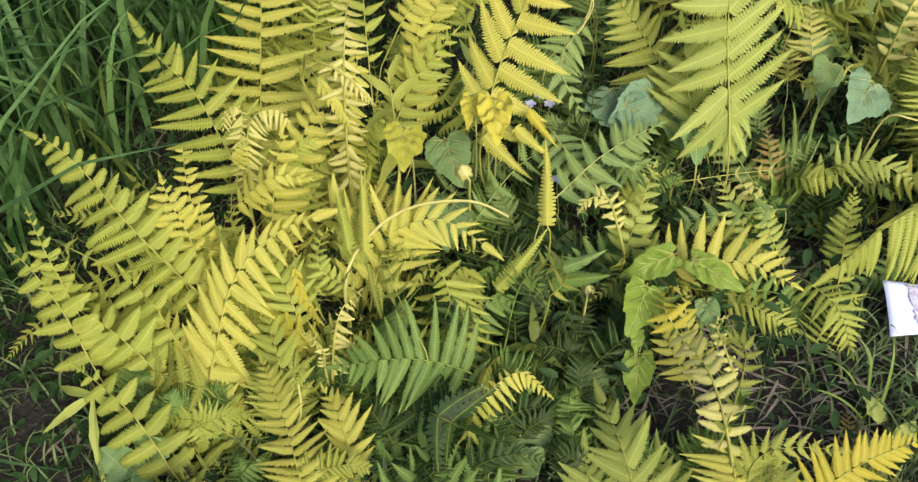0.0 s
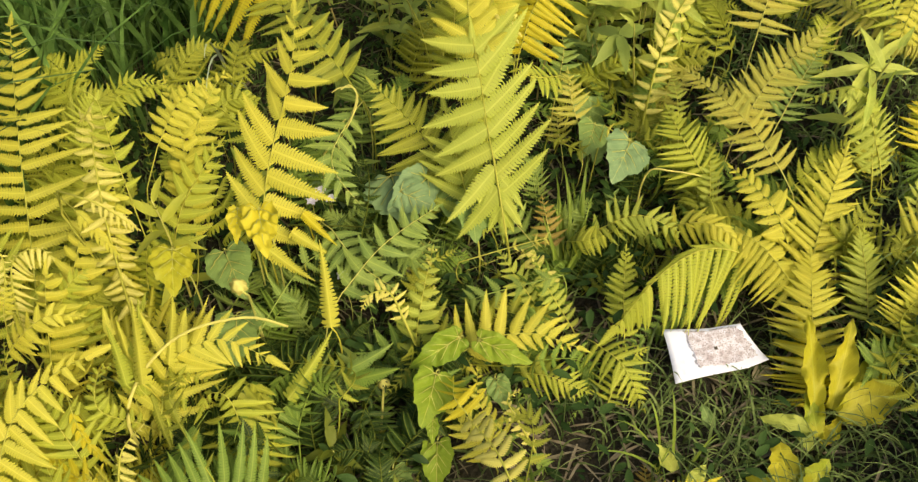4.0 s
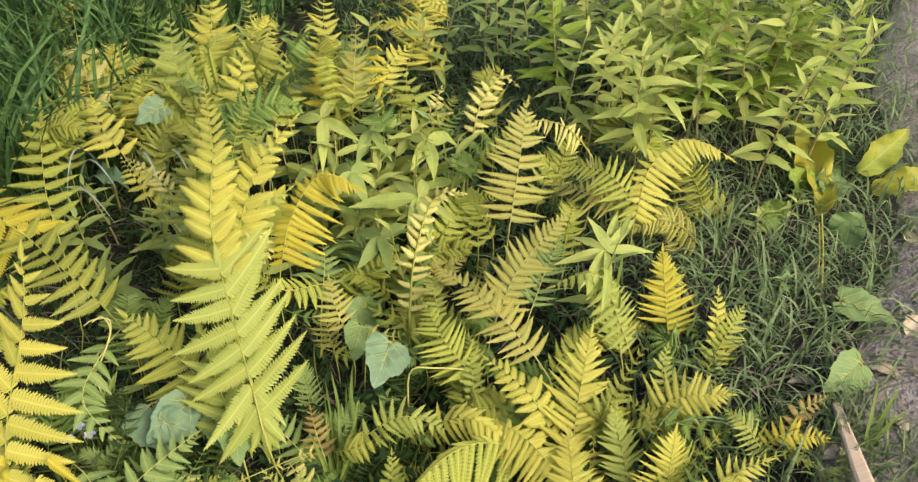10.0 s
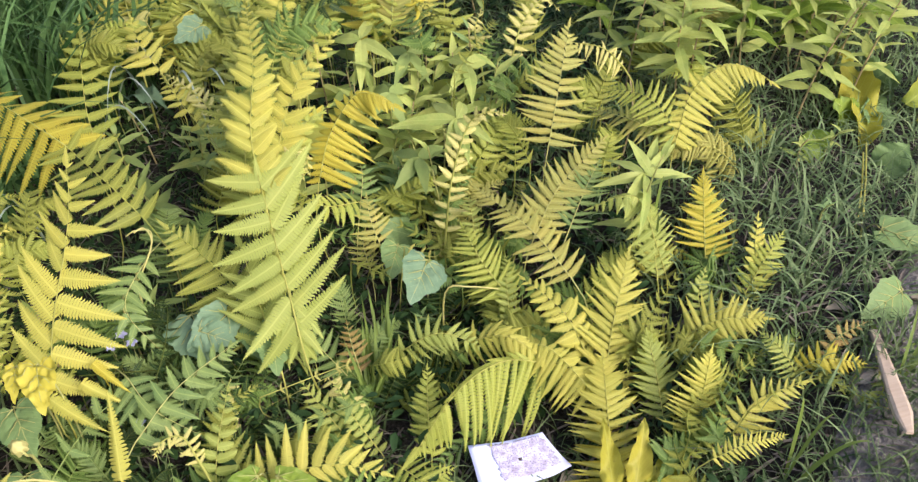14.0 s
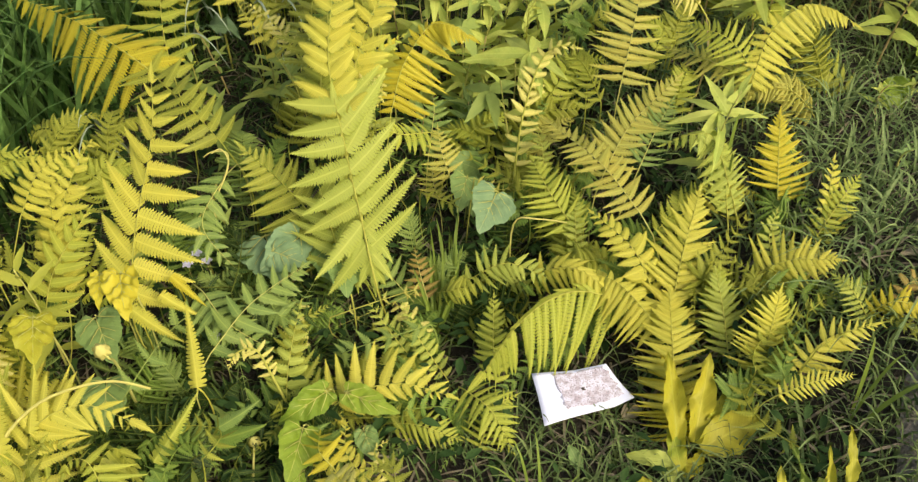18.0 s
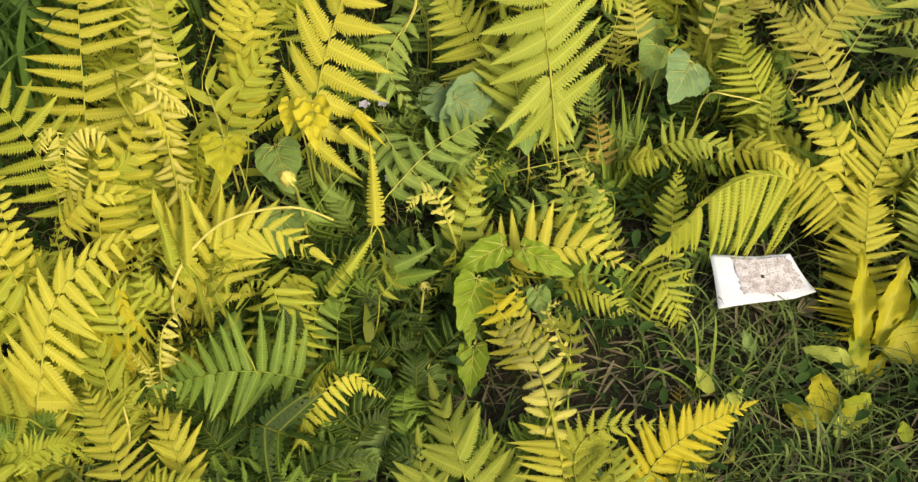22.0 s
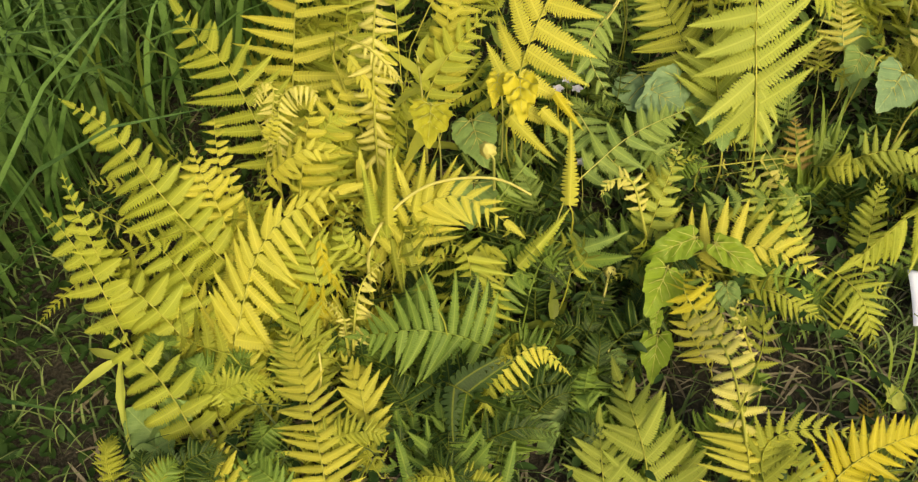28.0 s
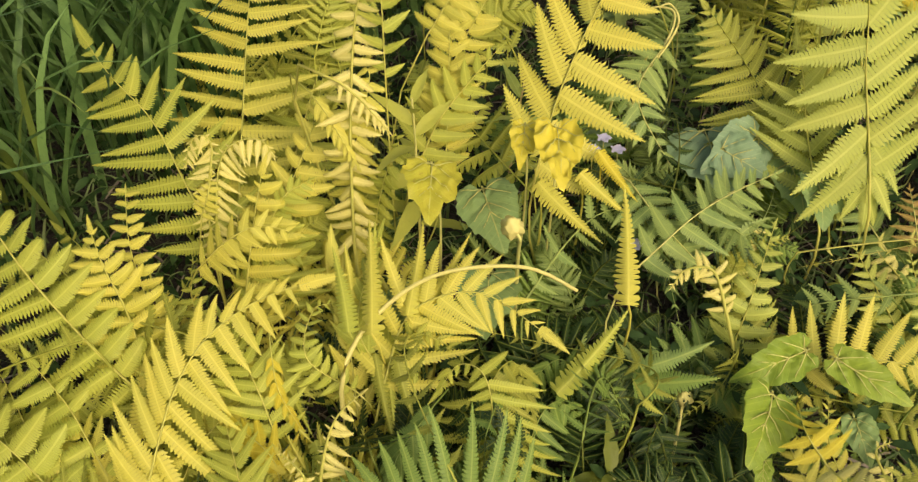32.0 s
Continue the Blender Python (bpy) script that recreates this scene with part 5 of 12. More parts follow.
spray(f, [(0.286, 0.541, 0.060), (0.277, 0.631, 0.100), (0.260, 0.710, 0.110), (0.241, 0.785, 0.100)], 0.081, 0.091, 10, MINT, "flat", sweep=(58, 38), base=0.9, peak=0.3, fat=0.17, thick=1.3, end=0.6)
spray(f, [(0.219, 0.544, 0.050), (0.211, 0.619, 0.080), (0.208, 0.699, 0.090)], 0.066, 0.057, 8, MINT, "flat", sweep=(62, 40), fat=0.18, thick=1.3, end=0.6)
spray(f, [(0.338, 0.546, 0.050), (0.331, 0.621, 0.080), (0.327, 0.701, 0.090)], 0.057, 0.057, 8, MINT, "flat", sweep=(58, 38), fat=0.17, thick=1.3, end=0.6)
f = fern(-0.17, 0.64, "yellow and olive-green fern with spread fronds")
spray(f, [(-0.173, 0.672, 0.050), (-0.189, 0.732, 0.100), (-0.224, 0.789, 0.120)], 0.046, 0.059, 8, LEMON, "flat", sweep=(60, 40), thick=1.1)
spray(f, [(-0.174, 0.684, 0.030), (-0.173, 0.742, 0.031), (-0.188, 0.789, 0.040)], 0.039, 0.050, 8, OLIVE, "flat", sweep=(60, 40))
f = fern(-0.37, 1.22, "yellow and yellow-green fern with curling young and spread fronds")
spray(f, [(-0.412, 1.195, 0.240), (-0.396, 1.194, 0.280), (-0.392, 1.215, 0.300)], 0.018, 0.020, 7, LEMON, "curl", sweep=(90, 70), thick=1.1)
spray(f, [(-0.322, 1.220, 0.220), (-0.302, 1.232, 0.250), (-0.270, 1.254, 0.260)], 0.029, 0.034, 7, LIME, "flat", sweep=(75, 50), thick=1.1)
spray(f, [(-0.305, 1.263, 0.138), (-0.286, 1.271, 0.160), (-0.256, 1.288, 0.166)], 0.025, 0.029, 8, OLIVE, "flat", sweep=(75, 50))
spray(f, [(-0.328, 1.183, 0.061), (-0.325, 1.224, 0.129), (-0.319, 1.261, 0.190)], 0.024, 0.082, 8, LIME, "curl", sweep=(85, 70), base=0.8)
spray(f, [(-0.383, 1.261, 0.043), (-0.336, 1.291, 0.111), (-0.286, 1.341, 0.172), (-0.269, 1.396, 0.191)], 0.040, 0.060, 9, LIME, "curl", sweep=(80, 60))
spray(f, [(-0.379, 1.338, 0.039), (-0.357, 1.468, 0.092), (-0.327, 1.605, 0.175), (-0.305, 1.702, 0.223), (-0.290, 1.794, 0.244)], 0.093, 0.104, 19, LIME, "flat", sweep=(88, 62), peak=0.3)
spray(f, [(-0.390, 1.183, 0.103), (-0.343, 1.189, 0.147), (-0.309, 1.207, 0.157), (-0.276, 1.220, 0.141)], 0.028, 0.034, 8, LIME, "flat", sweep=(75, 50))
f = fern(1.05, 2.37, "yellow fern with spread frond")
spray(f, [(1.083, 2.416, 0.300), (1.145, 2.491, 0.360), (1.213, 2.529, 0.380)], 0.060, 0.053, 9, LEMON, "flat", sweep=(75, 50), thick=1.2)
f = fern(0.66, 2.01, "yellow fern with curling young frond")
spray(f, [(0.663, 2.114, 0.400), (0.670, 2.288, 0.480), (0.738, 2.433, 0.540)], 0.062, 0.068, 11, LEMON, "curl", sweep=(75, 55), thick=1.2)
f = fern(1.82, 1.60, "olive-green fern with spread frond")
spray(f, [(1.792, 1.616, 0.200), (1.739, 1.644, 0.250), (1.636, 1.613, 0.240)], 0.051, 0.060, 9, OLIVE, "flat", sweep=(80, 55), thick=1.1)
f = fern(-0.17, 1.34, "yellow-green and yellow fern with spread and curling young fronds")
spray(f, [(-0.163, 1.317, 0.380), (-0.161, 1.317, 0.500), (-0.159, 1.323, 0.580), (-0.186, 1.339, 0.600)], 0.031, 0.035, 8, LIME, "flat", sweep=(75, 55), thick=1.2)
spray(f, [(-0.111, 1.408, 0.400), (-0.057, 1.422, 0.480), (0.011, 1.431, 0.520)], 0.037, 0.039, 11, LEMON, "curl", sweep=(90, 70), thick=1.2)
spray(f, [(-0.197, 1.303, 0.076), (-0.190, 1.310, 0.147), (-0.171, 1.314, 0.225), (-0.153, 1.332, 0.258), (-0.163, 1.364, 0.274)], 0.032, 0.036, 13, LIME, "curl", sweep=(130, 100), base=0.9)
f = fern(0.88, 2.14, "golden yellow fern with spread frond")
spray(f, [(0.891, 2.213, 0.300), (0.903, 2.337, 0.380), (0.943, 2.549, 0.460)], 0.066, 0.070, 11, GOLD, "flat", sweep=(82, 58), thick=1.1)
f = fern(0.70, 2.18, "yellow-green fern with spread frond")
spray(f, [(0.728, 2.236, 0.320), (0.778, 2.326, 0.390), (0.831, 2.464, 0.460)], 0.058, 0.062, 10, LIME, "flat", sweep=(80, 55), thick=1.1)
f = fern(0.54, 2.40, "pale yellow-green fern with spread frond")
spray(f, [(0.534, 2.480, 0.340), (0.521, 2.609, 0.410), (0.536, 2.810, 0.470)], 0.072, 0.068, 9, MINT, "flat", sweep=(65, 45), thick=1.2)
f = fern(0.47, 1.29, "pale yellow-green fern with spread frond")
spray(f, [(0.469, 1.317, 0.167), (0.463, 1.365, 0.203), (0.455, 1.421, 0.250), (0.450, 1.452, 0.291), (0.442, 1.504, 0.333)], 0.102, 0.133, 8, MINT, "flat", sweep=(56, 50), base=0.95, peak=0.2)
f = fern(0.68, 1.32, "pale yellow-green fern with spread frond")
spray(f, [(0.732, 1.312, 0.065), (0.811, 1.291, 0.110), (0.882, 1.250, 0.093)], 0.035, 0.039, 11, MINT, "flat", sweep=(80, 55))
f = fern(-0.39, 0.75, "yellow-green and olive-green fern with spread and curling young fronds")
spray(f, [(-0.391, 0.793, 0.030), (-0.386, 0.842, 0.030), (-0.380, 0.891, 0.030), (-0.390, 0.925, 0.033)], 0.098, 0.091, 8, LIME, "flat", sweep=(62, 30), peak=0.3, base=1)
spray(f, [(-0.421, 0.689, 0.030), (-0.470, 0.755, 0.030), (-0.521, 0.802, 0.043), (-0.569, 0.840, 0.054)], 0.068, 0.051, 8, LIME, "curl", sweep=(92, 72), base=1)
spray(f, [(-0.287, 0.795, 0.030), (-0.290, 0.877, 0.030), (-0.301, 0.964, 0.049)], 0.062, 0.053, 8, OLIVE, "flat", sweep=(70, 45))
spray(f, [(-0.398, 0.817, 0.030), (-0.435, 0.903, 0.030), (-0.511, 0.987, 0.043)], 0.082, 0.055, 8, LIME, "flat", sweep=(70, 45))
spray(f, [(-0.413, 0.811, 0.030), (-0.413, 0.863, 0.030), (-0.413, 0.899, 0.030), (-0.427, 0.940, 0.030)], 0.098, 0.091, 8, LIME, "flat", sweep=(62, 30), peak=0.3, base=1)
spray(f, [(-0.441, 0.833, 0.030), (-0.416, 0.888, 0.030), (-0.395, 0.938, 0.060), (-0.362, 0.978, 0.084), (-0.298, 1.028, 0.109), (-0.263, 1.018, 0.097)], 0.073, 0.098, 12, LIME, "flat", sweep=(50, 26), peak=0.2, base=0.9)

f = fern(-0.40, 1.32, "yellow and pale cream-yellow fern with spread and arching fronds")
frond(f, (-0.54, 1.63, 0.04), (-0.56, 1.78, 0.09), (-0.51, 2.15, 0.13), 0.122, 18, LIME, "flat", whole=True)
f = fern(-0.15, 1.32, "pale cream-yellow and yellow fern with curling young and arching fronds")
frond(f, (-0.22, 1.31, 0.03), (-0.18, 1.56, 0.10), (-0.26, 1.88, 0.15), 0.026, 20, LIME, "flat", whole=True)
frond(f, (0.05, 1.37, 0.14), (-0.09, 1.52, 0.19), (-0.14, 1.60, 0.23), 0.067, 15, LIME, "curl", whole=True)
frond(f, (-0.20, 1.34, 0.17), (-0.21, 1.34, 0.15), (-0.17, 1.44, 0.16), 0.043, 12, OLIVE, "flat", whole=True)
f = fern(-0.51, 0.96, "yellow-green and golden yellow fern with curling young and spread fronds")
frond(f, (-0.40, 1.02, 0.20), (-0.61, 1.10, 0.17), (-0.75, 1.12, 0.20), 0.065, 14, OLIVE, "flat", whole=True)
frond(f, (-0.72, 1.04, 0.21), (-0.62, 1.02, 0.17), (-0.78, 1.12, 0.18), 0.027, 12, OLIVE, "flat", whole=True)
frond(f, (-0.51, 0.99, 0.22), (-0.73, 0.96, 0.11), (-0.82, 0.89, 0.06), 0.040, 15, OLIVE, "flat", whole=True)
frond(f, (-0.42, 0.79, 0.12), (-0.57, 0.86, 0.08), (-0.66, 0.98, 0.06), 0.073, 12, OLIVE, "flat", whole=True)
f = fern(-0.44, 0.94, "yellow and yellow-green fern with spread and curling young fronds")
frond(f, (-0.48, 0.96, 0.09), (-0.36, 1.07, 0.03), (-0.24, 1.26, 0.03), 0.136, 14, LEMON, "flat", whole=True)
frond(f, (-0.42, 0.95, 0.07), (-0.48, 1.10, 0.03), (-0.24, 1.10, 0.03), 0.110, 14, LIME, "flat", whole=True)
frond(f, (-0.36, 0.85, 0.05), (-0.42, 0.97, 0.03), (-0.49, 1.08, 0.03), 0.046, 12, LIME, "flat", whole=True)
frond(f, (-0.36, 0.90, 0.07), (-0.35, 0.81, 0.03), (-0.45, 1.07, 0.03), 0.047, 12, OLIVE, "flat", whole=True)
frond(f, (-0.33, 1.05, 0.19), (-0.45, 0.97, 0.13), (-0.44, 1.23, 0.14), 0.065, 17, OLIVE, "flat", whole=True)
f = fern(-0.36, 0.71, "yellow-green fern with curling young frond")
frond(f, (-0.41, 0.69, 0.03), (-0.52, 0.66, 0.03), (-0.54, 0.70, 0.03), 0.045, 17, OLIVE, "flat", whole=True)
f = fern(-0.26, 0.68, "golden yellow fern with spread frond")
frond(f, (-0.29, 0.75, 0.04), (-0.44, 0.78, 0.03), (-0.41, 0.96, 0.03), 0.063, 15, LIME, "flat", whole=True)
frond(f, (-0.20, 0.55, 0.03), (-0.15, 0.84, 0.03), (-0.27, 0.82, 0.03), 0.068, 15, OLIVE, "flat", whole=True)
f = fern(-0.01, 0.83, "mid-green and yellow fern with spread and drooping fronds")
frond(f, (-0.04, 0.71, 0.18), (-0.06, 0.75, 0.12), (-0.50, 0.94, 0.08), 0.109, 13, SHADED, "flat", whole=True)
frond(f, (-0.15, 0.86, 0.19), (-0.21, 0.94, 0.07), (-0.34, 0.83, 0.03), 0.087, 13, SHADED, "flat", whole=True)
frond(f, (0.02, 0.70, 0.13), (0.06, 0.85, 0.12), (0.08, 0.87, 0.03), 0.048, 18, OLIVE, "hang", whole=True)
frond(f, (-0.02, 0.82, 0.12), (0.14, 0.78, 0.07), (0.08, 0.75, 0.03), 0.055, 18, GREEN, "flat", whole=True)
f = fern(0.00, 0.92, "yellow-green and yellow fern with arching fronds")
frond(f, (-0.05, 0.82, 0.19), (-0.12, 1.02, 0.21), (0.03, 0.99, 0.11), 0.037, 15, OLIVE, "flat", whole=True)
frond(f, (0.09, 0.88, 0.20), (0.13, 1.01, 0.13), (0.18, 0.97, 0.03), 0.042, 15, GREEN, "flat", whole=True)
frond(f, (0.16, 0.94, 0.18), (0.16, 1.04, 0.15), (-0.09, 1.12, 0.12), 0.036, 13, OLIVE, "flat", whole=True)
frond(f, (-0.02, 0.90, 0.17), (0.01, 1.02, 0.15), (-0.03, 0.87, 0.07), 0.045, 13, GREEN, "droop", whole=True)
f = fern(-0.19, 1.00, "yellow and pale cream-yellow fern with spread and curling young fronds")
frond(f, (-0.18, 0.95, 0.08), (-0.22, 1.13, 0.10), (-0.12, 1.19, 0.09), 0.050, 12, LEMON, "flat", whole=True)
frond(f, (-0.13, 1.18, 0.08), (-0.15, 1.17, 0.07), (-0.29, 1.17, 0.03), 0.050, 12, LIME, "flat", whole=True)
frond(f, (-0.22, 0.87, 0.12), (-0.27, 0.91, 0.07), (-0.34, 0.94, 0.03), 0.034, 13, LIME, "droop", whole=True)
frond(f, (-0.15, 0.98, 0.06), (-0.32, 0.98, 0.04), (-0.40, 1.17, 0.03), 0.039, 12, LEMON, "flat", whole=True)
frond(f, (-0.26, 0.77, 0.05), (-0.35, 0.92, 0.03), (-0.43, 0.98, 0.03), 0.034, 12, LIME, "flat", whole=True)
frond(f, (-0.15, 0.96, 0.08), (-0.12, 1.04, 0.08), (-0.03, 1.07, 0.07), 0.033, 12, LEMON, "flat", whole=True)
frond(f, (-0.18, 1.13, 0.09), (-0.18, 1.08, 0.04), (-0.33, 1.19, 0.03), 0.040, 12, LIME, "flat", whole=True)
f = fern(0.25, 1.06, "yellow-green and pale cream-yellow fern with spread and curling young fronds")
frond(f, (0.37, 1.10, 0.09), (0.33, 1.22, 0.13), (0.42, 1.27, 0.15), 0.060, 14, OLIVE, "flat", whole=True)
frond(f, (0.35, 0.95, 0.08), (0.37, 1.05, 0.07), (0.36, 1.24, 0.12), 0.049, 14, GREEN, "flat", whole=True)
frond(f, (0.30, 1.04, 0.17), (0.29, 1.03, 0.11), (0.23, 0.98, 0.11), 0.025, 9, OLIVE, "flat", whole=True)
frond(f, (0.33, 1.00, 0.06), (0.30, 1.00, 0.08), (0.28, 1.01, 0.03), 0.026, 11, OLIVE, "flat", whole=True)
f = fern(0.20, 1.29, "grey-green fern with spread fronds")
frond(f, (0.03, 1.09, 0.20), (0.18, 1.29, 0.19), (0.24, 1.08, 0.13), 0.053, 13, SAGE, "flat", whole=True)
frond(f, (0.18, 1.30, 0.21), (0.26, 1.21, 0.14), (0.30, 1.27, 0.12), 0.049, 13, SHADED, "flat", whole=True)
frond(f, (0.28, 1.27, 0.19), (0.35, 1.24, 0.20), (0.34, 1.40, 0.13), 0.036, 13, SAGE, "flat", whole=True)
frond(f, (0.18, 1.41, 0.18), (0.16, 1.32, 0.14), (0.36, 1.55, 0.13), 0.038, 13, SHADED, "flat", whole=True)
frond(f, (0.10, 1.33, 0.23), (0.28, 1.36, 0.16), (0.06, 1.43, 0.11), 0.040, 11, SHADED, "flat", whole=True)
frond(f, (0.31, 1.26, 0.21), (0.35, 1.22, 0.20), (0.43, 1.41, 0.15), 0.046, 13, SAGE, "flat", whole=True)
frond(f, (0.25, 1.29, 0.20), (0.39, 1.27, 0.15), (0.56, 1.48, 0.10), 0.046, 13, SHADED, "flat", whole=True)
f = fern(0.57, 1.79, "yellow and pale cream-yellow fern with spread and curling young fronds")
frond(f, (0.51, 1.70, 0.41), (0.49, 1.87, 0.49), (0.66, 2.15, 0.56), 0.102, 17, OLIVE, "flat", whole=True)
frond(f, (0.57, 1.85, 0.45), (0.63, 1.98, 0.51), (0.70, 2.16, 0.52), 0.033, 15, OLIVE, "flat", whole=True)
frond(f, (0.52, 1.78, 0.45), (0.56, 1.91, 0.48), (0.60, 2.14, 0.45), 0.039, 15, GREEN, "curl", whole=True)
frond(f, (0.54, 2.04, 0.37), (0.65, 1.94, 0.46), (0.65, 2.22, 0.44), 0.034, 13, OLIVE, "curl", whole=True)
frond(f, (0.50, 1.97, 0.36), (0.59, 1.93, 0.38), (0.58, 2.11, 0.38), 0.041, 13, GREEN, "flat", whole=True)
f = fern(0.36, 2.60, "yellow and mid-green fern with curling young and spread fronds")
frond(f, (0.53, 2.79, 0.16), (0.49, 3.02, 0.31), (0.38, 3.34, 0.38), 0.120, 15, GREEN, "flat")
frond(f, (0.50, 2.79, 0.17), (0.50, 3.03, 0.22), (0.27, 3.31, 0.28), 0.084, 15, SHADED, "flat", whole=True)
frond(f, (0.58, 2.87, 0.16), (0.51, 3.15, 0.20), (0.34, 3.34, 0.25), 0.101, 15, SHADED, "flat", whole=True)
f = fern(0.89, 2.48, "yellow and olive-green fern with spread and arching fronds")
frond(f, (0.64, 2.93, 0.22), (0.66, 2.98, 0.36), (0.70, 3.31, 0.42), 0.106, 13, LEMON, "flat")
frond(f, (0.80, 2.40, 0.27), (0.79, 2.57, 0.41), (0.77, 2.88, 0.47), 0.114, 15, OLIVE, "flat")
frond(f, (0.96, 2.50, 0.25), (0.99, 2.64, 0.40), (1.06, 2.94, 0.47), 0.105, 15, LEMON, "flat")
frond(f, (1.08, 2.40, 0.22), (1.07, 2.31, 0.49), (1.31, 2.99, 0.44), 0.059, 14, GOLD, "droop")
frond(f, (0.71, 2.50, 0.35), (0.74, 2.33, 0.55), (0.85, 2.67, 0.50), 0.078, 13, OLIVE, "droop")
frond(f, (0.96, 2.26, 0.35), (1.00, 2.32, 0.46), (1.03, 2.52, 0.50), 0.073, 12, STRAW, "flat")
frond(f, (0.67, 2.91, 0.21), (0.65, 3.08, 0.31), (0.54, 3.26, 0.33), 0.085, 13, OLIVE, "flat", whole=True)
frond(f, (0.67, 3.02, 0.23), (0.74, 3.02, 0.26), (0.67, 3.29, 0.30), 0.074, 13, GREEN, "flat", whole=True)
frond(f, (0.83, 2.52, 0.27), (0.90, 2.62, 0.36), (0.78, 3.04, 0.38), 0.092, 15, GREEN, "flat", whole=True)
frond(f, (0.80, 2.45, 0.25), (0.82, 2.64, 0.27), (0.74, 2.97, 0.30), 0.078, 15, SHADED, "flat", whole=True)
frond(f, (0.94, 2.55, 0.26), (1.00, 2.67, 0.35), (0.93, 3.00, 0.37), 0.084, 15, OLIVE, "flat", whole=True)
frond(f, (0.98, 2.57, 0.26), (1.02, 2.59, 0.29), (1.10, 2.94, 0.33), 0.099, 15, GREEN, "flat", whole=True)
frond(f, (0.96, 2.41, 0.23), (0.97, 2.28, 0.43), (1.23, 3.13, 0.34), 0.052, 14, LIME, "flat", whole=True)
frond(f, (0.96, 2.36, 0.21), (0.96, 2.33, 0.38), (1.25, 3.00, 0.26), 0.042, 14, GREEN, "flat", whole=True)
frond(f, (1.04, 2.08, 0.42), (1.03, 2.04, 0.49), (1.01, 2.30, 0.43), 0.049, 13, OLIVE, "droop", whole=True)
frond(f, (0.99, 2.04, 0.39), (0.99, 2.11, 0.43), (1.02, 2.42, 0.36), 0.066, 13, GREEN, "flat", whole=True)
frond(f, (0.78, 2.51, 0.36), (0.86, 2.44, 0.49), (0.95, 2.66, 0.42), 0.072, 13, GREEN, "droop", whole=True)
frond(f, (0.59, 2.49, 0.35), (0.82, 2.33, 0.44), (0.90, 2.69, 0.36), 0.068, 13, SHADED, "flat", whole=True)
frond(f, (0.89, 2.21, 0.35), (1.03, 2.33, 0.36), (0.99, 2.55, 0.42), 0.060, 12, OLIVE, "flat", whole=True)
frond(f, (0.84, 2.30, 0.36), (0.90, 2.41, 0.32), (1.03, 2.65, 0.32), 0.057, 12, GREEN, "flat", whole=True)
f = fern(1.17, 2.03, "yellow fern with curling young frond")
frond(f, (1.04, 1.92, 0.38), (1.18, 2.10, 0.38), (1.23, 2.18, 0.38), 0.040, 12, OLIVE, "flat", whole=True)
frond(f, (1.19, 2.00, 0.36), (1.18, 2.10, 0.34), (1.37, 2.20, 0.34), 0.043, 12, GREEN, "flat", whole=True)
f = fern(1.22, 1.87, "dull straw-coloured and pale cream-yellow fern with spread and curling young fronds")
frond(f, (1.19, 1.94, 0.31), (1.28, 1.94, 0.37), (1.55, 2.23, 0.36), 0.041, 13, OLIVE, "flat", whole=True)
frond(f, (1.30, 2.06, 0.32), (1.15, 1.87, 0.35), (1.46, 2.12, 0.33), 0.033, 13, GREEN, "curl", whole=True)
f = fern(0.87, 1.56, "pale cream-yellow and yellow-green fern with curling young fronds")
frond(f, (0.94, 1.61, 0.21), (0.93, 1.63, 0.22), (1.05, 1.76, 0.22), 0.031, 19, GREEN, "curl", whole=True)
frond(f, (0.88, 1.49, 0.18), (0.89, 1.54, 0.18), (0.72, 1.67, 0.22), 0.046, 9, OLIVE, "flat", whole=True)
frond(f, (0.89, 1.40, 0.17), (0.86, 1.53, 0.17), (0.83, 1.73, 0.17), 0.044, 9, GREEN, "curl", whole=True)
f = fern(1.11, 1.44, "dull straw-coloured and pale yellow-green fern with spread fronds")
frond(f, (1.01, 1.46, 0.23), (1.11, 1.62, 0.21), (1.14, 1.68, 0.19), 0.032, 15, OLIVE, "flat", whole=True)
frond(f, (0.99, 1.44, 0.24), (0.92, 1.52, 0.17), (0.92, 1.47, 0.14), 0.037, 15, GREEN, "flat", whole=True)
f = fern(1.35, 1.27, "golden yellow and yellow fern with spread and curling young fronds")
frond(f, (1.40, 1.17, 0.20), (1.44, 1.30, 0.24), (1.43, 1.13, 0.24), 0.057, 17, GREEN, "flat", whole=True)
frond(f, (1.39, 1.20, 0.24), (1.38, 1.24, 0.24), (1.47, 1.27, 0.22), 0.038, 13, GREEN, "curl", whole=True)
f = fern(1.02, 1.38, "yellow-green and dull straw-coloured fern with spread fronds")
frond(f, (0.99, 1.34, 0.19), (0.96, 1.52, 0.18), (0.91, 1.45, 0.14), 0.064, 13, OLIVE, "flat", whole=True)
frond(f, (1.03, 1.41, 0.18), (0.96, 1.43, 0.14), (0.84, 1.62, 0.09), 0.070, 13, GREEN, "flat", whole=True)
frond(f, (1.06, 1.53, 0.21), (1.01, 1.48, 0.18), (0.91, 1.75, 0.14), 0.053, 13, GREEN, "flat", whole=True)
f = fern(1.10, 1.14, "yellow and yellow-green fern with spread and curling young fronds")
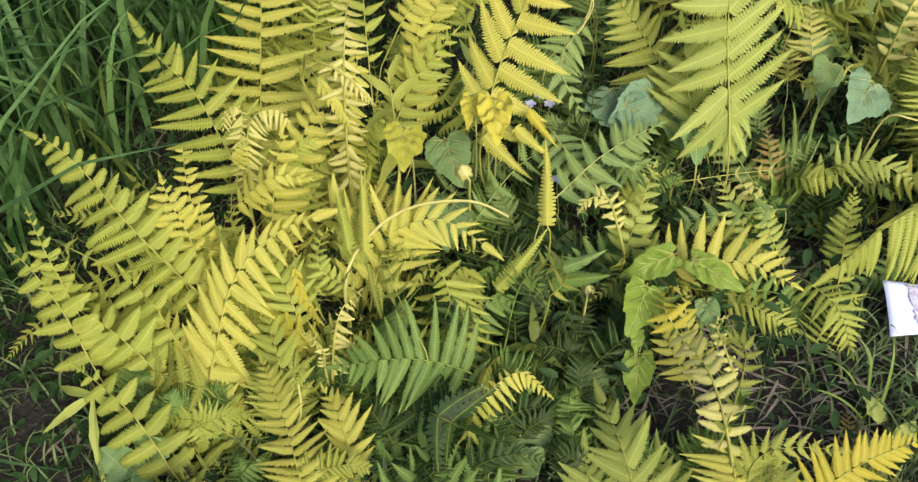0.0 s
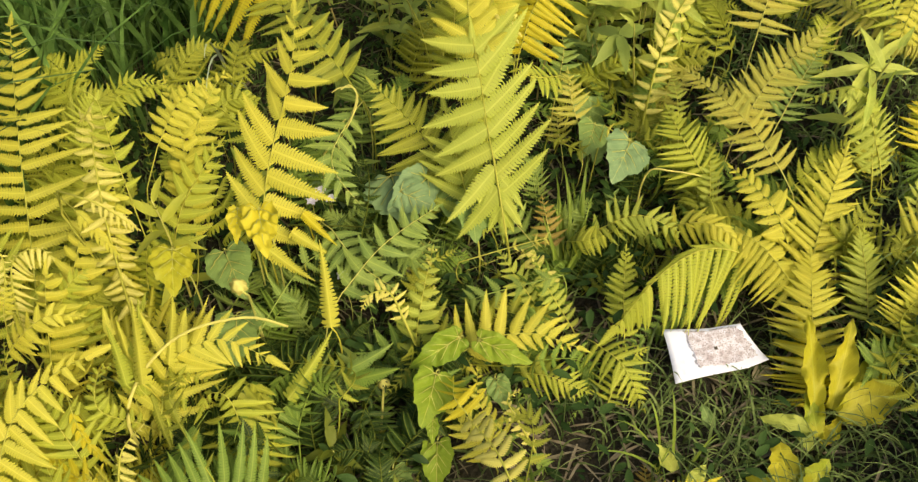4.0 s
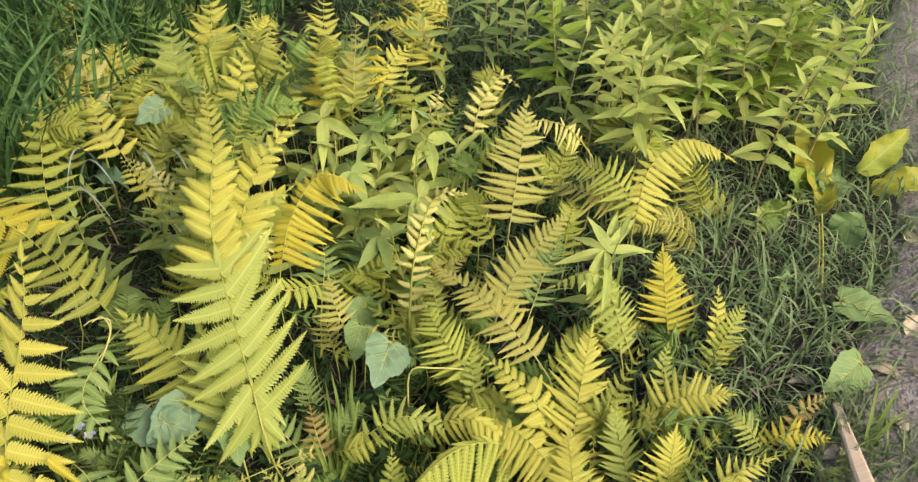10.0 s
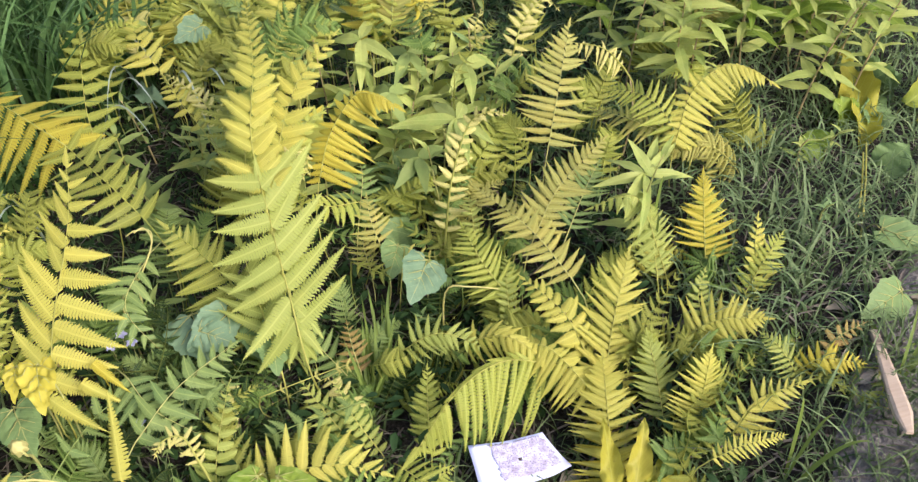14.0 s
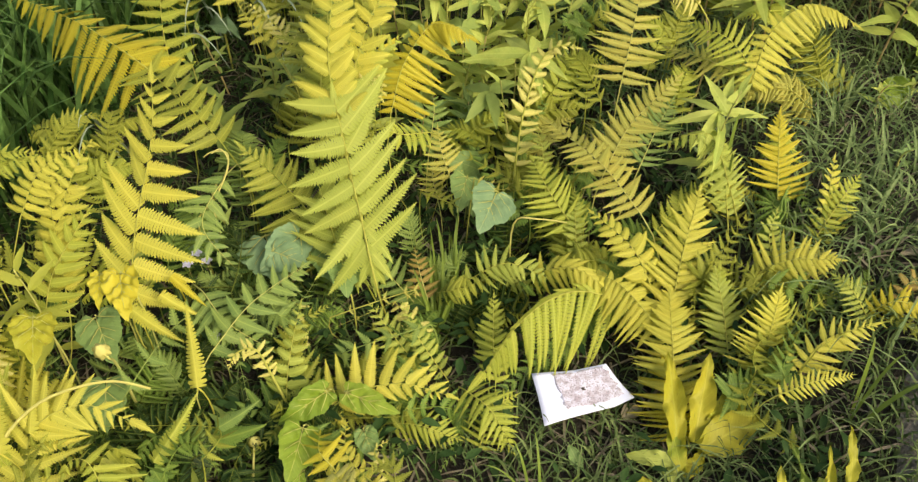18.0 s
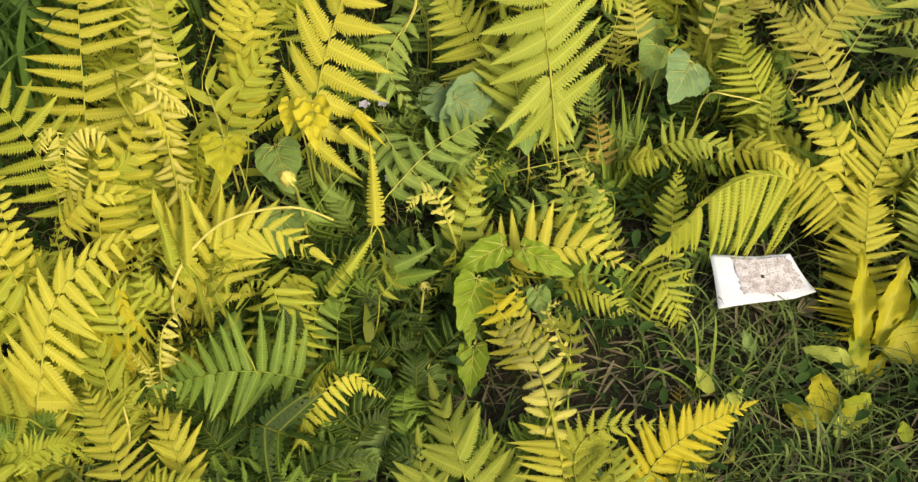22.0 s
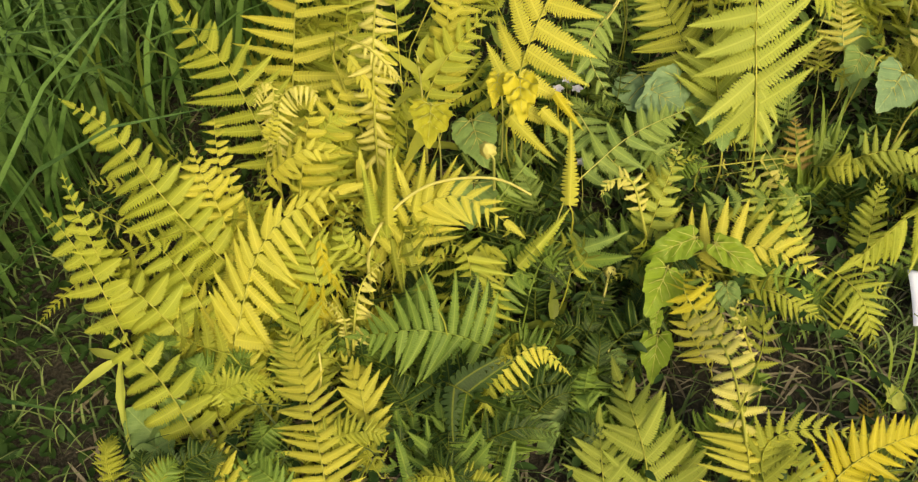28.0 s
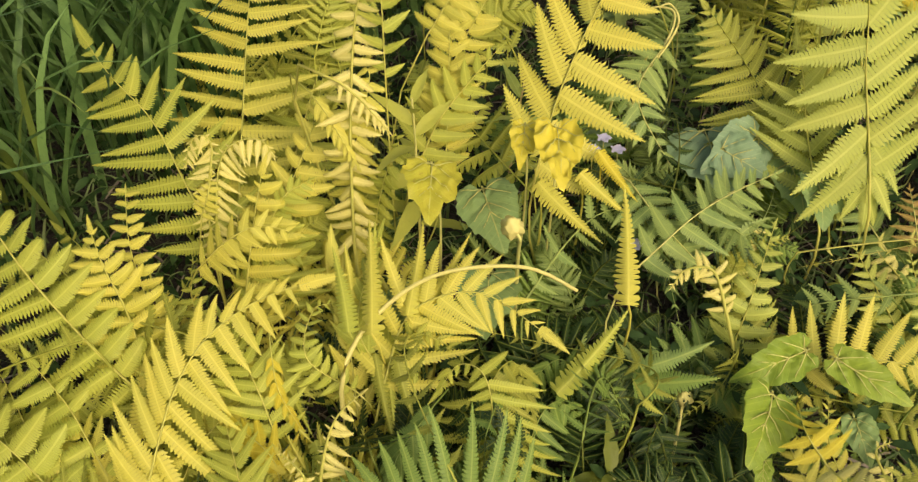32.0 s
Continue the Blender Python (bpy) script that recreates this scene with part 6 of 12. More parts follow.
frond(f, (1.26, 1.18, 0.13), (1.18, 1.13, 0.18), (1.37, 1.27, 0.22), 0.073, 17, OLIVE, "flat", whole=True)
frond(f, (1.05, 1.22, 0.13), (1.11, 1.31, 0.15), (0.91, 1.40, 0.16), 0.061, 17, GREEN, "flat", whole=True)
frond(f, (1.02, 1.26, 0.15), (0.94, 1.28, 0.16), (1.03, 1.46, 0.11), 0.036, 13, OLIVE, "curl", whole=True)
frond(f, (0.96, 1.24, 0.15), (1.00, 1.27, 0.10), (0.84, 1.36, 0.07), 0.044, 13, GREEN, "flat", whole=True)
frond(f, (1.26, 1.27, 0.14), (1.16, 1.21, 0.09), (1.27, 1.40, 0.14), 0.056, 13, OLIVE, "flat", whole=True)
frond(f, (1.06, 1.21, 0.07), (0.99, 1.17, 0.07), (0.88, 1.41, 0.03), 0.043, 13, GREEN, "flat", whole=True)
f = fern(0.95, 1.29, "yellow-green fern with curling young frond")
frond(f, (0.98, 1.27, 0.12), (0.95, 1.40, 0.09), (1.02, 1.45, 0.09), 0.030, 11, GREEN, "flat", whole=True)
f = fern(0.98, 1.12, "yellow-green and yellow fern with drooping and spread fronds")
frond(f, (1.06, 1.23, 0.13), (0.91, 1.13, 0.08), (0.68, 1.04, 0.05), 0.091, 18, GREEN, "flat", whole=True)
frond(f, (1.09, 1.08, 0.06), (1.07, 1.20, 0.05), (0.91, 1.39, 0.03), 0.062, 17, GREEN, "flat", whole=True)
frond(f, (0.89, 1.24, 0.06), (0.74, 1.30, 0.04), (0.68, 1.24, 0.03), 0.047, 13, OLIVE, "flat", whole=True)
frond(f, (1.01, 1.16, 0.11), (0.96, 1.40, 0.11), (0.84, 1.43, 0.07), 0.050, 13, OLIVE, "flat", whole=True)
frond(f, (0.98, 1.17, 0.12), (0.90, 1.14, 0.09), (0.87, 1.36, 0.06), 0.047, 13, GREEN, "flat", whole=True)
f = fern(1.07, 0.97, "golden yellow and yellow-green fern with spread and curling young fronds")
frond(f, (1.19, 1.06, 0.10), (1.18, 1.15, 0.15), (1.12, 1.04, 0.16), 0.049, 13, OLIVE, "flat", whole=True)
frond(f, (1.08, 1.14, 0.10), (1.09, 1.10, 0.10), (1.19, 1.22, 0.10), 0.048, 13, GREEN, "flat", whole=True)
frond(f, (1.20, 0.74, 0.11), (1.14, 0.89, 0.13), (1.27, 1.03, 0.14), 0.040, 13, OLIVE, "flat", whole=True)
f = fern(1.18, 0.88, "yellow fern with spread and curling young fronds")
frond(f, (1.18, 0.89, 0.12), (1.14, 0.88, 0.12), (1.32, 0.95, 0.17), 0.060, 17, GREEN, "flat", whole=True)
frond(f, (1.16, 0.87, 0.19), (1.25, 0.97, 0.18), (1.47, 0.99, 0.22), 0.041, 13, OLIVE, "flat", whole=True)
frond(f, (1.23, 0.86, 0.17), (1.25, 0.89, 0.18), (1.45, 1.08, 0.22), 0.041, 13, GREEN, "flat", whole=True)
frond(f, (1.27, 0.86, 0.23), (1.44, 0.89, 0.22), (1.47, 0.83, 0.22), 0.018, 12, OLIVE, "flat", whole=True)
f = fern(1.26, 1.07, "yellow and yellow-green fern with spread and curling young fronds")
frond(f, (1.29, 1.08, 0.22), (1.40, 1.11, 0.20), (1.60, 1.26, 0.23), 0.043, 13, OLIVE, "flat", whole=True)
frond(f, (1.27, 1.06, 0.21), (1.41, 0.99, 0.20), (1.47, 1.02, 0.22), 0.055, 13, GREEN, "flat", whole=True)
frond(f, (1.21, 1.09, 0.17), (1.26, 1.08, 0.20), (1.19, 1.18, 0.22), 0.029, 13, OLIVE, "flat", whole=True)
frond(f, (1.36, 1.01, 0.18), (1.37, 1.22, 0.19), (1.30, 1.09, 0.16), 0.039, 13, GREEN, "flat", whole=True)
f = fern(0.44, 1.08, "yellow and yellow-green fern with spread fronds")
frond(f, (0.40, 1.03, 0.10), (0.46, 1.07, 0.05), (0.58, 0.99, 0.03), 0.054, 13, OLIVE, "flat", whole=True)
frond(f, (0.30, 1.01, 0.14), (0.47, 0.99, 0.03), (0.57, 1.05, 0.03), 0.047, 13, GREEN, "flat", whole=True)
frond(f, (0.29, 1.06, 0.12), (0.49, 0.84, 0.04), (0.47, 0.93, 0.03), 0.035, 15, GREEN, "flat", whole=True)
frond(f, (0.34, 1.20, 0.09), (0.41, 1.05, 0.08), (0.29, 1.08, 0.08), 0.039, 10, OLIVE, "flat", whole=True)
frond(f, (0.40, 1.05, 0.07), (0.55, 1.01, 0.09), (0.55, 1.09, 0.06), 0.037, 10, OLIVE, "flat", whole=True)
f = fern(0.63, 1.04, "yellow-green fern with arching frond")
frond(f, (0.52, 0.99, 0.13), (0.63, 1.01, 0.05), (0.57, 0.91, 0.03), 0.048, 15, GREEN, "flat", whole=True)
f = fern(0.57, 1.17, "yellow-green and grey-green fern with curling young and spread fronds")
frond(f, (0.45, 1.16, 0.11), (0.58, 1.14, 0.07), (0.46, 1.29, 0.09), 0.032, 11, OLIVE, "curl", whole=True)
frond(f, (0.57, 1.11, 0.09), (0.54, 1.10, 0.09), (0.64, 1.20, 0.04), 0.041, 11, GREEN, "curl", whole=True)
frond(f, (0.61, 1.15, 0.17), (0.43, 1.15, 0.13), (0.53, 1.16, 0.08), 0.040, 11, SAGE, "flat", whole=True)
f = fern(0.45, 0.60, "pale cream-yellow and yellow fern with spread fronds")
frond(f, (0.41, 0.67, 0.16), (0.47, 0.84, 0.17), (0.41, 0.84, 0.16), 0.043, 12, OLIVE, "flat", whole=True)
frond(f, (0.45, 0.71, 0.18), (0.44, 0.81, 0.10), (0.34, 0.99, 0.06), 0.043, 12, GREEN, "flat", whole=True)
frond(f, (0.49, 0.48, 0.12), (0.45, 0.64, 0.14), (0.62, 0.66, 0.14), 0.084, 13, OLIVE, "flat", whole=True)
frond(f, (0.57, 0.45, 0.14), (0.45, 0.56, 0.08), (0.52, 0.66, 0.06), 0.066, 13, GREEN, "flat", whole=True)
f = fern(0.42, 0.67, "pale yellow-green fern with spread fronds")
frond(f, (0.29, 0.72, 0.03), (0.19, 0.91, 0.03), (0.29, 0.93, 0.03), 0.072, 13, OLIVE, "flat", whole=True)
frond(f, (0.30, 0.57, 0.04), (0.21, 0.73, 0.03), (0.23, 0.83, 0.03), 0.080, 13, GREEN, "flat", whole=True)
frond(f, (0.61, 0.63, 0.03), (0.51, 0.62, 0.03), (0.54, 0.66, 0.03), 0.041, 11, OLIVE, "flat", whole=True)
f = fern(0.61, 0.70, "golden yellow and rust-brown fern with spread fronds")
frond(f, (0.64, 0.63, 0.04), (0.65, 0.61, 0.03), (0.76, 0.80, 0.03), 0.078, 15, LIME, "flat", whole=True)
frond(f, (0.60, 0.65, 0.03), (0.67, 0.69, 0.03), (0.66, 0.71, 0.03), 0.073, 15, GREEN, "flat", whole=True)
frond(f, (0.75, 0.62, 0.03), (0.70, 0.71, 0.03), (0.70, 0.80, 0.03), 0.020, 10, STRAW, "flat", whole=True)
f = fern(0.18, 0.93, "dark green fern with arching and spread fronds, shade in its colour")
frond(f, (0.35, 1.03, 0.14), (0.23, 1.01, 0.10), (0.16, 0.81, 0.04), 0.036, 13, SHADED, "flat", whole=True)
frond(f, (0.32, 0.95, 0.13), (0.25, 0.82, 0.06), (0.12, 0.77, 0.03), 0.038, 13, SHADED, "flat", whole=True)
frond(f, (0.03, 0.91, 0.14), (-0.06, 0.95, 0.14), (-0.08, 1.06, 0.05), 0.046, 13, SHADED, "flat", whole=True)
frond(f, (-0.01, 0.92, 0.15), (0.04, 0.79, 0.06), (-0.01, 0.98, 0.03), 0.046, 13, SHADED, "flat", whole=True)
f = fern(0.98, 1.30, "yellow and pale cream-yellow fern with spread and curling young fronds")
frond(f, (1.04, 1.27, 0.10), (1.01, 1.31, 0.10), (0.97, 1.34, 0.13), 0.039, 12, OLIVE, "flat", whole=True)
frond(f, (1.05, 1.30, 0.11), (0.98, 1.32, 0.10), (0.96, 1.50, 0.10), 0.038, 12, GREEN, "flat", whole=True)
frond(f, (0.96, 1.37, 0.14), (0.94, 1.31, 0.13), (1.00, 1.39, 0.15), 0.030, 11, OLIVE, "curl", whole=True)
frond(f, (0.99, 1.32, 0.12), (0.95, 1.38, 0.09), (0.96, 1.60, 0.09), 0.024, 11, GREEN, "flat", whole=True)
f = fern(0.68, 1.41, "rust-brown fern with curling young and spread fronds")
frond(f, (0.79, 1.50, 0.23), (0.87, 1.52, 0.17), (0.90, 1.61, 0.19), 0.024, 9, STRAW, "flat", whole=True)
frond(f, (0.42, 1.23, 0.16), (0.60, 1.24, 0.18), (0.43, 1.23, 0.13), 0.017, 8, STRAW, "flat", whole=True)
f = fern(-0.19, 0.75, "mid-green fern with arching frond")
frond(f, (-0.20, 0.69, 0.07), (-0.22, 0.76, 0.08), (-0.08, 0.93, 0.03), 0.040, 12, SHADED, "droop", whole=True)
frond(f, (-0.15, 0.83, 0.06), (-0.15, 0.87, 0.05), (-0.17, 1.02, 0.03), 0.053, 12, SHADED, "flat", whole=True)
f = fern(-0.09, 0.67, "yellow-green and mid-green fern with spread fronds")
frond(f, (-0.15, 0.62, 0.03), (-0.19, 0.68, 0.05), (-0.13, 0.61, 0.03), 0.045, 11, OLIVE, "flat", whole=True)
frond(f, (-0.09, 0.61, 0.04), (-0.12, 0.75, 0.03), (-0.11, 0.72, 0.03), 0.054, 11, GREEN, "flat", whole=True)
frond(f, (-0.14, 0.66, 0.06), (-0.03, 0.75, 0.05), (-0.15, 0.81, 0.03), 0.033, 10, SHADED, "flat", whole=True)
f = fern(0.25, 1.41, "grey-green and mid-green fern with spread fronds")
frond(f, (0.24, 1.28, 0.23), (0.28, 1.46, 0.22), (0.23, 1.53, 0.20), 0.041, 12, SHADED, "flat", whole=True)
f = fern(0.84, 1.17, "yellow-green and golden yellow fern with arching and spread fronds")
frond(f, (0.65, 1.28, 0.12), (0.72, 1.25, 0.17), (0.90, 1.42, 0.07), 0.048, 13, OLIVE, "droop", whole=True)
frond(f, (0.82, 1.23, 0.13), (1.00, 1.30, 0.13), (1.10, 1.20, 0.06), 0.049, 13, GREEN, "droop", whole=True)
f = fern(0.71, 1.64, "dull straw-coloured and mid-green fern with spread fronds")
frond(f, (0.67, 1.52, 0.20), (0.73, 1.47, 0.20), (0.63, 1.67, 0.19), 0.030, 10, OLIVE, "flat", whole=True)
frond(f, (0.61, 1.69, 0.20), (0.71, 1.63, 0.17), (0.74, 1.79, 0.14), 0.032, 10, GREEN, "flat", whole=True)
f = fern(1.45, 0.93, "golden yellow and dull straw-coloured fern with spread and curling young fronds")
frond(f, (1.54, 0.84, 0.24), (1.48, 0.83, 0.22), (1.44, 1.01, 0.21), 0.022, 11, LIME, "flat", whole=True)
frond(f, (1.58, 0.86, 0.23), (1.46, 0.90, 0.22), (1.51, 0.78, 0.23), 0.031, 11, OLIVE, "flat", whole=True)
frond(f, (1.31, 0.96, 0.21), (1.38, 1.03, 0.19), (1.26, 1.10, 0.14), 0.021, 11, OLIVE, "flat", whole=True)


# ---- broad-leaved weeds ----
LEAVES = {}


def blade_of(mat, shape, k):
    key = (mat.name, shape, k)
    if key not in LEAVES:
        half = {"lance": 0.145, "heart": 0.5, "oblong": 0.26}[shape]
        LEAVES[key] = leaf_mesh("leaf", mat, 1.0, half, shape, 0.14 + 0.14 * k, 0.25 - 0.05 * k, {"lance": 0.07, "heart": 0.15, "oblong": 0.22}[shape], 26, 3 + k)
    return LEAVES[key]


def broad_leaf(plant, base, tip, half, mat, shape="oblong", name="leaf"):
    """One leaf with its blade from base to tip; half is its half width."""
    o = Vector(plant.location)
    a, b = Vector(base) - o, Vector(tip) - o
    k = int(abs(a.x * 131 + b.y * 77) * 10) % 3
    r = random.Random(int(abs(a.x * 517 + b.y * 291) * 100))
    m = aim(a, b - a, (r.uniform(-.3, .3), r.uniform(-.8, -.4), 0.8), (b - a).length)
    wide = half / ((b - a).length * {"lance": 0.145, "heart": 0.5, "oblong": 0.26}[shape])
    return child(name, blade_of(mat, shape, k), plant, m @ Matrix.Diagonal((1, wide, 1, 1)))


def broad_plant(x, y, label, category):
    ob = new(category)
    ob.location = (x, y, rise(x, y))
    return tagged(ob, label, category)


def single_leaf(base, tip, half, mat, shape, label):
    """A lone leaf on its own stalk out of the ground."""
    thing = new("leafy_weed")
    thing.location = (base[0], base[1] + 0.03, rise(base[0], base[1] + 0.03))
    tagged(thing, label + " on a thin stalk", "weed")
    o = Vector(thing.location)
    a = Vector(base) - o
    line = [bezier(Vector((0, 0, -0.01)), a * 0.55 + Vector((0.006, 0, 0.01)), a, s / 5) for s in range(6)]
    child("stem", mesh_from("stem", *tube(line, 0.0022, 0.0015, 4), STALK), thing)
    broad_leaf(thing, base, tip, half, mat, shape)


def single_pinna(base, tip, half, mat, label):
    """A lone long leaflet on its own stalk."""
    thing = new("fern_leaflet")
    thing.location = (base[0], base[1] + 0.04, rise(base[0], base[1] + 0.04))
    tagged(thing, label + " among the ferns", "fern")
    o = Vector(thing.location)
    a, b = Vector(base) - o, Vector(tip) - o
    line = [bezier(Vector((0, 0, -0.01)), a * 0.55 + Vector((0.01, 0, 0.01)), a, s / 5) for s in range(6)]
    child("stem", mesh_from("stem", *tube(line, 0.0022, 0.0016, 4), mat), thing)
    m = aim(a, b - a, (0, -0.6, 0.8), 1.0)
    l = (b - a).length
    child("pinna", pinna_set(mat, "flat", 24)[int(l * 1000) % 5], thing, m @ Matrix.Diagonal((l, half, l * 0.5, 1)))


def small_flower(place, label):
    p = Vector(place)
    thing = new("flower")
    thing.location = (p.x, p.y, rise(p.x, p.y))
    tagged(thing, label, "flower")
    top = p - Vector(thing.location)
    line = [top * (k / 5) + Vector((0.004 * math.sin(k), 0, 0)) for k in range(6)]
    child("stem", mesh_from("stem", *tube(line, 0.0012, 0.0009, 4), STALK), thing)
    for k in range(5):
        a = k * 2 * math.pi / 5
        child("petal", blade_of(PETAL, "heart", 0), thing, aim(line[-1], (math.cos(a), math.sin(a), 0.35), (0, 0, 1), 0.014))


def weed(x, y, height, count, size, mat, label, group=""):
    """An upright stem with lance-shaped leaves all round, the largest at mid-height."""
    rnd = random.Random(int(abs(x * 733 + y * 389) * 100))
    thing = new("leafy_weed")
    z0 = rise(x, y)
    thing.location = (x, y, z0)
    tagged(thing, label, "weed", group)
    lean = Vector((rnd.uniform(-.25, .25), rnd.uniform(-.3, .1), 1)) * height
    line = [bezier(Vector((0, 0, -0.01)), lean * 0.5 + Vector((0, 0.02, 0)), lean, s / 7) for s in range(8)]
    child("stem", mesh_from("stem", *tube(line, 0.0032, 0.0014, 5), BROWNSTALK if group or rnd.random() < 0.4 else STALK), thing)
    for i in range(count):
        s = 0.25 + 0.75 * (i + 0.5) / count
        p = bezier(Vector((0, 0, -0.01)), lean * 0.5 + Vector((0, 0.02, 0)), lean, s)
        az = i * 2.4 + rnd.uniform(-.4, .4)
        el = 0.15 + 0.9 * s ** 3 + rnd.uniform(-.35, .2)
        d = Vector((math.cos(az) * math.cos(el), math.sin(az) * math.cos(el), math.sin(el)))
        l = size * (1.05 - 0.5 * s ** 4) * rnd.uniform(0.7, 1.15)
        child("leaf", blade_of(mat, "lance", rnd.randrange(3)), thing, aim(p, d, (0, -0.2, 1), l, rnd.uniform(-.5, .5)))
    return thing


def stalk(points, r, mat, label, bud=0.0):
    """A bare stem over the given bends, down to the ground, with a bud at its end where it has one."""
    pts = [Vector(p) for p in points]
    foot = Vector((pts[0].x, pts[0].y + 0.02, rise(pts[0].x, pts[0].y + 0.02) - 0.01))
    thing = new("stalk")
    thing.location = foot
    tagged(thing, label, "stalk")
    pts = [foot] + pts
    line = []
    for i in range(len(pts) - 1):
        p0, p1, p2, p3 = pts[max(i - 1, 0)], pts[i], pts[i + 1], pts[min(i + 2, len(pts) - 1)]
        for k in range(5):
            s = k / 5
            q = (p1 * 2 + (p2 - p0) * s + (p0 * 2 - p1 * 5 + p2 * 4 - p3) * s * s + (p1 * 3 - p0 - p2 * 3 + p3) * s ** 3) / 2
            line.append(q - foot)
    line.append(pts[-1] - foot)
    child("stem", mesh_from("stem", *tube(line, r * 1.1, r * 0.7), mat), thing)
    if bud:
        bm = bmesh.new()
        bmesh.ops.create_icosphere(bm, subdivisions=3, radius=bud)
        for v in bm.verts:
            v.co *= 0.85 + 0.45 * noise.noise(v.co.normalized() * 2.6)
            v.co = Vector((v.co.x, v.co.y * 0.85, v.co.z * 1.2)) + line[-1]
        me = bpy.data.meshes.new("bud")
        bm.to_mesh(me)
        bm.free()
        me.materials.append(PALE)
        me.polygons.foreach_set("use_smooth", [True] * len(me.polygons))
        child("bud", me, thing, None, "knobbly pale yellow bud")


def grass_blade(base, tip, half, mat=None, label="broad green grass blade bending over the soil"):
    """One broad blade of grass, bowed over."""
    a = Vector(base)
    a.z = rise(a.x, a.y) - 0.01
    b = Vector(tip) - a
    mid = b * 0.5 + Vector((0, 0, 0.25 * b.length))
    verts, faces = [], []
    side = Vector((b.y, -b.x, 0)).normalized() if b.xy.length > 0.03 else Vector((1, 0, 0))
    side = (side + Vector((0.6, 0, 0))).normalized()
    for i in range(11):
        s = i / 10
        p = bezier(Vector((0, 0, 0)), mid, b, s)
        w = half * (1 - s ** 2.2) * (0.65 + 0.35 * min(3 * s, 1)) + 0.0003
        verts += [p - side * w + Vector((0, 0, w * 0.3)), p, p + side * w + Vector((0, 0, w * 0.3))]
        if i:
            j = 3 * i
            faces += [(j - 3, j - 2, j + 1, j), (j - 2, j - 1, j + 2, j + 1)]
    ob = new("grass_blade", mesh_from("grass_blade", verts, faces, mat or BLADE))
    ob.location = a
    return tagged(ob, label, "grass", "broad grass blades")


def dry_leaf(x, y, size, turn, label):
    """A fallen leaf, curled along its rib, lying on the ground."""
    ob = new("dry_leaf", leaf_mesh("dry_leaf", DRYLEAF, size, size * 0.34, "oblong", 0.25, 0.75, 0.12, 12, int(x * 100)))
    ob.location = (x, y, rise(x, y) + 0.012)
    ob.rotation_euler = (0.15, -0.2, turn)
    return tagged(ob, label, "leaf", "fallen leaves")


DRYLEAF = leaf("dry_leaf", (0.46, 0.38, 0.28), (0.36, 0.27, 0.17), (0.22, 0.15, 0.09), 0.8, 0.1, rib=9.0)
BLADE = leaf("grass_blade", (0.08, 0.16, 0.035), (0.12, 0.2, 0.045), (0.07, 0.13, 0.03), 0.45, 0.3)

FROST = leaf("grass_frosted", (0.38, 0.46, 0.36), (0.30, 0.40, 0.26), (0.22, 0.30, 0.18), 0.5, 0.25)


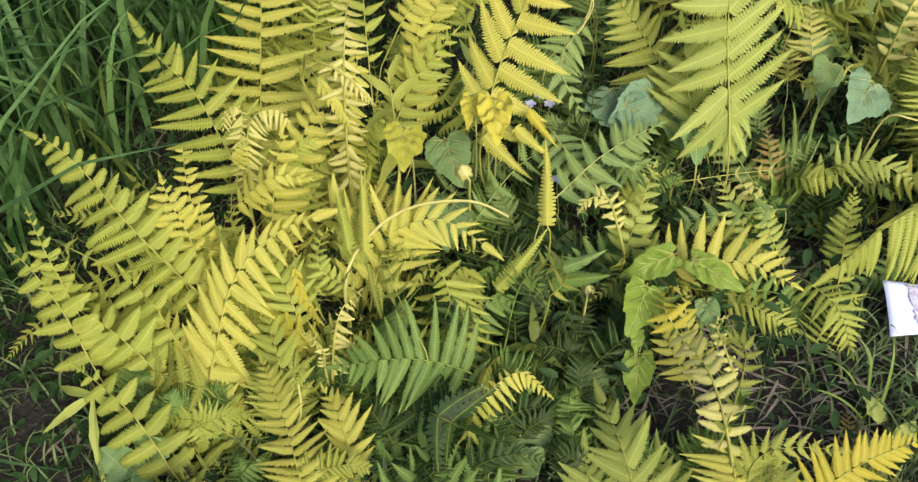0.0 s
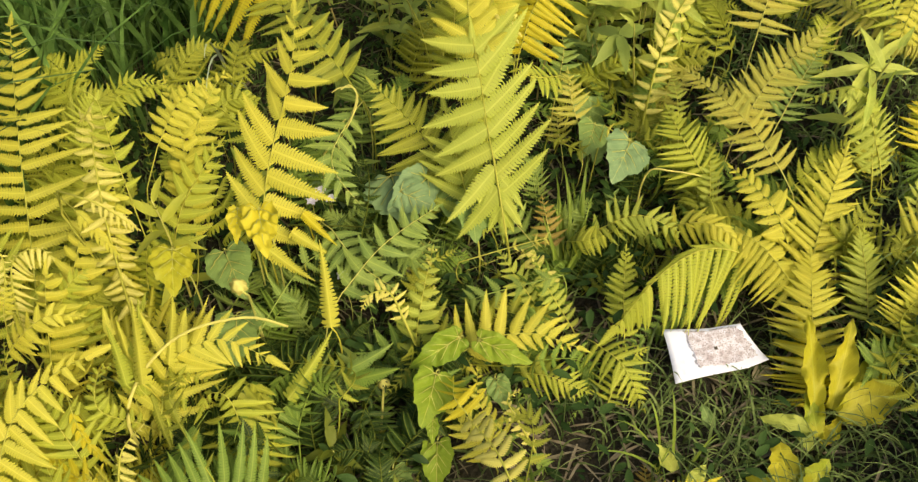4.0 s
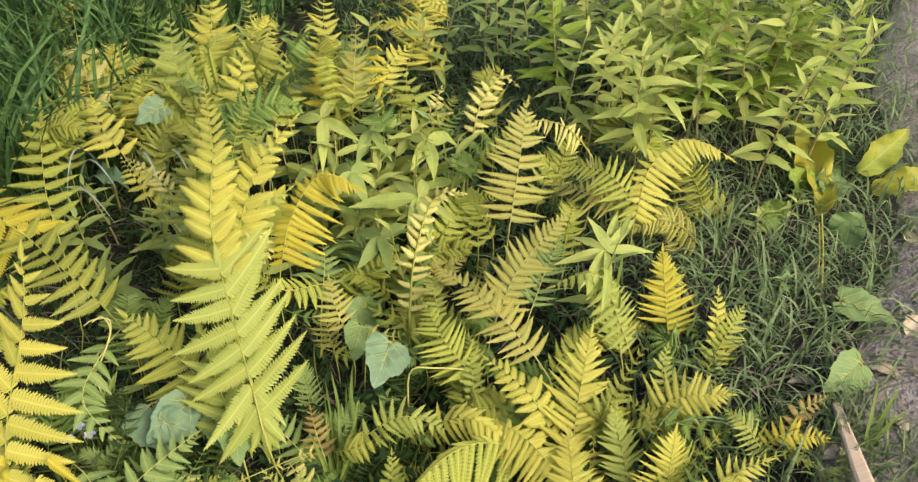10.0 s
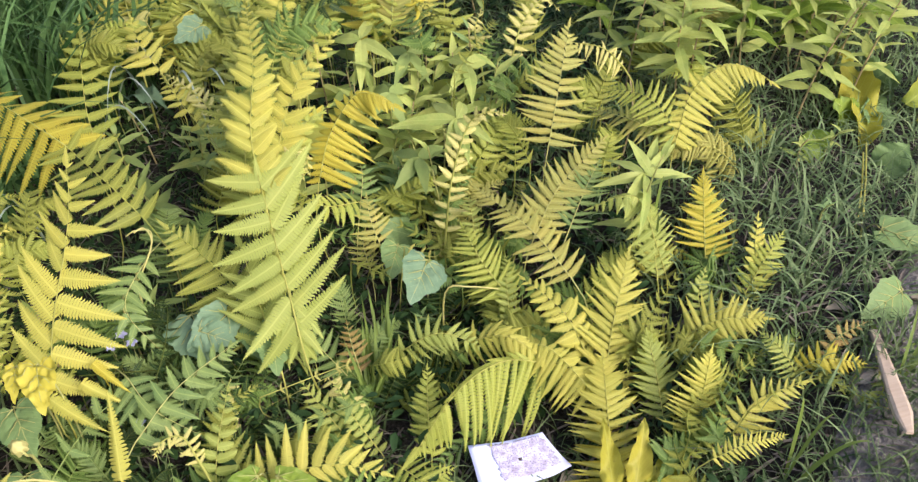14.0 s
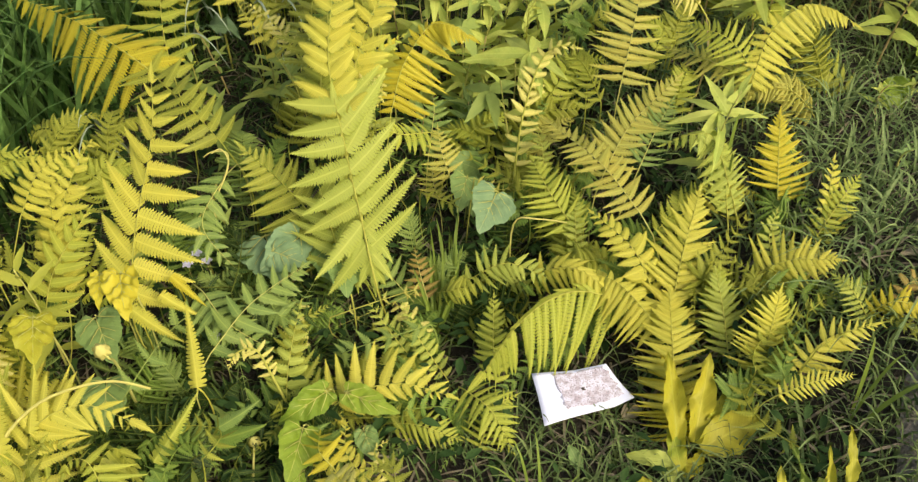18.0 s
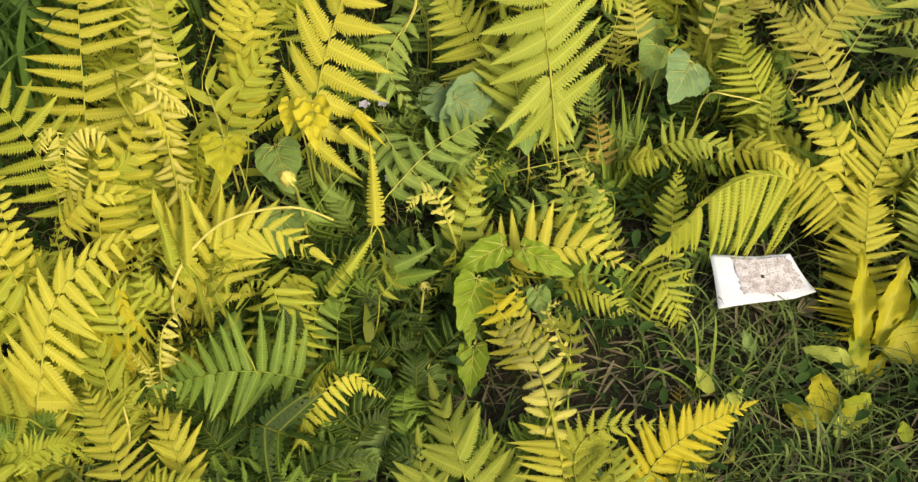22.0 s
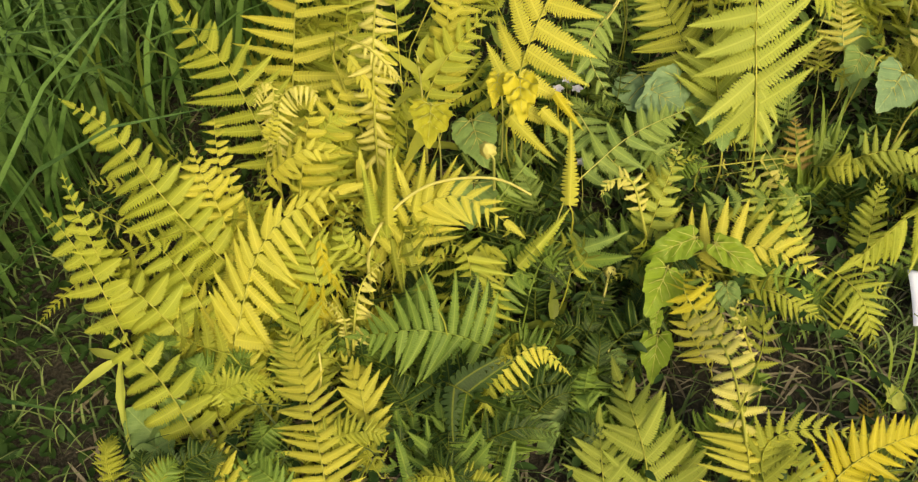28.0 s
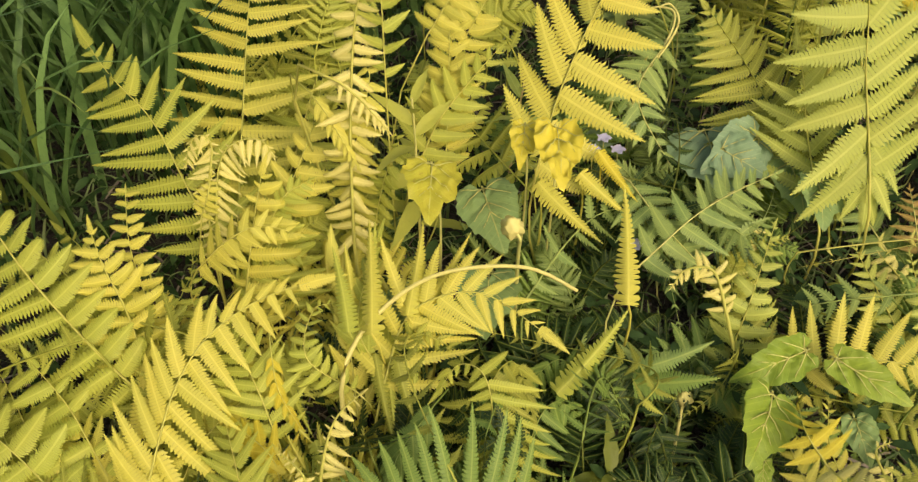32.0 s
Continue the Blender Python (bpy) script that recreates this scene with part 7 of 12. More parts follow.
def heart_leaf(notch, tip, mat, label, crumple=0.05, wide=1.0):
    """A heart-shaped leaf from its notch to its point, on a thin stalk out of the ground."""
    thing = new("leafy_weed")
    a, b = Vector(notch), Vector(tip)
    thing.location = (a.x, a.y + 0.05, rise(a.x, a.y + 0.05))
    tagged(thing, label + " on a thin stalk", "weed")
    o = Vector(thing.location)
    rnd = random.Random(int(abs(a.x * 713 + a.y * 331) * 100))
    line = [bezier(Vector((0, 0, -0.01)), (a - o) * 0.55 + Vector((0.008, 0.01, 0.01)), a - o, s / 6) for s in range(7)]
    child("stem", mesh_from("stem", *tube(line, 0.0022, 0.0015, 5), STALK), thing)
    shift = Vector((rnd.uniform(0, 50), rnd.uniform(0, 50), 3))

    rough = rnd.uniform(0.3, 1.0)

    def reach(t, k):
        back = math.pi - abs(t)
        return 0.5 + 0.10 * math.cos(t) + 0.22 * math.exp(-(t / 0.3) ** 2) - 0.36 * math.exp(-(back / 0.42) ** 2) + 0.012 * (abs((k * 0.5) % 1 - 0.5) * 4 - 1) + 0.045 * rough * math.sin(9 * t + 1)

    def blade(x, y, u):
        return 0.16 * abs(y) - 0.22 * (x - 0.3) ** 2 + crumple * (0.6 * noise.noise(Vector((x * 3.2, y * 3.2, 0)) + shift) + 0.4 * noise.noise(Vector((x * 11, y * 11, 1)) + shift) + 0.55 * abs(math.sin(12 * (x - 0.75 * abs(y)))) * u)

    verts, faces = [(0.24, 0.0, blade(0.24, 0, 0))], []
    rings, around = 11, 56
    for i in range(1, rings + 1):
        for k in range(around):
            t = -math.pi + 2 * math.pi * (k + 0.5) / around
            r = reach(t, k) * i / rings
            x, y = 0.24 + r * math.cos(t), r * math.sin(t) * wide
            verts.append((x, y, blade(x, y, min(i / 4, 1))))
    for k in range(around):
        faces.append((0, 1 + k, 1 + (k + 1) % around))
        for i in range(rings - 1):
            p, q = 1 + i * around + k, 1 + i * around + (k + 1) % around
            faces.append((p, p + around, q + around, q))
    ribs, skin = [], []
    for x0, x1, y1 in ((0.02, 0.86, 0), (0.04, 0.34, 0.42), (0.04, 0.34, -0.42), (0.05, 0.02, 0.36), (0.05, 0.02, -0.36), (0.3, 0.58, 0.3), (0.3, 0.58, -0.3), (0.48, 0.7, 0.19), (0.48, 0.7, -0.19)):
        way = []
        for s in range(6):
            x, y = x0 + (x1 - x0) * s / 5, y1 * wide * (s / 5) ** 0.9
            way.append(Vector((x, y, blade(x, y, 1) + 0.004)))
        v, f = tube(way, 0.011, 0.004, 4)
        skin += [tuple(c + len(ribs) for c in q) for q in f]
        ribs += v
    m = aim(a - o, b - a, (rnd.uniform(-.25, .25), rnd.uniform(-.8, -.5), 0.8), (b - a).length / 0.96)
    body = child("leaf", mesh_from("leaf", verts, faces, mat), thing, m)
    child("vein", mesh_from("vein", ribs, skin, STALK), body)


def rosette(middle, tips, half, mat, label):
    """A stem with a star of long leaves at its top, each ending at one of the tips."""
    c = Vector(middle)
    thing = new("leafy_weed")
    thing.location = (c.x, c.y + 0.04, rise(c.x, c.y + 0.04))
    tagged(thing, label, "weed")
    o = Vector(thing.location)
    line = [bezier(Vector((0, 0, -0.01)), (c - o) * 0.5 + Vector((0.008, 0.012, 0)), c - o, s / 6) for s in range(7)]
    child("stem", mesh_from("stem", *tube(line, 0.0032, 0.002, 5), STALK), thing)
    for t in tips:
        broad_leaf(thing, middle, t, half, mat, "lance")


heart_leaf((0.785, 1.547, 0.200), (0.749, 1.477, 0.185), BROAD, "green heart-shaped leaf", 0.05, 0.8800000000000001)
heart_leaf((-0.032, 1.329, 0.190), (-0.003, 1.226, 0.175), BROAD, "dark green heart-shaped leaf", 0.06, 0.8)
heart_leaf((-0.018, 1.201, 0.140), (-0.024, 1.107, 0.125), BROAD, "dark green heart-shaped leaf", 0.06, 0.8800000000000001)
heart_leaf((0.234, 0.867, 0.050), (0.249, 0.816, 0.035), BROAD, "dark green rounded leaf", 0.05, 0.96)
heart_leaf((0.466, 1.349, 0.200), (0.463, 1.271, 0.185), BROAD, "green broad leaf", 0.05, 0.8800000000000001)
heart_leaf((0.326, 1.392, 0.220), (0.386, 1.354, 0.205), BLUISH, "blue-green broad leaf", 0.08, 0.96)
heart_leaf((0.394, 1.424, 0.220), (0.311, 1.366, 0.205), BLUISH, "blue-green broad leaf", 0.08, 0.8)
heart_leaf((1.787, 1.196, 0.260), (1.865, 1.112, 0.250), BROAD, "green leaf on the bank", 0.03, 0.6400000000000001)
heart_leaf((1.707, 1.013, 0.260), (1.611, 0.987, 0.250), BROAD, "green leaf on the bank", 0.03, 0.8)
heart_leaf((0.318, 1.468, 0.200), (0.333, 1.351, 0.185), BLUISH, "blue-green broad leaf", 0.08, 1.04)
heart_leaf((0.445, 1.415, 0.180), (0.452, 1.318, 0.165), BROAD, "green broad leaf", 0.08, 0.8800000000000001)
heart_leaf((0.470, 2.465, 0.350), (0.393, 2.424, 0.340), BLUISH, "blue-green broad leaf", 0.1, 0.8800000000000001)
heart_leaf((-0.098, 1.222, 0.320), (-0.096, 1.137, 0.305), DOCK, "yellow-green crinkled heart-shaped leaf", 0.12, 0.8400000000000001)
heart_leaf((0.064, 1.253, 0.360), (0.069, 1.161, 0.345), GOLD, "golden crumpled leaf", 0.19, 0.6400000000000001)
heart_leaf((0.025, 1.270, 0.350), (0.019, 1.209, 0.335), GOLD, "golden crumpled leaf", 0.12, 0.5599999999999999)
heart_leaf((0.393, 1.050, 0.160), (0.304, 1.014, 0.145), FRESH, "fresh green pointed leaf", 0.09, 0.5599999999999999)
heart_leaf((0.336, 0.988, 0.150), (0.301, 0.901, 0.135), FRESH, "fresh green heart-shaped leaf", 0.07, 0.8)
heart_leaf((0.316, 0.910, 0.120), (0.309, 0.875, 0.105), FRESH, "fresh green small leaf", 0.06, 0.5599999999999999)
heart_leaf((0.319, 0.885, 0.090), (0.303, 0.803, 0.075), FRESH, "fresh green heart-shaped leaf", 0.07, 0.6400000000000001)
heart_leaf((0.420, 1.038, 0.160), (0.499, 0.983, 0.145), FRESH, "pale green pointed leaf", 0.07, 0.496)
heart_leaf((0.441, 0.976, 0.120), (0.449, 0.921, 0.105), BROAD, "green heart-shaped leaf", 0.1, 0.7200000000000001)
heart_leaf((0.818, 1.414, 0.255), (0.762, 1.329, 0.240), BLUISH, "blue-green heart-shaped leaf", 0.08, 0.9199999999999999)
rosette((1.318, 1.419, 0.360), [(1.429, 1.557, 0.370), (1.268, 1.516, 0.370), (1.425, 1.386, 0.370), (1.200, 1.410, 0.370), (1.252, 1.250, 0.370), (1.220, 1.322, 0.370), (1.454, 1.510, 0.370)], 0.0129, LANCE, "light green weed with a star of lance-shaped leaves")
rosette((0.985, 1.730, 0.380), [(0.864, 1.771, 0.380), (1.073, 1.863, 0.380), (0.927, 1.614, 0.380), (1.041, 1.621, 0.380), (0.969, 1.575, 0.380), (0.946, 1.866, 0.380)], 0.0165, LANCE, "light green weed with a star of lance-shaped leaves")
rosette((0.851, 2.141, 0.400), [(0.821, 2.290, 0.400), (0.939, 2.339, 0.400), (0.915, 2.021, 0.400), (0.821, 1.979, 0.400), (0.771, 2.204, 0.400)], 0.0184, LANCE, "light green weed with a star of lance-shaped leaves")
rosette((0.967, 2.108, 0.360), [(0.901, 2.165, 0.360), (1.092, 2.146, 0.360), (0.995, 1.986, 0.360), (0.900, 1.976, 0.360)], 0.0171, SAGE, "grey-green weed with lance-shaped leaves")
rosette((0.878, 1.958, 0.340), [(0.832, 2.052, 0.330), (0.971, 2.017, 0.330), (0.895, 1.855, 0.330), (0.814, 1.885, 0.330)], 0.0192, SAGE, "grey-green weed with lance-shaped leaves")
rosette((1.094, 1.997, 0.360), [(1.059, 2.090, 0.360), (1.186, 2.027, 0.360), (1.086, 1.878, 0.360), (1.035, 1.911, 0.360)], 0.0213, LANCE, "light green weed with broad lance-shaped leaves")
rosette((0.892, 1.748, 0.280), [(0.841, 1.833, 0.270), (0.979, 1.796, 0.270), (0.889, 1.642, 0.270), (0.828, 1.676, 0.270)], 0.0183, SAGE, "grey-green weed with lance-shaped leaves")
rosette((0.541, 2.845, 0.340), [(0.462, 2.966, 0.340), (0.627, 2.954, 0.340), (0.484, 2.633, 0.340), (0.573, 2.661, 0.340), (0.461, 2.744, 0.340)], 0.0257, LANCE, "light green weed with lance-shaped leaves")
rosette((-0.618, 0.790, 0.100), [(-0.729, 0.819, 0.080), (-0.711, 0.725, 0.080), (-0.585, 0.625, 0.080), (-0.591, 0.823, 0.080), (-0.558, 0.763, 0.080)], 0.0092, MINT, "pale green weed with drooping lance-shaped leaves")
rosette((-0.529, 0.644, 0.050), [(-0.581, 0.606, 0.040), (-0.505, 0.672, 0.040), (-0.503, 0.607, 0.040), (-0.577, 0.693, 0.040)], 0.0235, BROAD, "green broad-leaved weed on the soil")
rosette((-0.433, 0.614, 0.050), [(-0.475, 0.597, 0.040), (-0.393, 0.641, 0.040), (-0.408, 0.578, 0.040), (-0.465, 0.673, 0.040)], 0.0212, BROAD, "green broad-leaved weed on the soil")
rosette((0.664, 1.260, 0.050), [(0.778, 1.510, 0.140), (0.726, 1.456, 0.140), (0.679, 1.342, 0.140), (0.728, 1.338, 0.140), (0.644, 1.293, 0.140), (0.689, 1.256, 0.140)], 0.0061, BLADE, "tuft of broad green grass blades")
rosette((0.636, 1.239, 0.030), [(0.647, 1.347, 0.200), (0.694, 1.313, 0.200), (0.686, 1.405, 0.200), (0.691, 1.230, 0.200), (0.615, 1.258, 0.200), (0.727, 1.318, 0.200)], 0.0061, BLADE, "tuft of broad green grass blades")
rosette((1.615, 0.909, 0.200), [(1.630, 1.017, 0.240), (1.698, 0.922, 0.240), (1.709, 1.007, 0.240), (1.704, 0.895, 0.240)], 0.0070, BLADE, "tuft of broad green grass blades by the stake")
grass_blade((-0.804, 1.405, 0.000), (-0.513, 1.177, 0.420), 0.0053)
grass_blade((-0.859, 1.451, 0.000), (-0.626, 1.176, 0.450), 0.0086)
grass_blade((-0.756, 1.422, 0.000), (-0.574, 1.203, 0.450), 0.0075)
grass_blade((-0.758, 1.415, 0.020), (-0.639, 1.266, 0.120), 0.0074)
grass_blade((-0.916, 1.498, 0.000), (-0.669, 1.168, 0.400), 0.0077)
grass_blade((-0.676, 1.357, 0.020), (-0.574, 1.237, 0.150), 0.0062)
grass_blade((-0.700, 1.347, 0.000), (-0.706, 1.219, 0.300), 0.0072)
grass_blade((-0.815, 1.468, 0.000), (-0.712, 1.253, 0.250), 0.0076)
single_pinna((0.161, 1.084, 0.200), (0.167, 1.224, 0.290), 0.0184, LEMON, "upright yellow toothed fern leaflet")
single_pinna((0.069, 0.986, 0.140), (0.174, 1.071, 0.200), 0.0173, LIME, "leaning yellow-green toothed fern leaflet")
single_pinna((0.108, 1.291, 0.250), (0.176, 1.248, 0.200), 0.0147, LEMON, "yellow toothed fern leaflet hanging down")
single_pinna((0.134, 1.315, 0.270), (0.187, 1.262, 0.220), 0.0121, GOLD, "golden toothed fern leaflet hanging down")
single_pinna((0.048, 1.281, 0.240), (0.131, 1.198, 0.190), 0.0174, LEMON, "yellow toothed fern leaflet hanging down")
single_pinna((-0.178, 1.078, 0.200), (-0.164, 1.167, 0.270), 0.0129, LIME, "upright yellow-green toothed fern leaflet")
single_pinna((-0.192, 1.065, 0.190), (-0.204, 1.131, 0.260), 0.0113, LEMON, "upright yellow toothed fern leaflet")
single_pinna((-0.111, 1.058, 0.200), (-0.103, 1.148, 0.280), 0.0120, LEMON, "upright yellow toothed fern leaflet")
single_pinna((-0.132, 1.002, 0.180), (-0.115, 0.943, 0.130), 0.0125, OLIVE, "yellow-green toothed fern leaflet hanging down")
single_pinna((-0.162, 1.019, 0.170), (-0.137, 0.909, 0.110), 0.0119, OLIVE, "yellow-green toothed fern leaflet hanging down")
d = broad_plant(1.01, 0.80, "broad-leaved dock plant with large yellow leaves", "dock")
broad_leaf(d, (1.048, 0.816, 0.060), (1.177, 0.827, 0.100), 0.0390, DOCKY)
broad_leaf(d, (1.006, 0.825, 0.060), (1.037, 0.967, 0.170), 0.0206, DOCK)
broad_leaf(d, (1.040, 0.831, 0.060), (1.112, 0.941, 0.170), 0.0229, DOCKY)
broad_leaf(d, (1.068, 0.851, 0.070), (1.231, 0.899, 0.140), 0.0241, DOCK)
broad_leaf(d, (0.994, 0.806, 0.050), (0.912, 0.831, 0.070), 0.0162, LANCE)
broad_leaf(d, (1.000, 0.788, 0.040), (1.001, 0.858, 0.100), 0.0172, DOCK)
broad_leaf(d, (0.981, 0.773, 0.030), (0.974, 0.832, 0.060), 0.0129, LANCE)
broad_leaf(d, (1.004, 0.781, 0.030), (1.064, 0.812, 0.060), 0.0151, DOCK)
d = broad_plant(0.91, 0.70, "low dock plant with rounded yellow-green leaves", "dock")
broad_leaf(d, (0.909, 0.703, 0.030), (0.926, 0.782, 0.070), 0.0332, DOCKY)
broad_leaf(d, (0.935, 0.697, 0.030), (0.995, 0.732, 0.060), 0.0269, DOCK)
broad_leaf(d, (0.890, 0.696, 0.030), (0.845, 0.741, 0.050), 0.0186, DOCK)
broad_leaf(d, (0.915, 0.678, 0.030), (0.961, 0.703, 0.050), 0.0205, LANCE)
d = broad_plant(1.13, 0.64, "single upright dock leaf of yellow-green", "dock")
broad_leaf(d, (1.100, 0.620, 0.090), (1.116, 0.673, 0.170), 0.0128, DOCKY)
d = broad_plant(1.25, 0.65, "small dock plant with upright leaves on the bank", "dock")
broad_leaf(d, (1.183, 0.623, 0.120), (1.200, 0.677, 0.200), 0.0079, DOCK)
broad_leaf(d, (1.222, 0.631, 0.130), (1.245, 0.671, 0.220), 0.0108, DOCKY)
broad_leaf(d, (1.188, 0.622, 0.120), (1.179, 0.651, 0.150), 0.0177, LANCE)
broad_leaf(d, (1.145, 0.626, 0.110), (1.162, 0.698, 0.190), 0.0059, BLADE)
d = broad_plant(0.80, 0.75, "low broad-leaved weeds in the short grass", "dock")
broad_leaf(d, (0.728, 0.779, 0.030), (0.706, 0.821, 0.060), 0.0169, LANCE)
broad_leaf(d, (0.824, 0.847, 0.030), (0.812, 0.875, 0.070), 0.0131, BROAD)
broad_leaf(d, (0.738, 0.741, 0.030), (0.775, 0.763, 0.060), 0.0145, LANCE)
broad_leaf(d, (1.020, 0.644, 0.050), (1.021, 0.672, 0.070), 0.0141, DOCK)
for k in range(18):
    r = random.Random(40 + k)
    weed(0.42 + 0.09 * (k % 9) + r.uniform(-.05, .05), 2.12 + 0.55 * (k // 9) + r.uniform(-.2, .3), r.uniform(0.3, 0.42), 11, r.uniform(0.1, 0.13), (LANCE, SAGE, LANCE, MINT)[k % 4], "light green weed with lance-shaped leaves behind the ferns")
single_leaf((1.99, 1.43, 0.22), (2.03, 1.42, 0.28), 0.050, BROAD, "heart", "green broad leaf")
single_leaf((2.03, 1.63, 0.22), (1.97, 1.62, 0.30), 0.047, FRESH, "heart", "green broad leaf")
single_leaf((1.86, 1.56, 0.22), (1.91, 1.55, 0.26), 0.033, FRESH, "heart", "light green rounded leaf")
single_leaf((1.85, 1.52, 0.22), (1.85, 1.56, 0.26), 0.030, FRESH, "heart", "light green rounded leaf")
single_leaf((0.43, 1.42, 0.07), (0.49, 1.43, 0.12), 0.031, FRESH, "heart", "green rounded leaf")
single_leaf((0.84, 1.66, 0.12), (0.78, 1.64, 0.18), 0.040, BROAD, "heart", "green heart-shaped leaf")
single_leaf((0.79, 1.57, 0.09), (0.83, 1.63, 0.14), 0.037, BROAD, "heart", "green heart-shaped leaf")
single_leaf((0.11, 0.71, 0.04), (0.16, 0.75, 0.08), 0.031, BROAD, "lance", "dark green leaf")
single_leaf((0.12, 1.56, 0.10), (0.23, 1.54, 0.16), 0.030, BLUISH, "lance", "blue-green leaf")
single_leaf((2.01, 1.52, 0.22), (2.18, 1.89, 0.32), 0.046, DOCK, "oblong", "yellowed dock leaf")
single_leaf((2.17, 1.60, 0.26), (2.32, 1.61, 0.36), 0.040, DOCK, "oblong", "yellowed dock leaf")
single_leaf((2.19, 1.56, 0.22), (2.32, 1.49, 0.32), 0.035, DOCK, "oblong", "yellowed dock leaf")
single_leaf((2.05, 1.56, 0.22), (2.16, 1.67, 0.28), 0.042, BROAD, "oblong", "green dock leaf")
single_leaf((2.21, 1.78, 0.22), (2.20, 1.70, 0.32), 0.059, BROAD, "heart", "green broad leaf")
single_leaf((0.63, 1.94, 0.22), (0.71, 2.00, 0.32), 0.038, GOLD, "lance", "golden lance-shaped leaf")
single_leaf((0.68, 1.90, 0.22), (0.69, 1.95, 0.32), 0.041, OLIVE, "lance", "olive lance-shaped leaf")
single_leaf((1.01, 1.93, 0.24), (0.88, 1.83, 0.34), 0.024, LANCE, "lance", "yellow-green lance-shaped leaf")
single_leaf((0.33, 2.89, 0.15), (0.49, 2.71, 0.22), 0.048, BLUISH, "heart", "blue-green broad leaf")
single_leaf((0.53, 2.81, 0.15), (0.44, 2.74, 0.22), 0.045, BLUISH, "heart", "blue-green broad leaf")
single_leaf((0.24, 2.50, 0.15), (0.30, 2.39, 0.22), 0.037, BLUISH, "heart", "pale blue-green leaf")
single_leaf((-0.54, 0.67, 0.04), (-0.59, 0.70, 0.08), 0.038, BROAD, "heart", "green broad leaf")
single_leaf((-0.53, 0.70, 0.04), (-0.48, 0.71, 0.08), 0.035, BROAD, "heart", "green broad leaf")
single_leaf((0.08, 0.73, 0.04), (0.09, 0.75, 0.08), 0.027, BROAD, "heart", "dark green leaf")
single_leaf((0.11, 0.69, 0.04), (0.14, 0.70, 0.08), 0.027, BROAD, "heart", "dark green leaf")
single_pinna((-0.16, 1.00, 0.23), (-0.17, 1.15, 0.29), 0.016, LEMON, "upright yellow toothed fern leaflet")
single_pinna((-0.19, 1.01, 0.22), (-0.21, 1.11, 0.28), 0.014, LIME, "upright yellow-green toothed fern leaflet")
single_pinna((-0.12, 1.04, 0.22), (-0.10, 1.15, 0.28), 0.013, LEMON, "upright yellow toothed fern leaflet")
single_pinna((-0.10, 1.06, 0.21), (-0.04, 1.14, 0.27), 0.011, LEMON, "leaning yellow toothed fern leaflet")
single_pinna((-0.11, 1.10, 0.19), (-0.12, 0.97, 0.14), 0.018, LIME, "yellow-green toothed fern leaflet hanging down")
single_pinna((-0.15, 1.07, 0.17), (-0.14, 0.94, 0.13), 0.016, LIME, "yellow-green toothed fern leaflet hanging down")
single_pinna((-0.33, 1.02, 0.15), (-0.24, 0.91, 0.11), 0.015, LEMON, "yellow toothed fern leaflet hanging down")
single_pinna((-0.35, 0.96, 0.12), (-0.26, 0.87, 0.08), 0.019, LEMON, "yellow toothed fern leaflet hanging down")
single_pinna((-0.30, 1.04, 0.15), (-0.24, 0.93, 0.11), 0.011, LIME, "yellow-green toothed fern leaflet hanging down")
single_pinna((0.17, 1.02, 0.12), (0.27, 0.99, 0.16), 0.023, GREEN, "green toothed fern leaflet")
single_pinna((0.18, 1.03, 0.14), (0.27, 1.03, 0.18), 0.015, SAGE, "green toothed fern leaflet")
single_pinna((0.28, 1.04, 0.10), (0.31, 0.98, 0.07), 0.026, GREEN, "green toothed fern leaflet")
single_pinna((-0.23, 0.92, 0.12), (-0.19, 0.84, 0.08), 0.014, LIME, "yellow-green toothed fern leaflet")
single_pinna((-0.22, 0.79, 0.08), (-0.16, 0.79, 0.05), 0.016, LEMON, "yellow toothed fern leaflet")
single_pinna((-0.21, 0.76, 0.07), (-0.18, 0.71, 0.04), 0.016, LIME, "yellow-green toothed fern leaflet")
weed(1.29, 1.38, 0.36, 9, 0.100, LANCE, "light green weed with lance-shaped leaves")
weed(0.96, 1.70, 0.36, 10, 0.090, LANCE, "light green weed with lance-shaped leaves")
weed(0.86, 2.07, 0.42, 11, 0.100, LANCE, "light green weed with lance-shaped leaves")
weed(1.72, 1.29, 0.10, 7, 0.040, BROAD, "green leafy weed among the ferns")
weed(0.86, 2.09, 0.35, 10, 0.090, SAGE, "grey-green leafy weed among the ferns")
weed(0.93, 2.01, 0.30, 14, 0.120, LANCE, "light green weed with lance-shaped leaves")
weed(1.05, 1.99, 0.34, 14, 0.110, LANCE, "light green weed with lance-shaped leaves")
weed(1.13, 1.95, 0.25, 12, 0.100, SAGE, "grey-green leafy weed among the ferns")
weed(0.83, 2.03, 0.22, 14, 0.100, SAGE, "grey-green leafy weed among the ferns")
weed(0.86, 1.89, 0.18, 12, 0.080, BROAD, "green leafy weed among the ferns")
weed(1.03, 2.24, 0.36, 14, 0.110, LANCE, "light green weed with lance-shaped leaves")
weed(1.12, 2.10, 0.34, 14, 0.110, LANCE, "light green weed with lance-shaped leaves")
weed(0.24, 1.61, 0.14, 10, 0.080, SAGE, "grey-green leafy weed among the ferns")
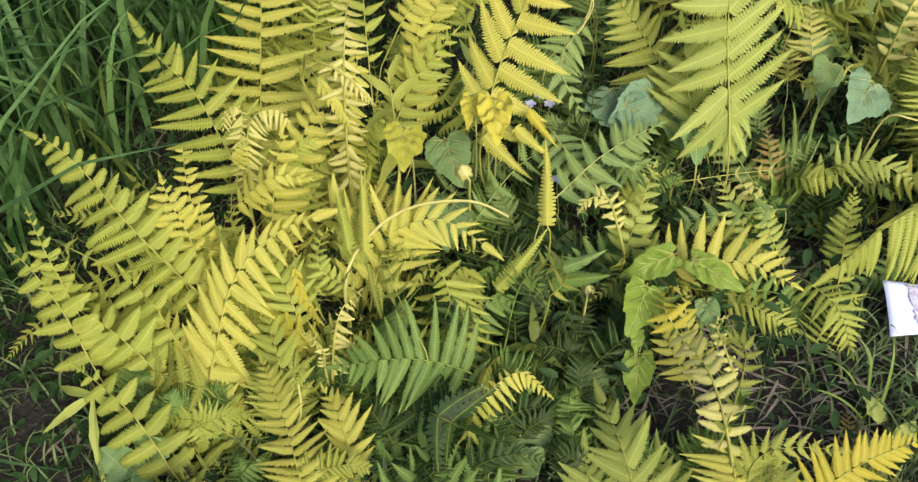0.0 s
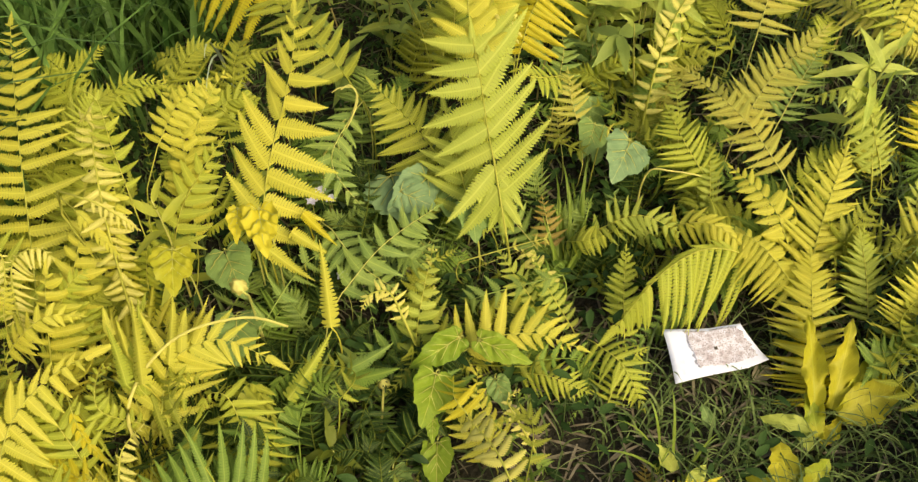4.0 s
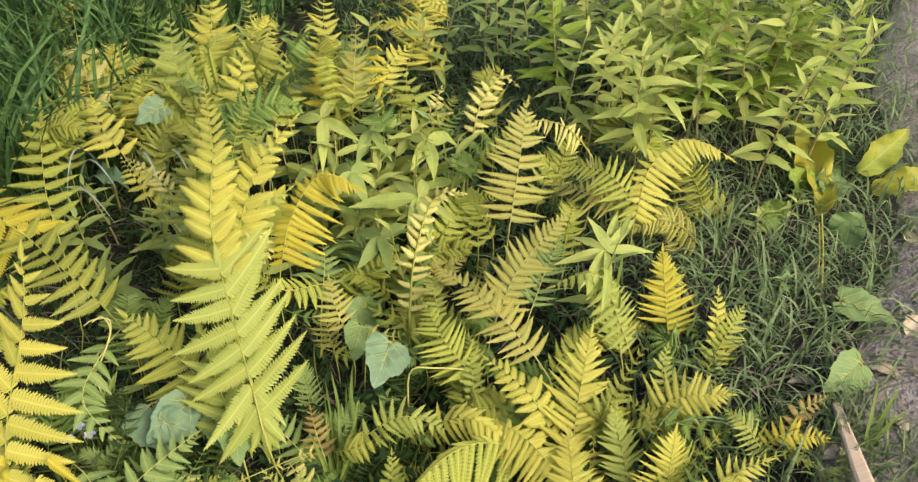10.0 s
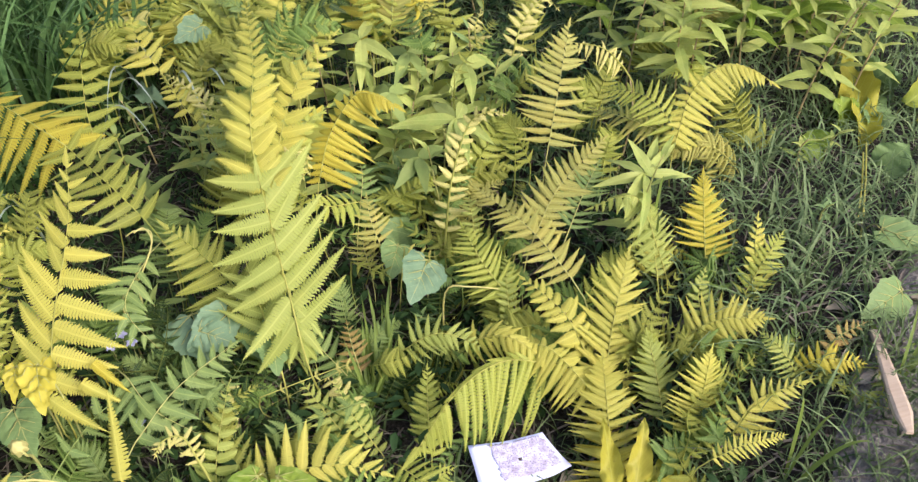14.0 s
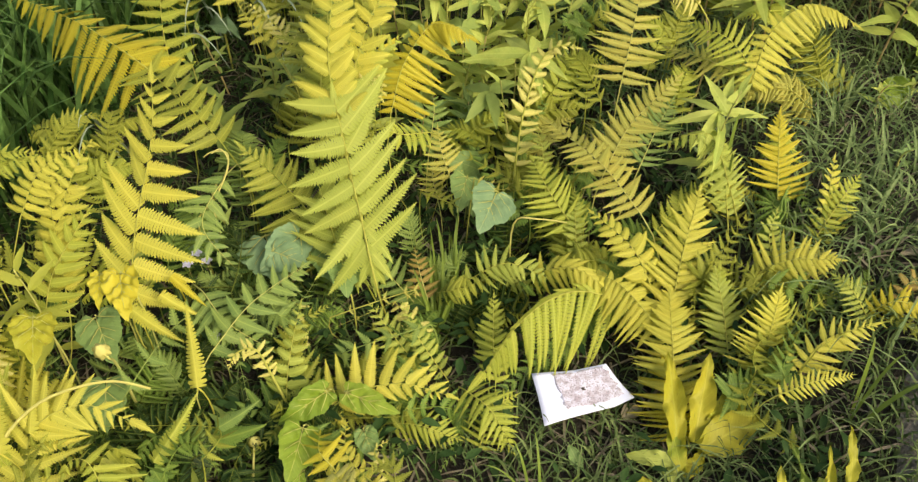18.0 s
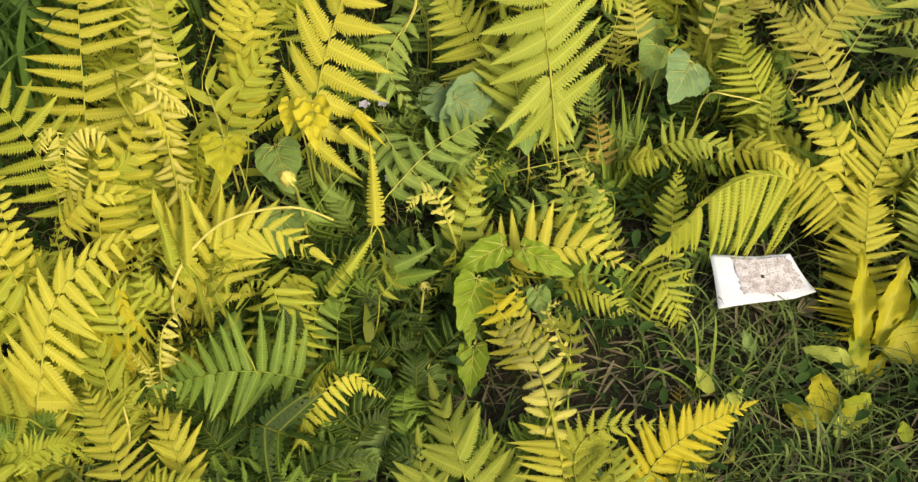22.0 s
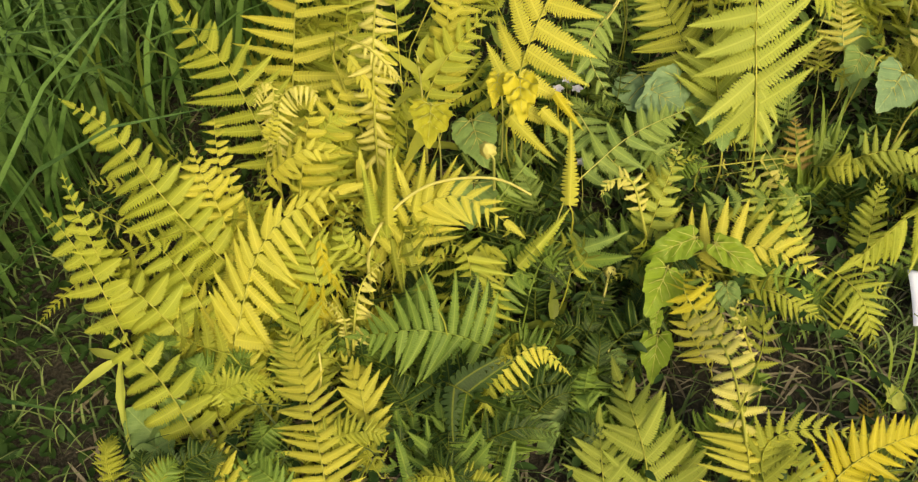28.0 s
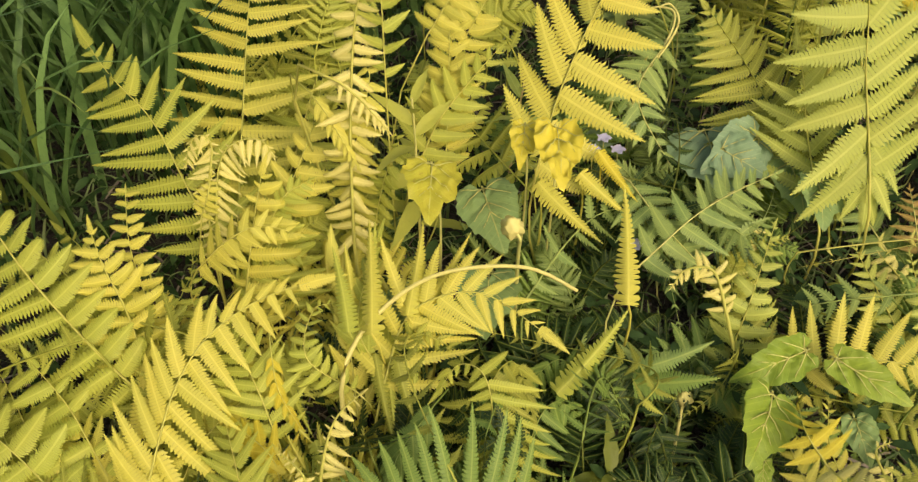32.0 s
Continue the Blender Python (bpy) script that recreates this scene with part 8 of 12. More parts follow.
weed(0.12, 0.91, 0.10, 8, 0.100, SHADED, "leafy weed in fern shade, its green darkened for that shade")
weed(0.01, 1.52, 0.28, 8, 0.080, LANCE, "light green weed with lance-shaped leaves")
weed(-0.13, 1.34, 0.36, 12, 0.090, OLIVE, "olive-green leafy weed between ferns")
weed(0.24, 1.47, 0.10, 10, 0.080, BLUISH, "blue-green leafy weed between ferns")
weed(0.28, 1.99, 0.22, 14, 0.100, SAGE, "grey-green leafy weed among the ferns")
weed(0.39, 2.14, 0.26, 14, 0.090, LANCE, "light green weed with lance-shaped leaves")
weed(0.46, 2.21, 0.26, 12, 0.080, SAGE, "grey-green leafy weed among the ferns")
weed(0.19, 2.19, 0.22, 12, 0.090, SAGE, "grey-green leafy weed among the ferns")
weed(0.93, 2.05, 0.34, 14, 0.110, LANCE, "light green weed with lance-shaped leaves")
weed(0.97, 1.93, 0.30, 14, 0.080, SAGE, "grey-green leafy weed among the ferns")
weed(0.84, 1.91, 0.30, 14, 0.110, LANCE, "light green weed with lance-shaped leaves")
weed(0.82, 2.05, 0.34, 12, 0.090, LANCE, "light green weed with lance-shaped leaves")
weed(1.10, 2.04, 0.30, 14, 0.110, LANCE, "light green weed with lance-shaped leaves")
weed(1.18, 2.10, 0.34, 12, 0.090, BROAD, "green leafy weed among the ferns")
weed(0.92, 1.82, 0.22, 12, 0.080, SAGE, "grey-green leafy weed among the ferns")
weed(0.39, 2.13, 0.22, 12, 0.070, SAGE, "grey-green leafy weed among the ferns")
weed(0.26, 2.33, 0.22, 12, 0.070, SAGE, "grey-green leafy weed among the ferns")
weed(0.78, 1.43, 0.10, 10, 0.060, BROAD, "green leafy weed among the ferns")
weed(1.80, 1.50, 0.10, 7, 0.050, LANCE, "light green weed with lance-shaped leaves")
weed(1.89, 1.53, 0.10, 8, 0.050, LANCE, "light green weed with lance-shaped leaves")
weed(0.88, 1.85, 0.20, 12, 0.090, BROAD, "green leafy weed among the ferns")
weed(0.82, 1.81, 0.18, 12, 0.080, BROAD, "green leafy weed among the ferns")
weed(0.73, 1.85, 0.20, 10, 0.090, BROAD, "green leafy weed among the ferns")
weed(1.51, 2.06, 0.40, 12, 0.100, LANCE, "light green weed with lance-shaped leaves")
weed(0.29, 1.30, 0.08, 8, 0.070, BROAD, "green leafy weed among the ferns")
weed(0.21, 1.08, 0.08, 10, 0.080, SAGE, "grey-green leafy weed among the ferns")
weed(1.65, 1.81, 0.39, 27, 0.120, LANCE, "light green willow-leaved weed in a dense stand", "willow-leaved stand")
weed(1.95, 2.20, 0.40, 28, 0.094, LANCE, "light green willow-leaved weed in a dense stand", "willow-leaved stand")
weed(2.13, 2.36, 0.38, 23, 0.097, FRESH, "light green willow-leaved weed in a dense stand", "willow-leaved stand")
weed(2.30, 2.09, 0.38, 23, 0.111, LANCE, "light green willow-leaved weed in a dense stand", "willow-leaved stand")
weed(2.00, 1.97, 0.49, 26, 0.103, LANCE, "light green willow-leaved weed in a dense stand", "willow-leaved stand")
weed(2.10, 2.66, 0.37, 23, 0.104, FRESH, "light green willow-leaved weed in a dense stand", "willow-leaved stand")
weed(1.86, 2.05, 0.41, 22, 0.098, LANCE, "light green willow-leaved weed in a dense stand", "willow-leaved stand")
weed(1.79, 2.38, 0.36, 26, 0.103, LANCE, "light green willow-leaved weed in a dense stand", "willow-leaved stand")
weed(1.86, 1.96, 0.48, 24, 0.123, FRESH, "light green willow-leaved weed in a dense stand", "willow-leaved stand")
weed(1.92, 1.70, 0.36, 22, 0.103, LANCE, "light green willow-leaved weed in a dense stand", "willow-leaved stand")
weed(1.88, 1.92, 0.39, 22, 0.100, LANCE, "light green willow-leaved weed in a dense stand", "willow-leaved stand")
weed(1.95, 2.12, 0.43, 25, 0.115, FRESH, "light green willow-leaved weed in a dense stand", "willow-leaved stand")
weed(1.74, 2.09, 0.35, 27, 0.106, LANCE, "light green willow-leaved weed in a dense stand", "willow-leaved stand")
weed(1.83, 2.45, 0.35, 26, 0.103, LANCE, "light green willow-leaved weed in a dense stand", "willow-leaved stand")
weed(1.93, 2.15, 0.35, 28, 0.101, FRESH, "light green willow-leaved weed in a dense stand", "willow-leaved stand")
weed(1.66, 1.88, 0.44, 27, 0.113, LANCE, "light green willow-leaved weed in a dense stand", "willow-leaved stand")
weed(2.19, 2.37, 0.36, 28, 0.102, LANCE, "light green willow-leaved weed in a dense stand", "willow-leaved stand")
weed(1.75, 2.23, 0.49, 23, 0.116, FRESH, "light green willow-leaved weed in a dense stand", "willow-leaved stand")
weed(1.95, 2.35, 0.47, 23, 0.112, LANCE, "light green willow-leaved weed in a dense stand", "willow-leaved stand")
weed(1.83, 2.23, 0.37, 29, 0.105, LANCE, "light green willow-leaved weed in a dense stand", "willow-leaved stand")
weed(2.51, 2.26, 0.41, 23, 0.123, FRESH, "light green willow-leaved weed in a dense stand", "willow-leaved stand")
weed(2.13, 2.13, 0.44, 27, 0.100, LANCE, "light green willow-leaved weed in a dense stand", "willow-leaved stand")
weed(1.55, 1.97, 0.41, 25, 0.097, LANCE, "light green willow-leaved weed in a dense stand", "willow-leaved stand")
weed(1.61, 2.25, 0.45, 29, 0.125, FRESH, "light green willow-leaved weed in a dense stand", "willow-leaved stand")
weed(2.37, 2.46, 0.43, 27, 0.096, LANCE, "light green willow-leaved weed in a dense stand", "willow-leaved stand")
weed(2.13, 1.86, 0.47, 25, 0.111, LANCE, "light green willow-leaved weed in a dense stand", "willow-leaved stand")
weed(2.05, 1.91, 0.38, 28, 0.121, FRESH, "light green willow-leaved weed in a dense stand", "willow-leaved stand")
weed(2.08, 2.47, 0.34, 26, 0.093, LANCE, "light green willow-leaved weed in a dense stand", "willow-leaved stand")
weed(2.24, 2.61, 0.45, 29, 0.123, LANCE, "light green willow-leaved weed in a dense stand", "willow-leaved stand")
weed(2.24, 2.11, 0.46, 27, 0.117, FRESH, "light green willow-leaved weed in a dense stand", "willow-leaved stand")
weed(1.89, 2.72, 0.37, 27, 0.103, LANCE, "light green willow-leaved weed in a dense stand", "willow-leaved stand")
weed(2.34, 2.14, 0.44, 29, 0.103, LANCE, "light green willow-leaved weed in a dense stand", "willow-leaved stand")
weed(2.24, 2.01, 0.49, 24, 0.124, FRESH, "light green willow-leaved weed in a dense stand", "willow-leaved stand")
weed(1.98, 2.37, 0.44, 28, 0.115, LANCE, "light green willow-leaved weed in a dense stand", "willow-leaved stand")
weed(2.14, 2.47, 0.38, 27, 0.101, LANCE, "light green willow-leaved weed in a dense stand", "willow-leaved stand")
weed(1.86, 2.15, 0.36, 29, 0.095, FRESH, "light green willow-leaved weed in a dense stand", "willow-leaved stand")
weed(2.24, 2.04, 0.37, 28, 0.099, LANCE, "light green willow-leaved weed in a dense stand", "willow-leaved stand")
weed(2.04, 1.91, 0.36, 29, 0.093, LANCE, "light green willow-leaved weed in a dense stand", "willow-leaved stand")
weed(2.46, 2.37, 0.37, 28, 0.109, FRESH, "light green willow-leaved weed in a dense stand", "willow-leaved stand")
weed(2.09, 1.72, 0.46, 28, 0.093, LANCE, "light green willow-leaved weed in a dense stand", "willow-leaved stand")
weed(2.16, 2.33, 0.37, 28, 0.118, LANCE, "light green willow-leaved weed in a dense stand", "willow-leaved stand")
weed(2.34, 1.98, 0.42, 25, 0.121, FRESH, "light green willow-leaved weed in a dense stand", "willow-leaved stand")
weed(1.53, 2.57, 0.35, 14, 0.090, SAGE, "green leafy weed behind the ferns", "weeds behind")
weed(1.74, 2.57, 0.35, 14, 0.090, SAGE, "green leafy weed behind the ferns", "weeds behind")
weed(1.33, 2.60, 0.31, 14, 0.090, SAGE, "green leafy weed behind the ferns", "weeds behind")
weed(1.46, 3.15, 0.38, 14, 0.090, SAGE, "green leafy weed behind the ferns", "weeds behind")
weed(1.79, 2.99, 0.31, 14, 0.090, SAGE, "green leafy weed behind the ferns", "weeds behind")
weed(1.37, 2.71, 0.34, 14, 0.090, SAGE, "green leafy weed behind the ferns", "weeds behind")
weed(1.61, 2.47, 0.37, 14, 0.090, SAGE, "green leafy weed behind the ferns", "weeds behind")
weed(1.48, 2.57, 0.33, 14, 0.090, SAGE, "green leafy weed behind the ferns", "weeds behind")
weed(1.80, 3.01, 0.33, 14, 0.090, SAGE, "green leafy weed behind the ferns", "weeds behind")
weed(1.58, 2.60, 0.34, 14, 0.090, SAGE, "green leafy weed behind the ferns", "weeds behind")
stalk([(-0.20, 0.97, 0.16), (-0.17, 1.02, 0.22), (-0.09, 1.06, 0.27), (0.02, 1.07, 0.28), (0.09, 1.06, 0.25)], 0.0032, PALE, "arching pale dry fern stalk", 0.000)
stalk([(0.02, 1.17, 0.20), (0.02, 1.14, 0.26), (0.01, 1.15, 0.27)], 0.0030, STALK, "thin stalk with a knobbly yellow bud", 0.016)
stalk([(0.22, 0.95, 0.02), (0.23, 0.98, 0.06), (0.24, 1.02, 0.09)], 0.0030, PALE, "pale stalk with a small woolly bud", 0.013)
stalk([(0.22, 1.55, 0.25), (0.26, 1.57, 0.30), (0.27, 1.60, 0.33), (0.24, 1.60, 0.34), (0.22, 1.60, 0.33)], 0.0022, PALE, "thin curling pale fern stem", 0.000)
stalk([(-0.29, 0.73, 0.03), (-0.26, 0.75, 0.10), (-0.26, 0.78, 0.15)], 0.0025, PALE, "thin pale dry stalk", 0.000)
stalk([(0.18, 1.54, 0.20), (0.23, 1.53, 0.27), (0.27, 1.56, 0.33), (0.26, 1.59, 0.35), (0.24, 1.58, 0.35)], 0.0022, PALE, "thin curling pale fern stem", 0.000)
stalk([(1.79, 1.24, 0.20), (1.87, 1.35, 0.24), (1.87, 1.39, 0.34)], 0.0030, STRAW, "dry straw-coloured stalk on the bank", 0.000)
stalk([(1.79, 1.26, 0.20), (1.86, 1.35, 0.24), (1.84, 1.36, 0.34)], 0.0025, STRAW, "dry straw-coloured stalk on the bank", 0.000)
stalk([(0.84, 1.36, 0.20), (0.89, 1.34, 0.22), (0.96, 1.33, 0.20)], 0.0022, PALE, "bent pale grass stem", 0.000)
stalk([(1.38, 1.65, 0.20), (1.44, 1.72, 0.30), (1.48, 1.83, 0.35)], 0.0030, BROWNSTALK, "reddish dry weed stem", 0.000)
stalk([(0.97, 2.05, 0.20), (1.00, 2.13, 0.30), (1.00, 2.14, 0.40)], 0.0030, STALK, "pale weed stem with a seed head", 0.012)
grass_blade((0.69, 1.32, 0.01), (0.74, 1.44, 0.20), 0.0045)
grass_blade((0.68, 1.31, 0.01), (0.69, 1.42, 0.16), 0.0032)
grass_blade((0.70, 1.32, 0.01), (0.72, 1.39, 0.16), 0.0040)
grass_blade((0.67, 1.30, 0.01), (0.65, 1.38, 0.13), 0.0045)
grass_blade((0.70, 1.31, 0.01), (0.74, 1.34, 0.12), 0.0032)
grass_blade((0.68, 1.30, 0.01), (0.69, 1.46, 0.17), 0.0040)
grass_blade((0.73, 0.79, 0.01), (0.74, 0.88, 0.14), 0.0027)
grass_blade((0.72, 0.82, 0.01), (0.63, 0.86, 0.10), 0.0019)
grass_blade((0.72, 0.79, 0.01), (0.55, 0.82, 0.07), 0.0024)
grass_blade((0.72, 0.82, 0.01), (0.70, 0.88, 0.12), 0.0027)
grass_blade((0.70, 0.79, 0.01), (0.72, 0.80, 0.08), 0.0019)
grass_blade((0.75, 0.78, 0.01), (0.81, 0.81, 0.08), 0.0024)
grass_blade((1.31, 1.35, 0.18), (1.31, 1.33, 0.42), 0.0045)
grass_blade((1.29, 1.34, 0.17), (1.23, 1.33, 0.38), 0.0032)
grass_blade((1.31, 1.32, 0.18), (1.28, 1.28, 0.36), 0.0040)
grass_blade((1.61, 0.86, 0.21), (1.69, 0.90, 0.30), 0.0045)
grass_blade((1.59, 0.85, 0.21), (1.67, 0.94, 0.30), 0.0032)
grass_blade((1.59, 0.85, 0.21), (1.69, 0.86, 0.28), 0.0040)
grass_blade((1.31, 0.75, 0.18), (1.40, 0.70, 0.28), 0.0045)
grass_blade((1.31, 0.77, 0.18), (1.36, 0.76, 0.30), 0.0032)
grass_blade((1.32, 0.78, 0.19), (1.33, 0.81, 0.30), 0.0040)
grass_blade((0.26, 2.66, 0.01), (0.19, 2.17, 0.30), 0.0045, FROST, "pale blue-green grass blade arching among the ferns")
grass_blade((0.35, 2.59, 0.01), (0.43, 1.96, 0.30), 0.0045, FROST, "pale blue-green grass blade arching among the ferns")
grass_blade((0.16, 2.59, 0.01), (0.31, 2.17, 0.28), 0.0045, FROST, "pale blue-green grass blade arching among the ferns")
grass_blade((0.15, 2.77, 0.01), (0.32, 2.35, 0.32), 0.0045, FROST, "pale blue-green grass blade arching among the ferns")
grass_blade((0.42, 2.56, 0.01), (0.50, 2.07, 0.30), 0.0045, FROST, "pale blue-green grass blade arching among the ferns")
grass_blade((0.11, 2.48, 0.01), (0.29, 2.07, 0.25), 0.0045, FROST, "pale blue-green grass blade arching among the ferns")
grass_blade((-0.02, 2.02, 0.01), (-0.04, 1.75, 0.35), 0.0045, FROST, "pale blue-green grass blade arching among the ferns")
grass_blade((0.01, 2.05, 0.01), (-0.04, 1.64, 0.33), 0.0045, FROST, "pale blue-green grass blade arching among the ferns")
f = fern(-0.38, 1.59, "olive-green low fern filling the bed between larger fronds")
frond(f, (-0.34, 1.53, 0.03), (-0.38, 1.58, 0.12), (-0.43, 1.64, 0.11), 0.062, 15, OLIVE, "flat", whole=True)
frond(f, (-0.37, 1.53, 0.03), (-0.38, 1.58, 0.12), (-0.39, 1.64, 0.11), 0.054, 15, OLIVE, "flat", whole=True)
f = fern(-0.43, 1.50, "yellow-green low fern filling the bed between larger fronds")
frond(f, (-0.46, 1.42, 0.03), (-0.43, 1.50, 0.11), (-0.40, 1.57, 0.09), 0.083, 15, LIME, "droop", whole=True)
frond(f, (-0.36, 1.44, 0.03), (-0.45, 1.49, 0.11), (-0.55, 1.54, 0.08), 0.086, 13, LIME, "flat", whole=True)
f = fern(-0.24, 1.24, "yellow low fern filling the bed between larger fronds")
frond(f, (-0.32, 1.18, 0.03), (-0.21, 1.23, 0.09), (-0.10, 1.27, 0.04), 0.089, 12, LEMON, "curl", whole=True)
frond(f, (-0.23, 1.16, 0.03), (-0.24, 1.23, 0.09), (-0.25, 1.30, 0.04), 0.082, 15, LEMON, "flat", whole=True)
f = fern(-0.34, 1.64, "yellow-green low fern filling the bed between larger fronds")
frond(f, (-0.24, 1.63, 0.08), (-0.37, 1.62, 0.16), (-0.50, 1.60, 0.12), 0.080, 12, LIME, "flat", whole=True)
frond(f, (-0.29, 1.57, 0.06), (-0.36, 1.64, 0.16), (-0.43, 1.70, 0.15), 0.083, 16, LIME, "flat", whole=True)
f = fern(-0.42, 1.39, "yellow-green low fern filling the bed between larger fronds")
frond(f, (-0.44, 1.31, 0.03), (-0.41, 1.39, 0.11), (-0.38, 1.46, 0.08), 0.073, 12, LIME, "flat", whole=True)
frond(f, (-0.47, 1.31, 0.03), (-0.41, 1.39, 0.10), (-0.34, 1.46, 0.05), 0.080, 16, LIME, "curl", whole=True)
f = fern(-0.35, 1.18, "yellow low fern filling the bed between larger fronds")
frond(f, (-0.31, 1.13, 0.03), (-0.36, 1.17, 0.10), (-0.40, 1.21, 0.08), 0.043, 12, LEMON, "curl", whole=True)
frond(f, (-0.36, 1.12, 0.03), (-0.34, 1.17, 0.09), (-0.32, 1.22, 0.05), 0.052, 14, LEMON, "flat", whole=True)
f = fern(-0.45, 1.52, "olive-green low fern filling the bed between larger fronds")
frond(f, (-0.44, 1.44, 0.03), (-0.45, 1.51, 0.11), (-0.45, 1.58, 0.08), 0.062, 15, OLIVE, "flat", whole=True)
frond(f, (-0.44, 1.44, 0.03), (-0.45, 1.51, 0.11), (-0.46, 1.58, 0.09), 0.057, 12, OLIVE, "flat", whole=True)
f = fern(-0.28, 1.33, "yellow-green low fern filling the bed between larger fronds")
frond(f, (-0.34, 1.28, 0.03), (-0.27, 1.32, 0.10), (-0.20, 1.36, 0.08), 0.060, 12, LIME, "flat", whole=True)
frond(f, (-0.24, 1.26, 0.03), (-0.29, 1.32, 0.11), (-0.35, 1.39, 0.07), 0.068, 16, LIME, "flat", whole=True)
f = fern(-0.45, 1.70, "yellow-green low fern filling the bed between larger fronds")
frond(f, (-0.49, 1.62, 0.05), (-0.44, 1.69, 0.14), (-0.38, 1.77, 0.11), 0.077, 13, LIME, "droop", whole=True)
frond(f, (-0.41, 1.63, 0.03), (-0.45, 1.69, 0.14), (-0.50, 1.75, 0.15), 0.058, 15, LIME, "curl", whole=True)
f = fern(-0.24, 1.29, "olive-green low fern filling the bed between larger fronds")
frond(f, (-0.27, 1.22, 0.03), (-0.24, 1.28, 0.09), (-0.21, 1.34, 0.05), 0.049, 14, OLIVE, "droop", whole=True)
frond(f, (-0.22, 1.22, 0.03), (-0.25, 1.28, 0.10), (-0.28, 1.34, 0.07), 0.048, 12, OLIVE, "flat", whole=True)
f = fern(-0.12, 1.16, "grey-green low fern filling the bed between larger fronds")
frond(f, (-0.10, 1.09, 0.03), (-0.13, 1.15, 0.09), (-0.16, 1.21, 0.05), 0.063, 12, SAGE, "droop", whole=True)
frond(f, (-0.07, 1.11, 0.03), (-0.13, 1.15, 0.10), (-0.19, 1.18, 0.08), 0.044, 15, SAGE, "curl", whole=True)
f = fern(0.02, 1.34, "grey-green low fern filling the bed between larger fronds")
frond(f, (-0.05, 1.31, 0.03), (0.04, 1.33, 0.10), (0.12, 1.34, 0.07), 0.048, 13, SAGE, "curl", whole=True)
frond(f, (0.03, 1.29, 0.03), (0.02, 1.33, 0.10), (-0.00, 1.38, 0.07), 0.047, 15, SAGE, "droop", whole=True)
f = fern(0.05, 1.24, "green low fern filling the bed between larger fronds")
frond(f, (0.01, 1.18, 0.03), (0.06, 1.23, 0.09), (0.12, 1.29, 0.05), 0.054, 15, GREEN, "curl", whole=True)
frond(f, (0.12, 1.22, 0.03), (0.03, 1.22, 0.08), (-0.05, 1.23, 0.04), 0.053, 14, GREEN, "droop", whole=True)
f = fern(-0.08, 1.18, "green low fern filling the bed between larger fronds")
frond(f, (-0.06, 1.11, 0.03), (-0.08, 1.17, 0.09), (-0.10, 1.23, 0.06), 0.065, 15, GREEN, "droop", whole=True)
frond(f, (-0.15, 1.13, 0.03), (-0.06, 1.17, 0.10), (0.02, 1.20, 0.08), 0.051, 16, GREEN, "droop", whole=True)
f = fern(-0.20, 1.36, "grey-green low fern filling the bed between larger fronds")
frond(f, (-0.22, 1.30, 0.03), (-0.19, 1.35, 0.08), (-0.17, 1.40, 0.03), 0.041, 12, SAGE, "droop", whole=True)
frond(f, (-0.19, 1.30, 0.03), (-0.20, 1.35, 0.09), (-0.22, 1.41, 0.05), 0.058, 14, SAGE, "curl", whole=True)
f = fern(-0.17, 1.47, "green low fern filling the bed between larger fronds")
frond(f, (-0.16, 1.41, 0.03), (-0.17, 1.46, 0.10), (-0.18, 1.51, 0.08), 0.047, 14, GREEN, "flat", whole=True)
frond(f, (-0.21, 1.42, 0.03), (-0.16, 1.46, 0.10), (-0.10, 1.49, 0.08), 0.053, 14, GREEN, "flat", whole=True)
f = fern(0.01, 1.59, "green low fern filling the bed between larger fronds")
frond(f, (-0.05, 1.53, 0.03), (0.03, 1.58, 0.11), (0.12, 1.62, 0.09), 0.065, 14, GREEN, "flat", whole=True)
frond(f, (0.03, 1.53, 0.03), (0.01, 1.58, 0.11), (-0.01, 1.62, 0.09), 0.053, 16, GREEN, "flat", whole=True)
f = fern(-0.39, 1.02, "yellow low fern filling the bed between larger fronds")
frond(f, (-0.39, 0.95, 0.03), (-0.39, 1.01, 0.09), (-0.39, 1.08, 0.04), 0.070, 14, LEMON, "flat", whole=True)
frond(f, (-0.45, 0.99, 0.03), (-0.37, 1.00, 0.10), (-0.29, 1.02, 0.07), 0.054, 13, LEMON, "flat", whole=True)
f = fern(-0.32, 0.82, "yellow-green low fern filling the bed between larger fronds")
frond(f, (-0.33, 0.75, 0.03), (-0.32, 0.82, 0.09), (-0.31, 0.88, 0.05), 0.055, 12, LIME, "flat", whole=True)
frond(f, (-0.30, 0.76, 0.03), (-0.32, 0.81, 0.10), (-0.35, 0.87, 0.08), 0.060, 12, LIME, "flat", whole=True)
f = fern(-0.28, 0.85, "olive-green low fern filling the bed between larger fronds")
frond(f, (-0.31, 0.79, 0.03), (-0.27, 0.84, 0.10), (-0.23, 0.89, 0.06), 0.047, 14, OLIVE, "droop", whole=True)
frond(f, (-0.22, 0.80, 0.03), (-0.29, 0.84, 0.09), (-0.36, 0.87, 0.05), 0.050, 12, OLIVE, "curl", whole=True)
f = fern(-0.57, 1.00, "yellow-green low fern filling the bed between larger fronds")
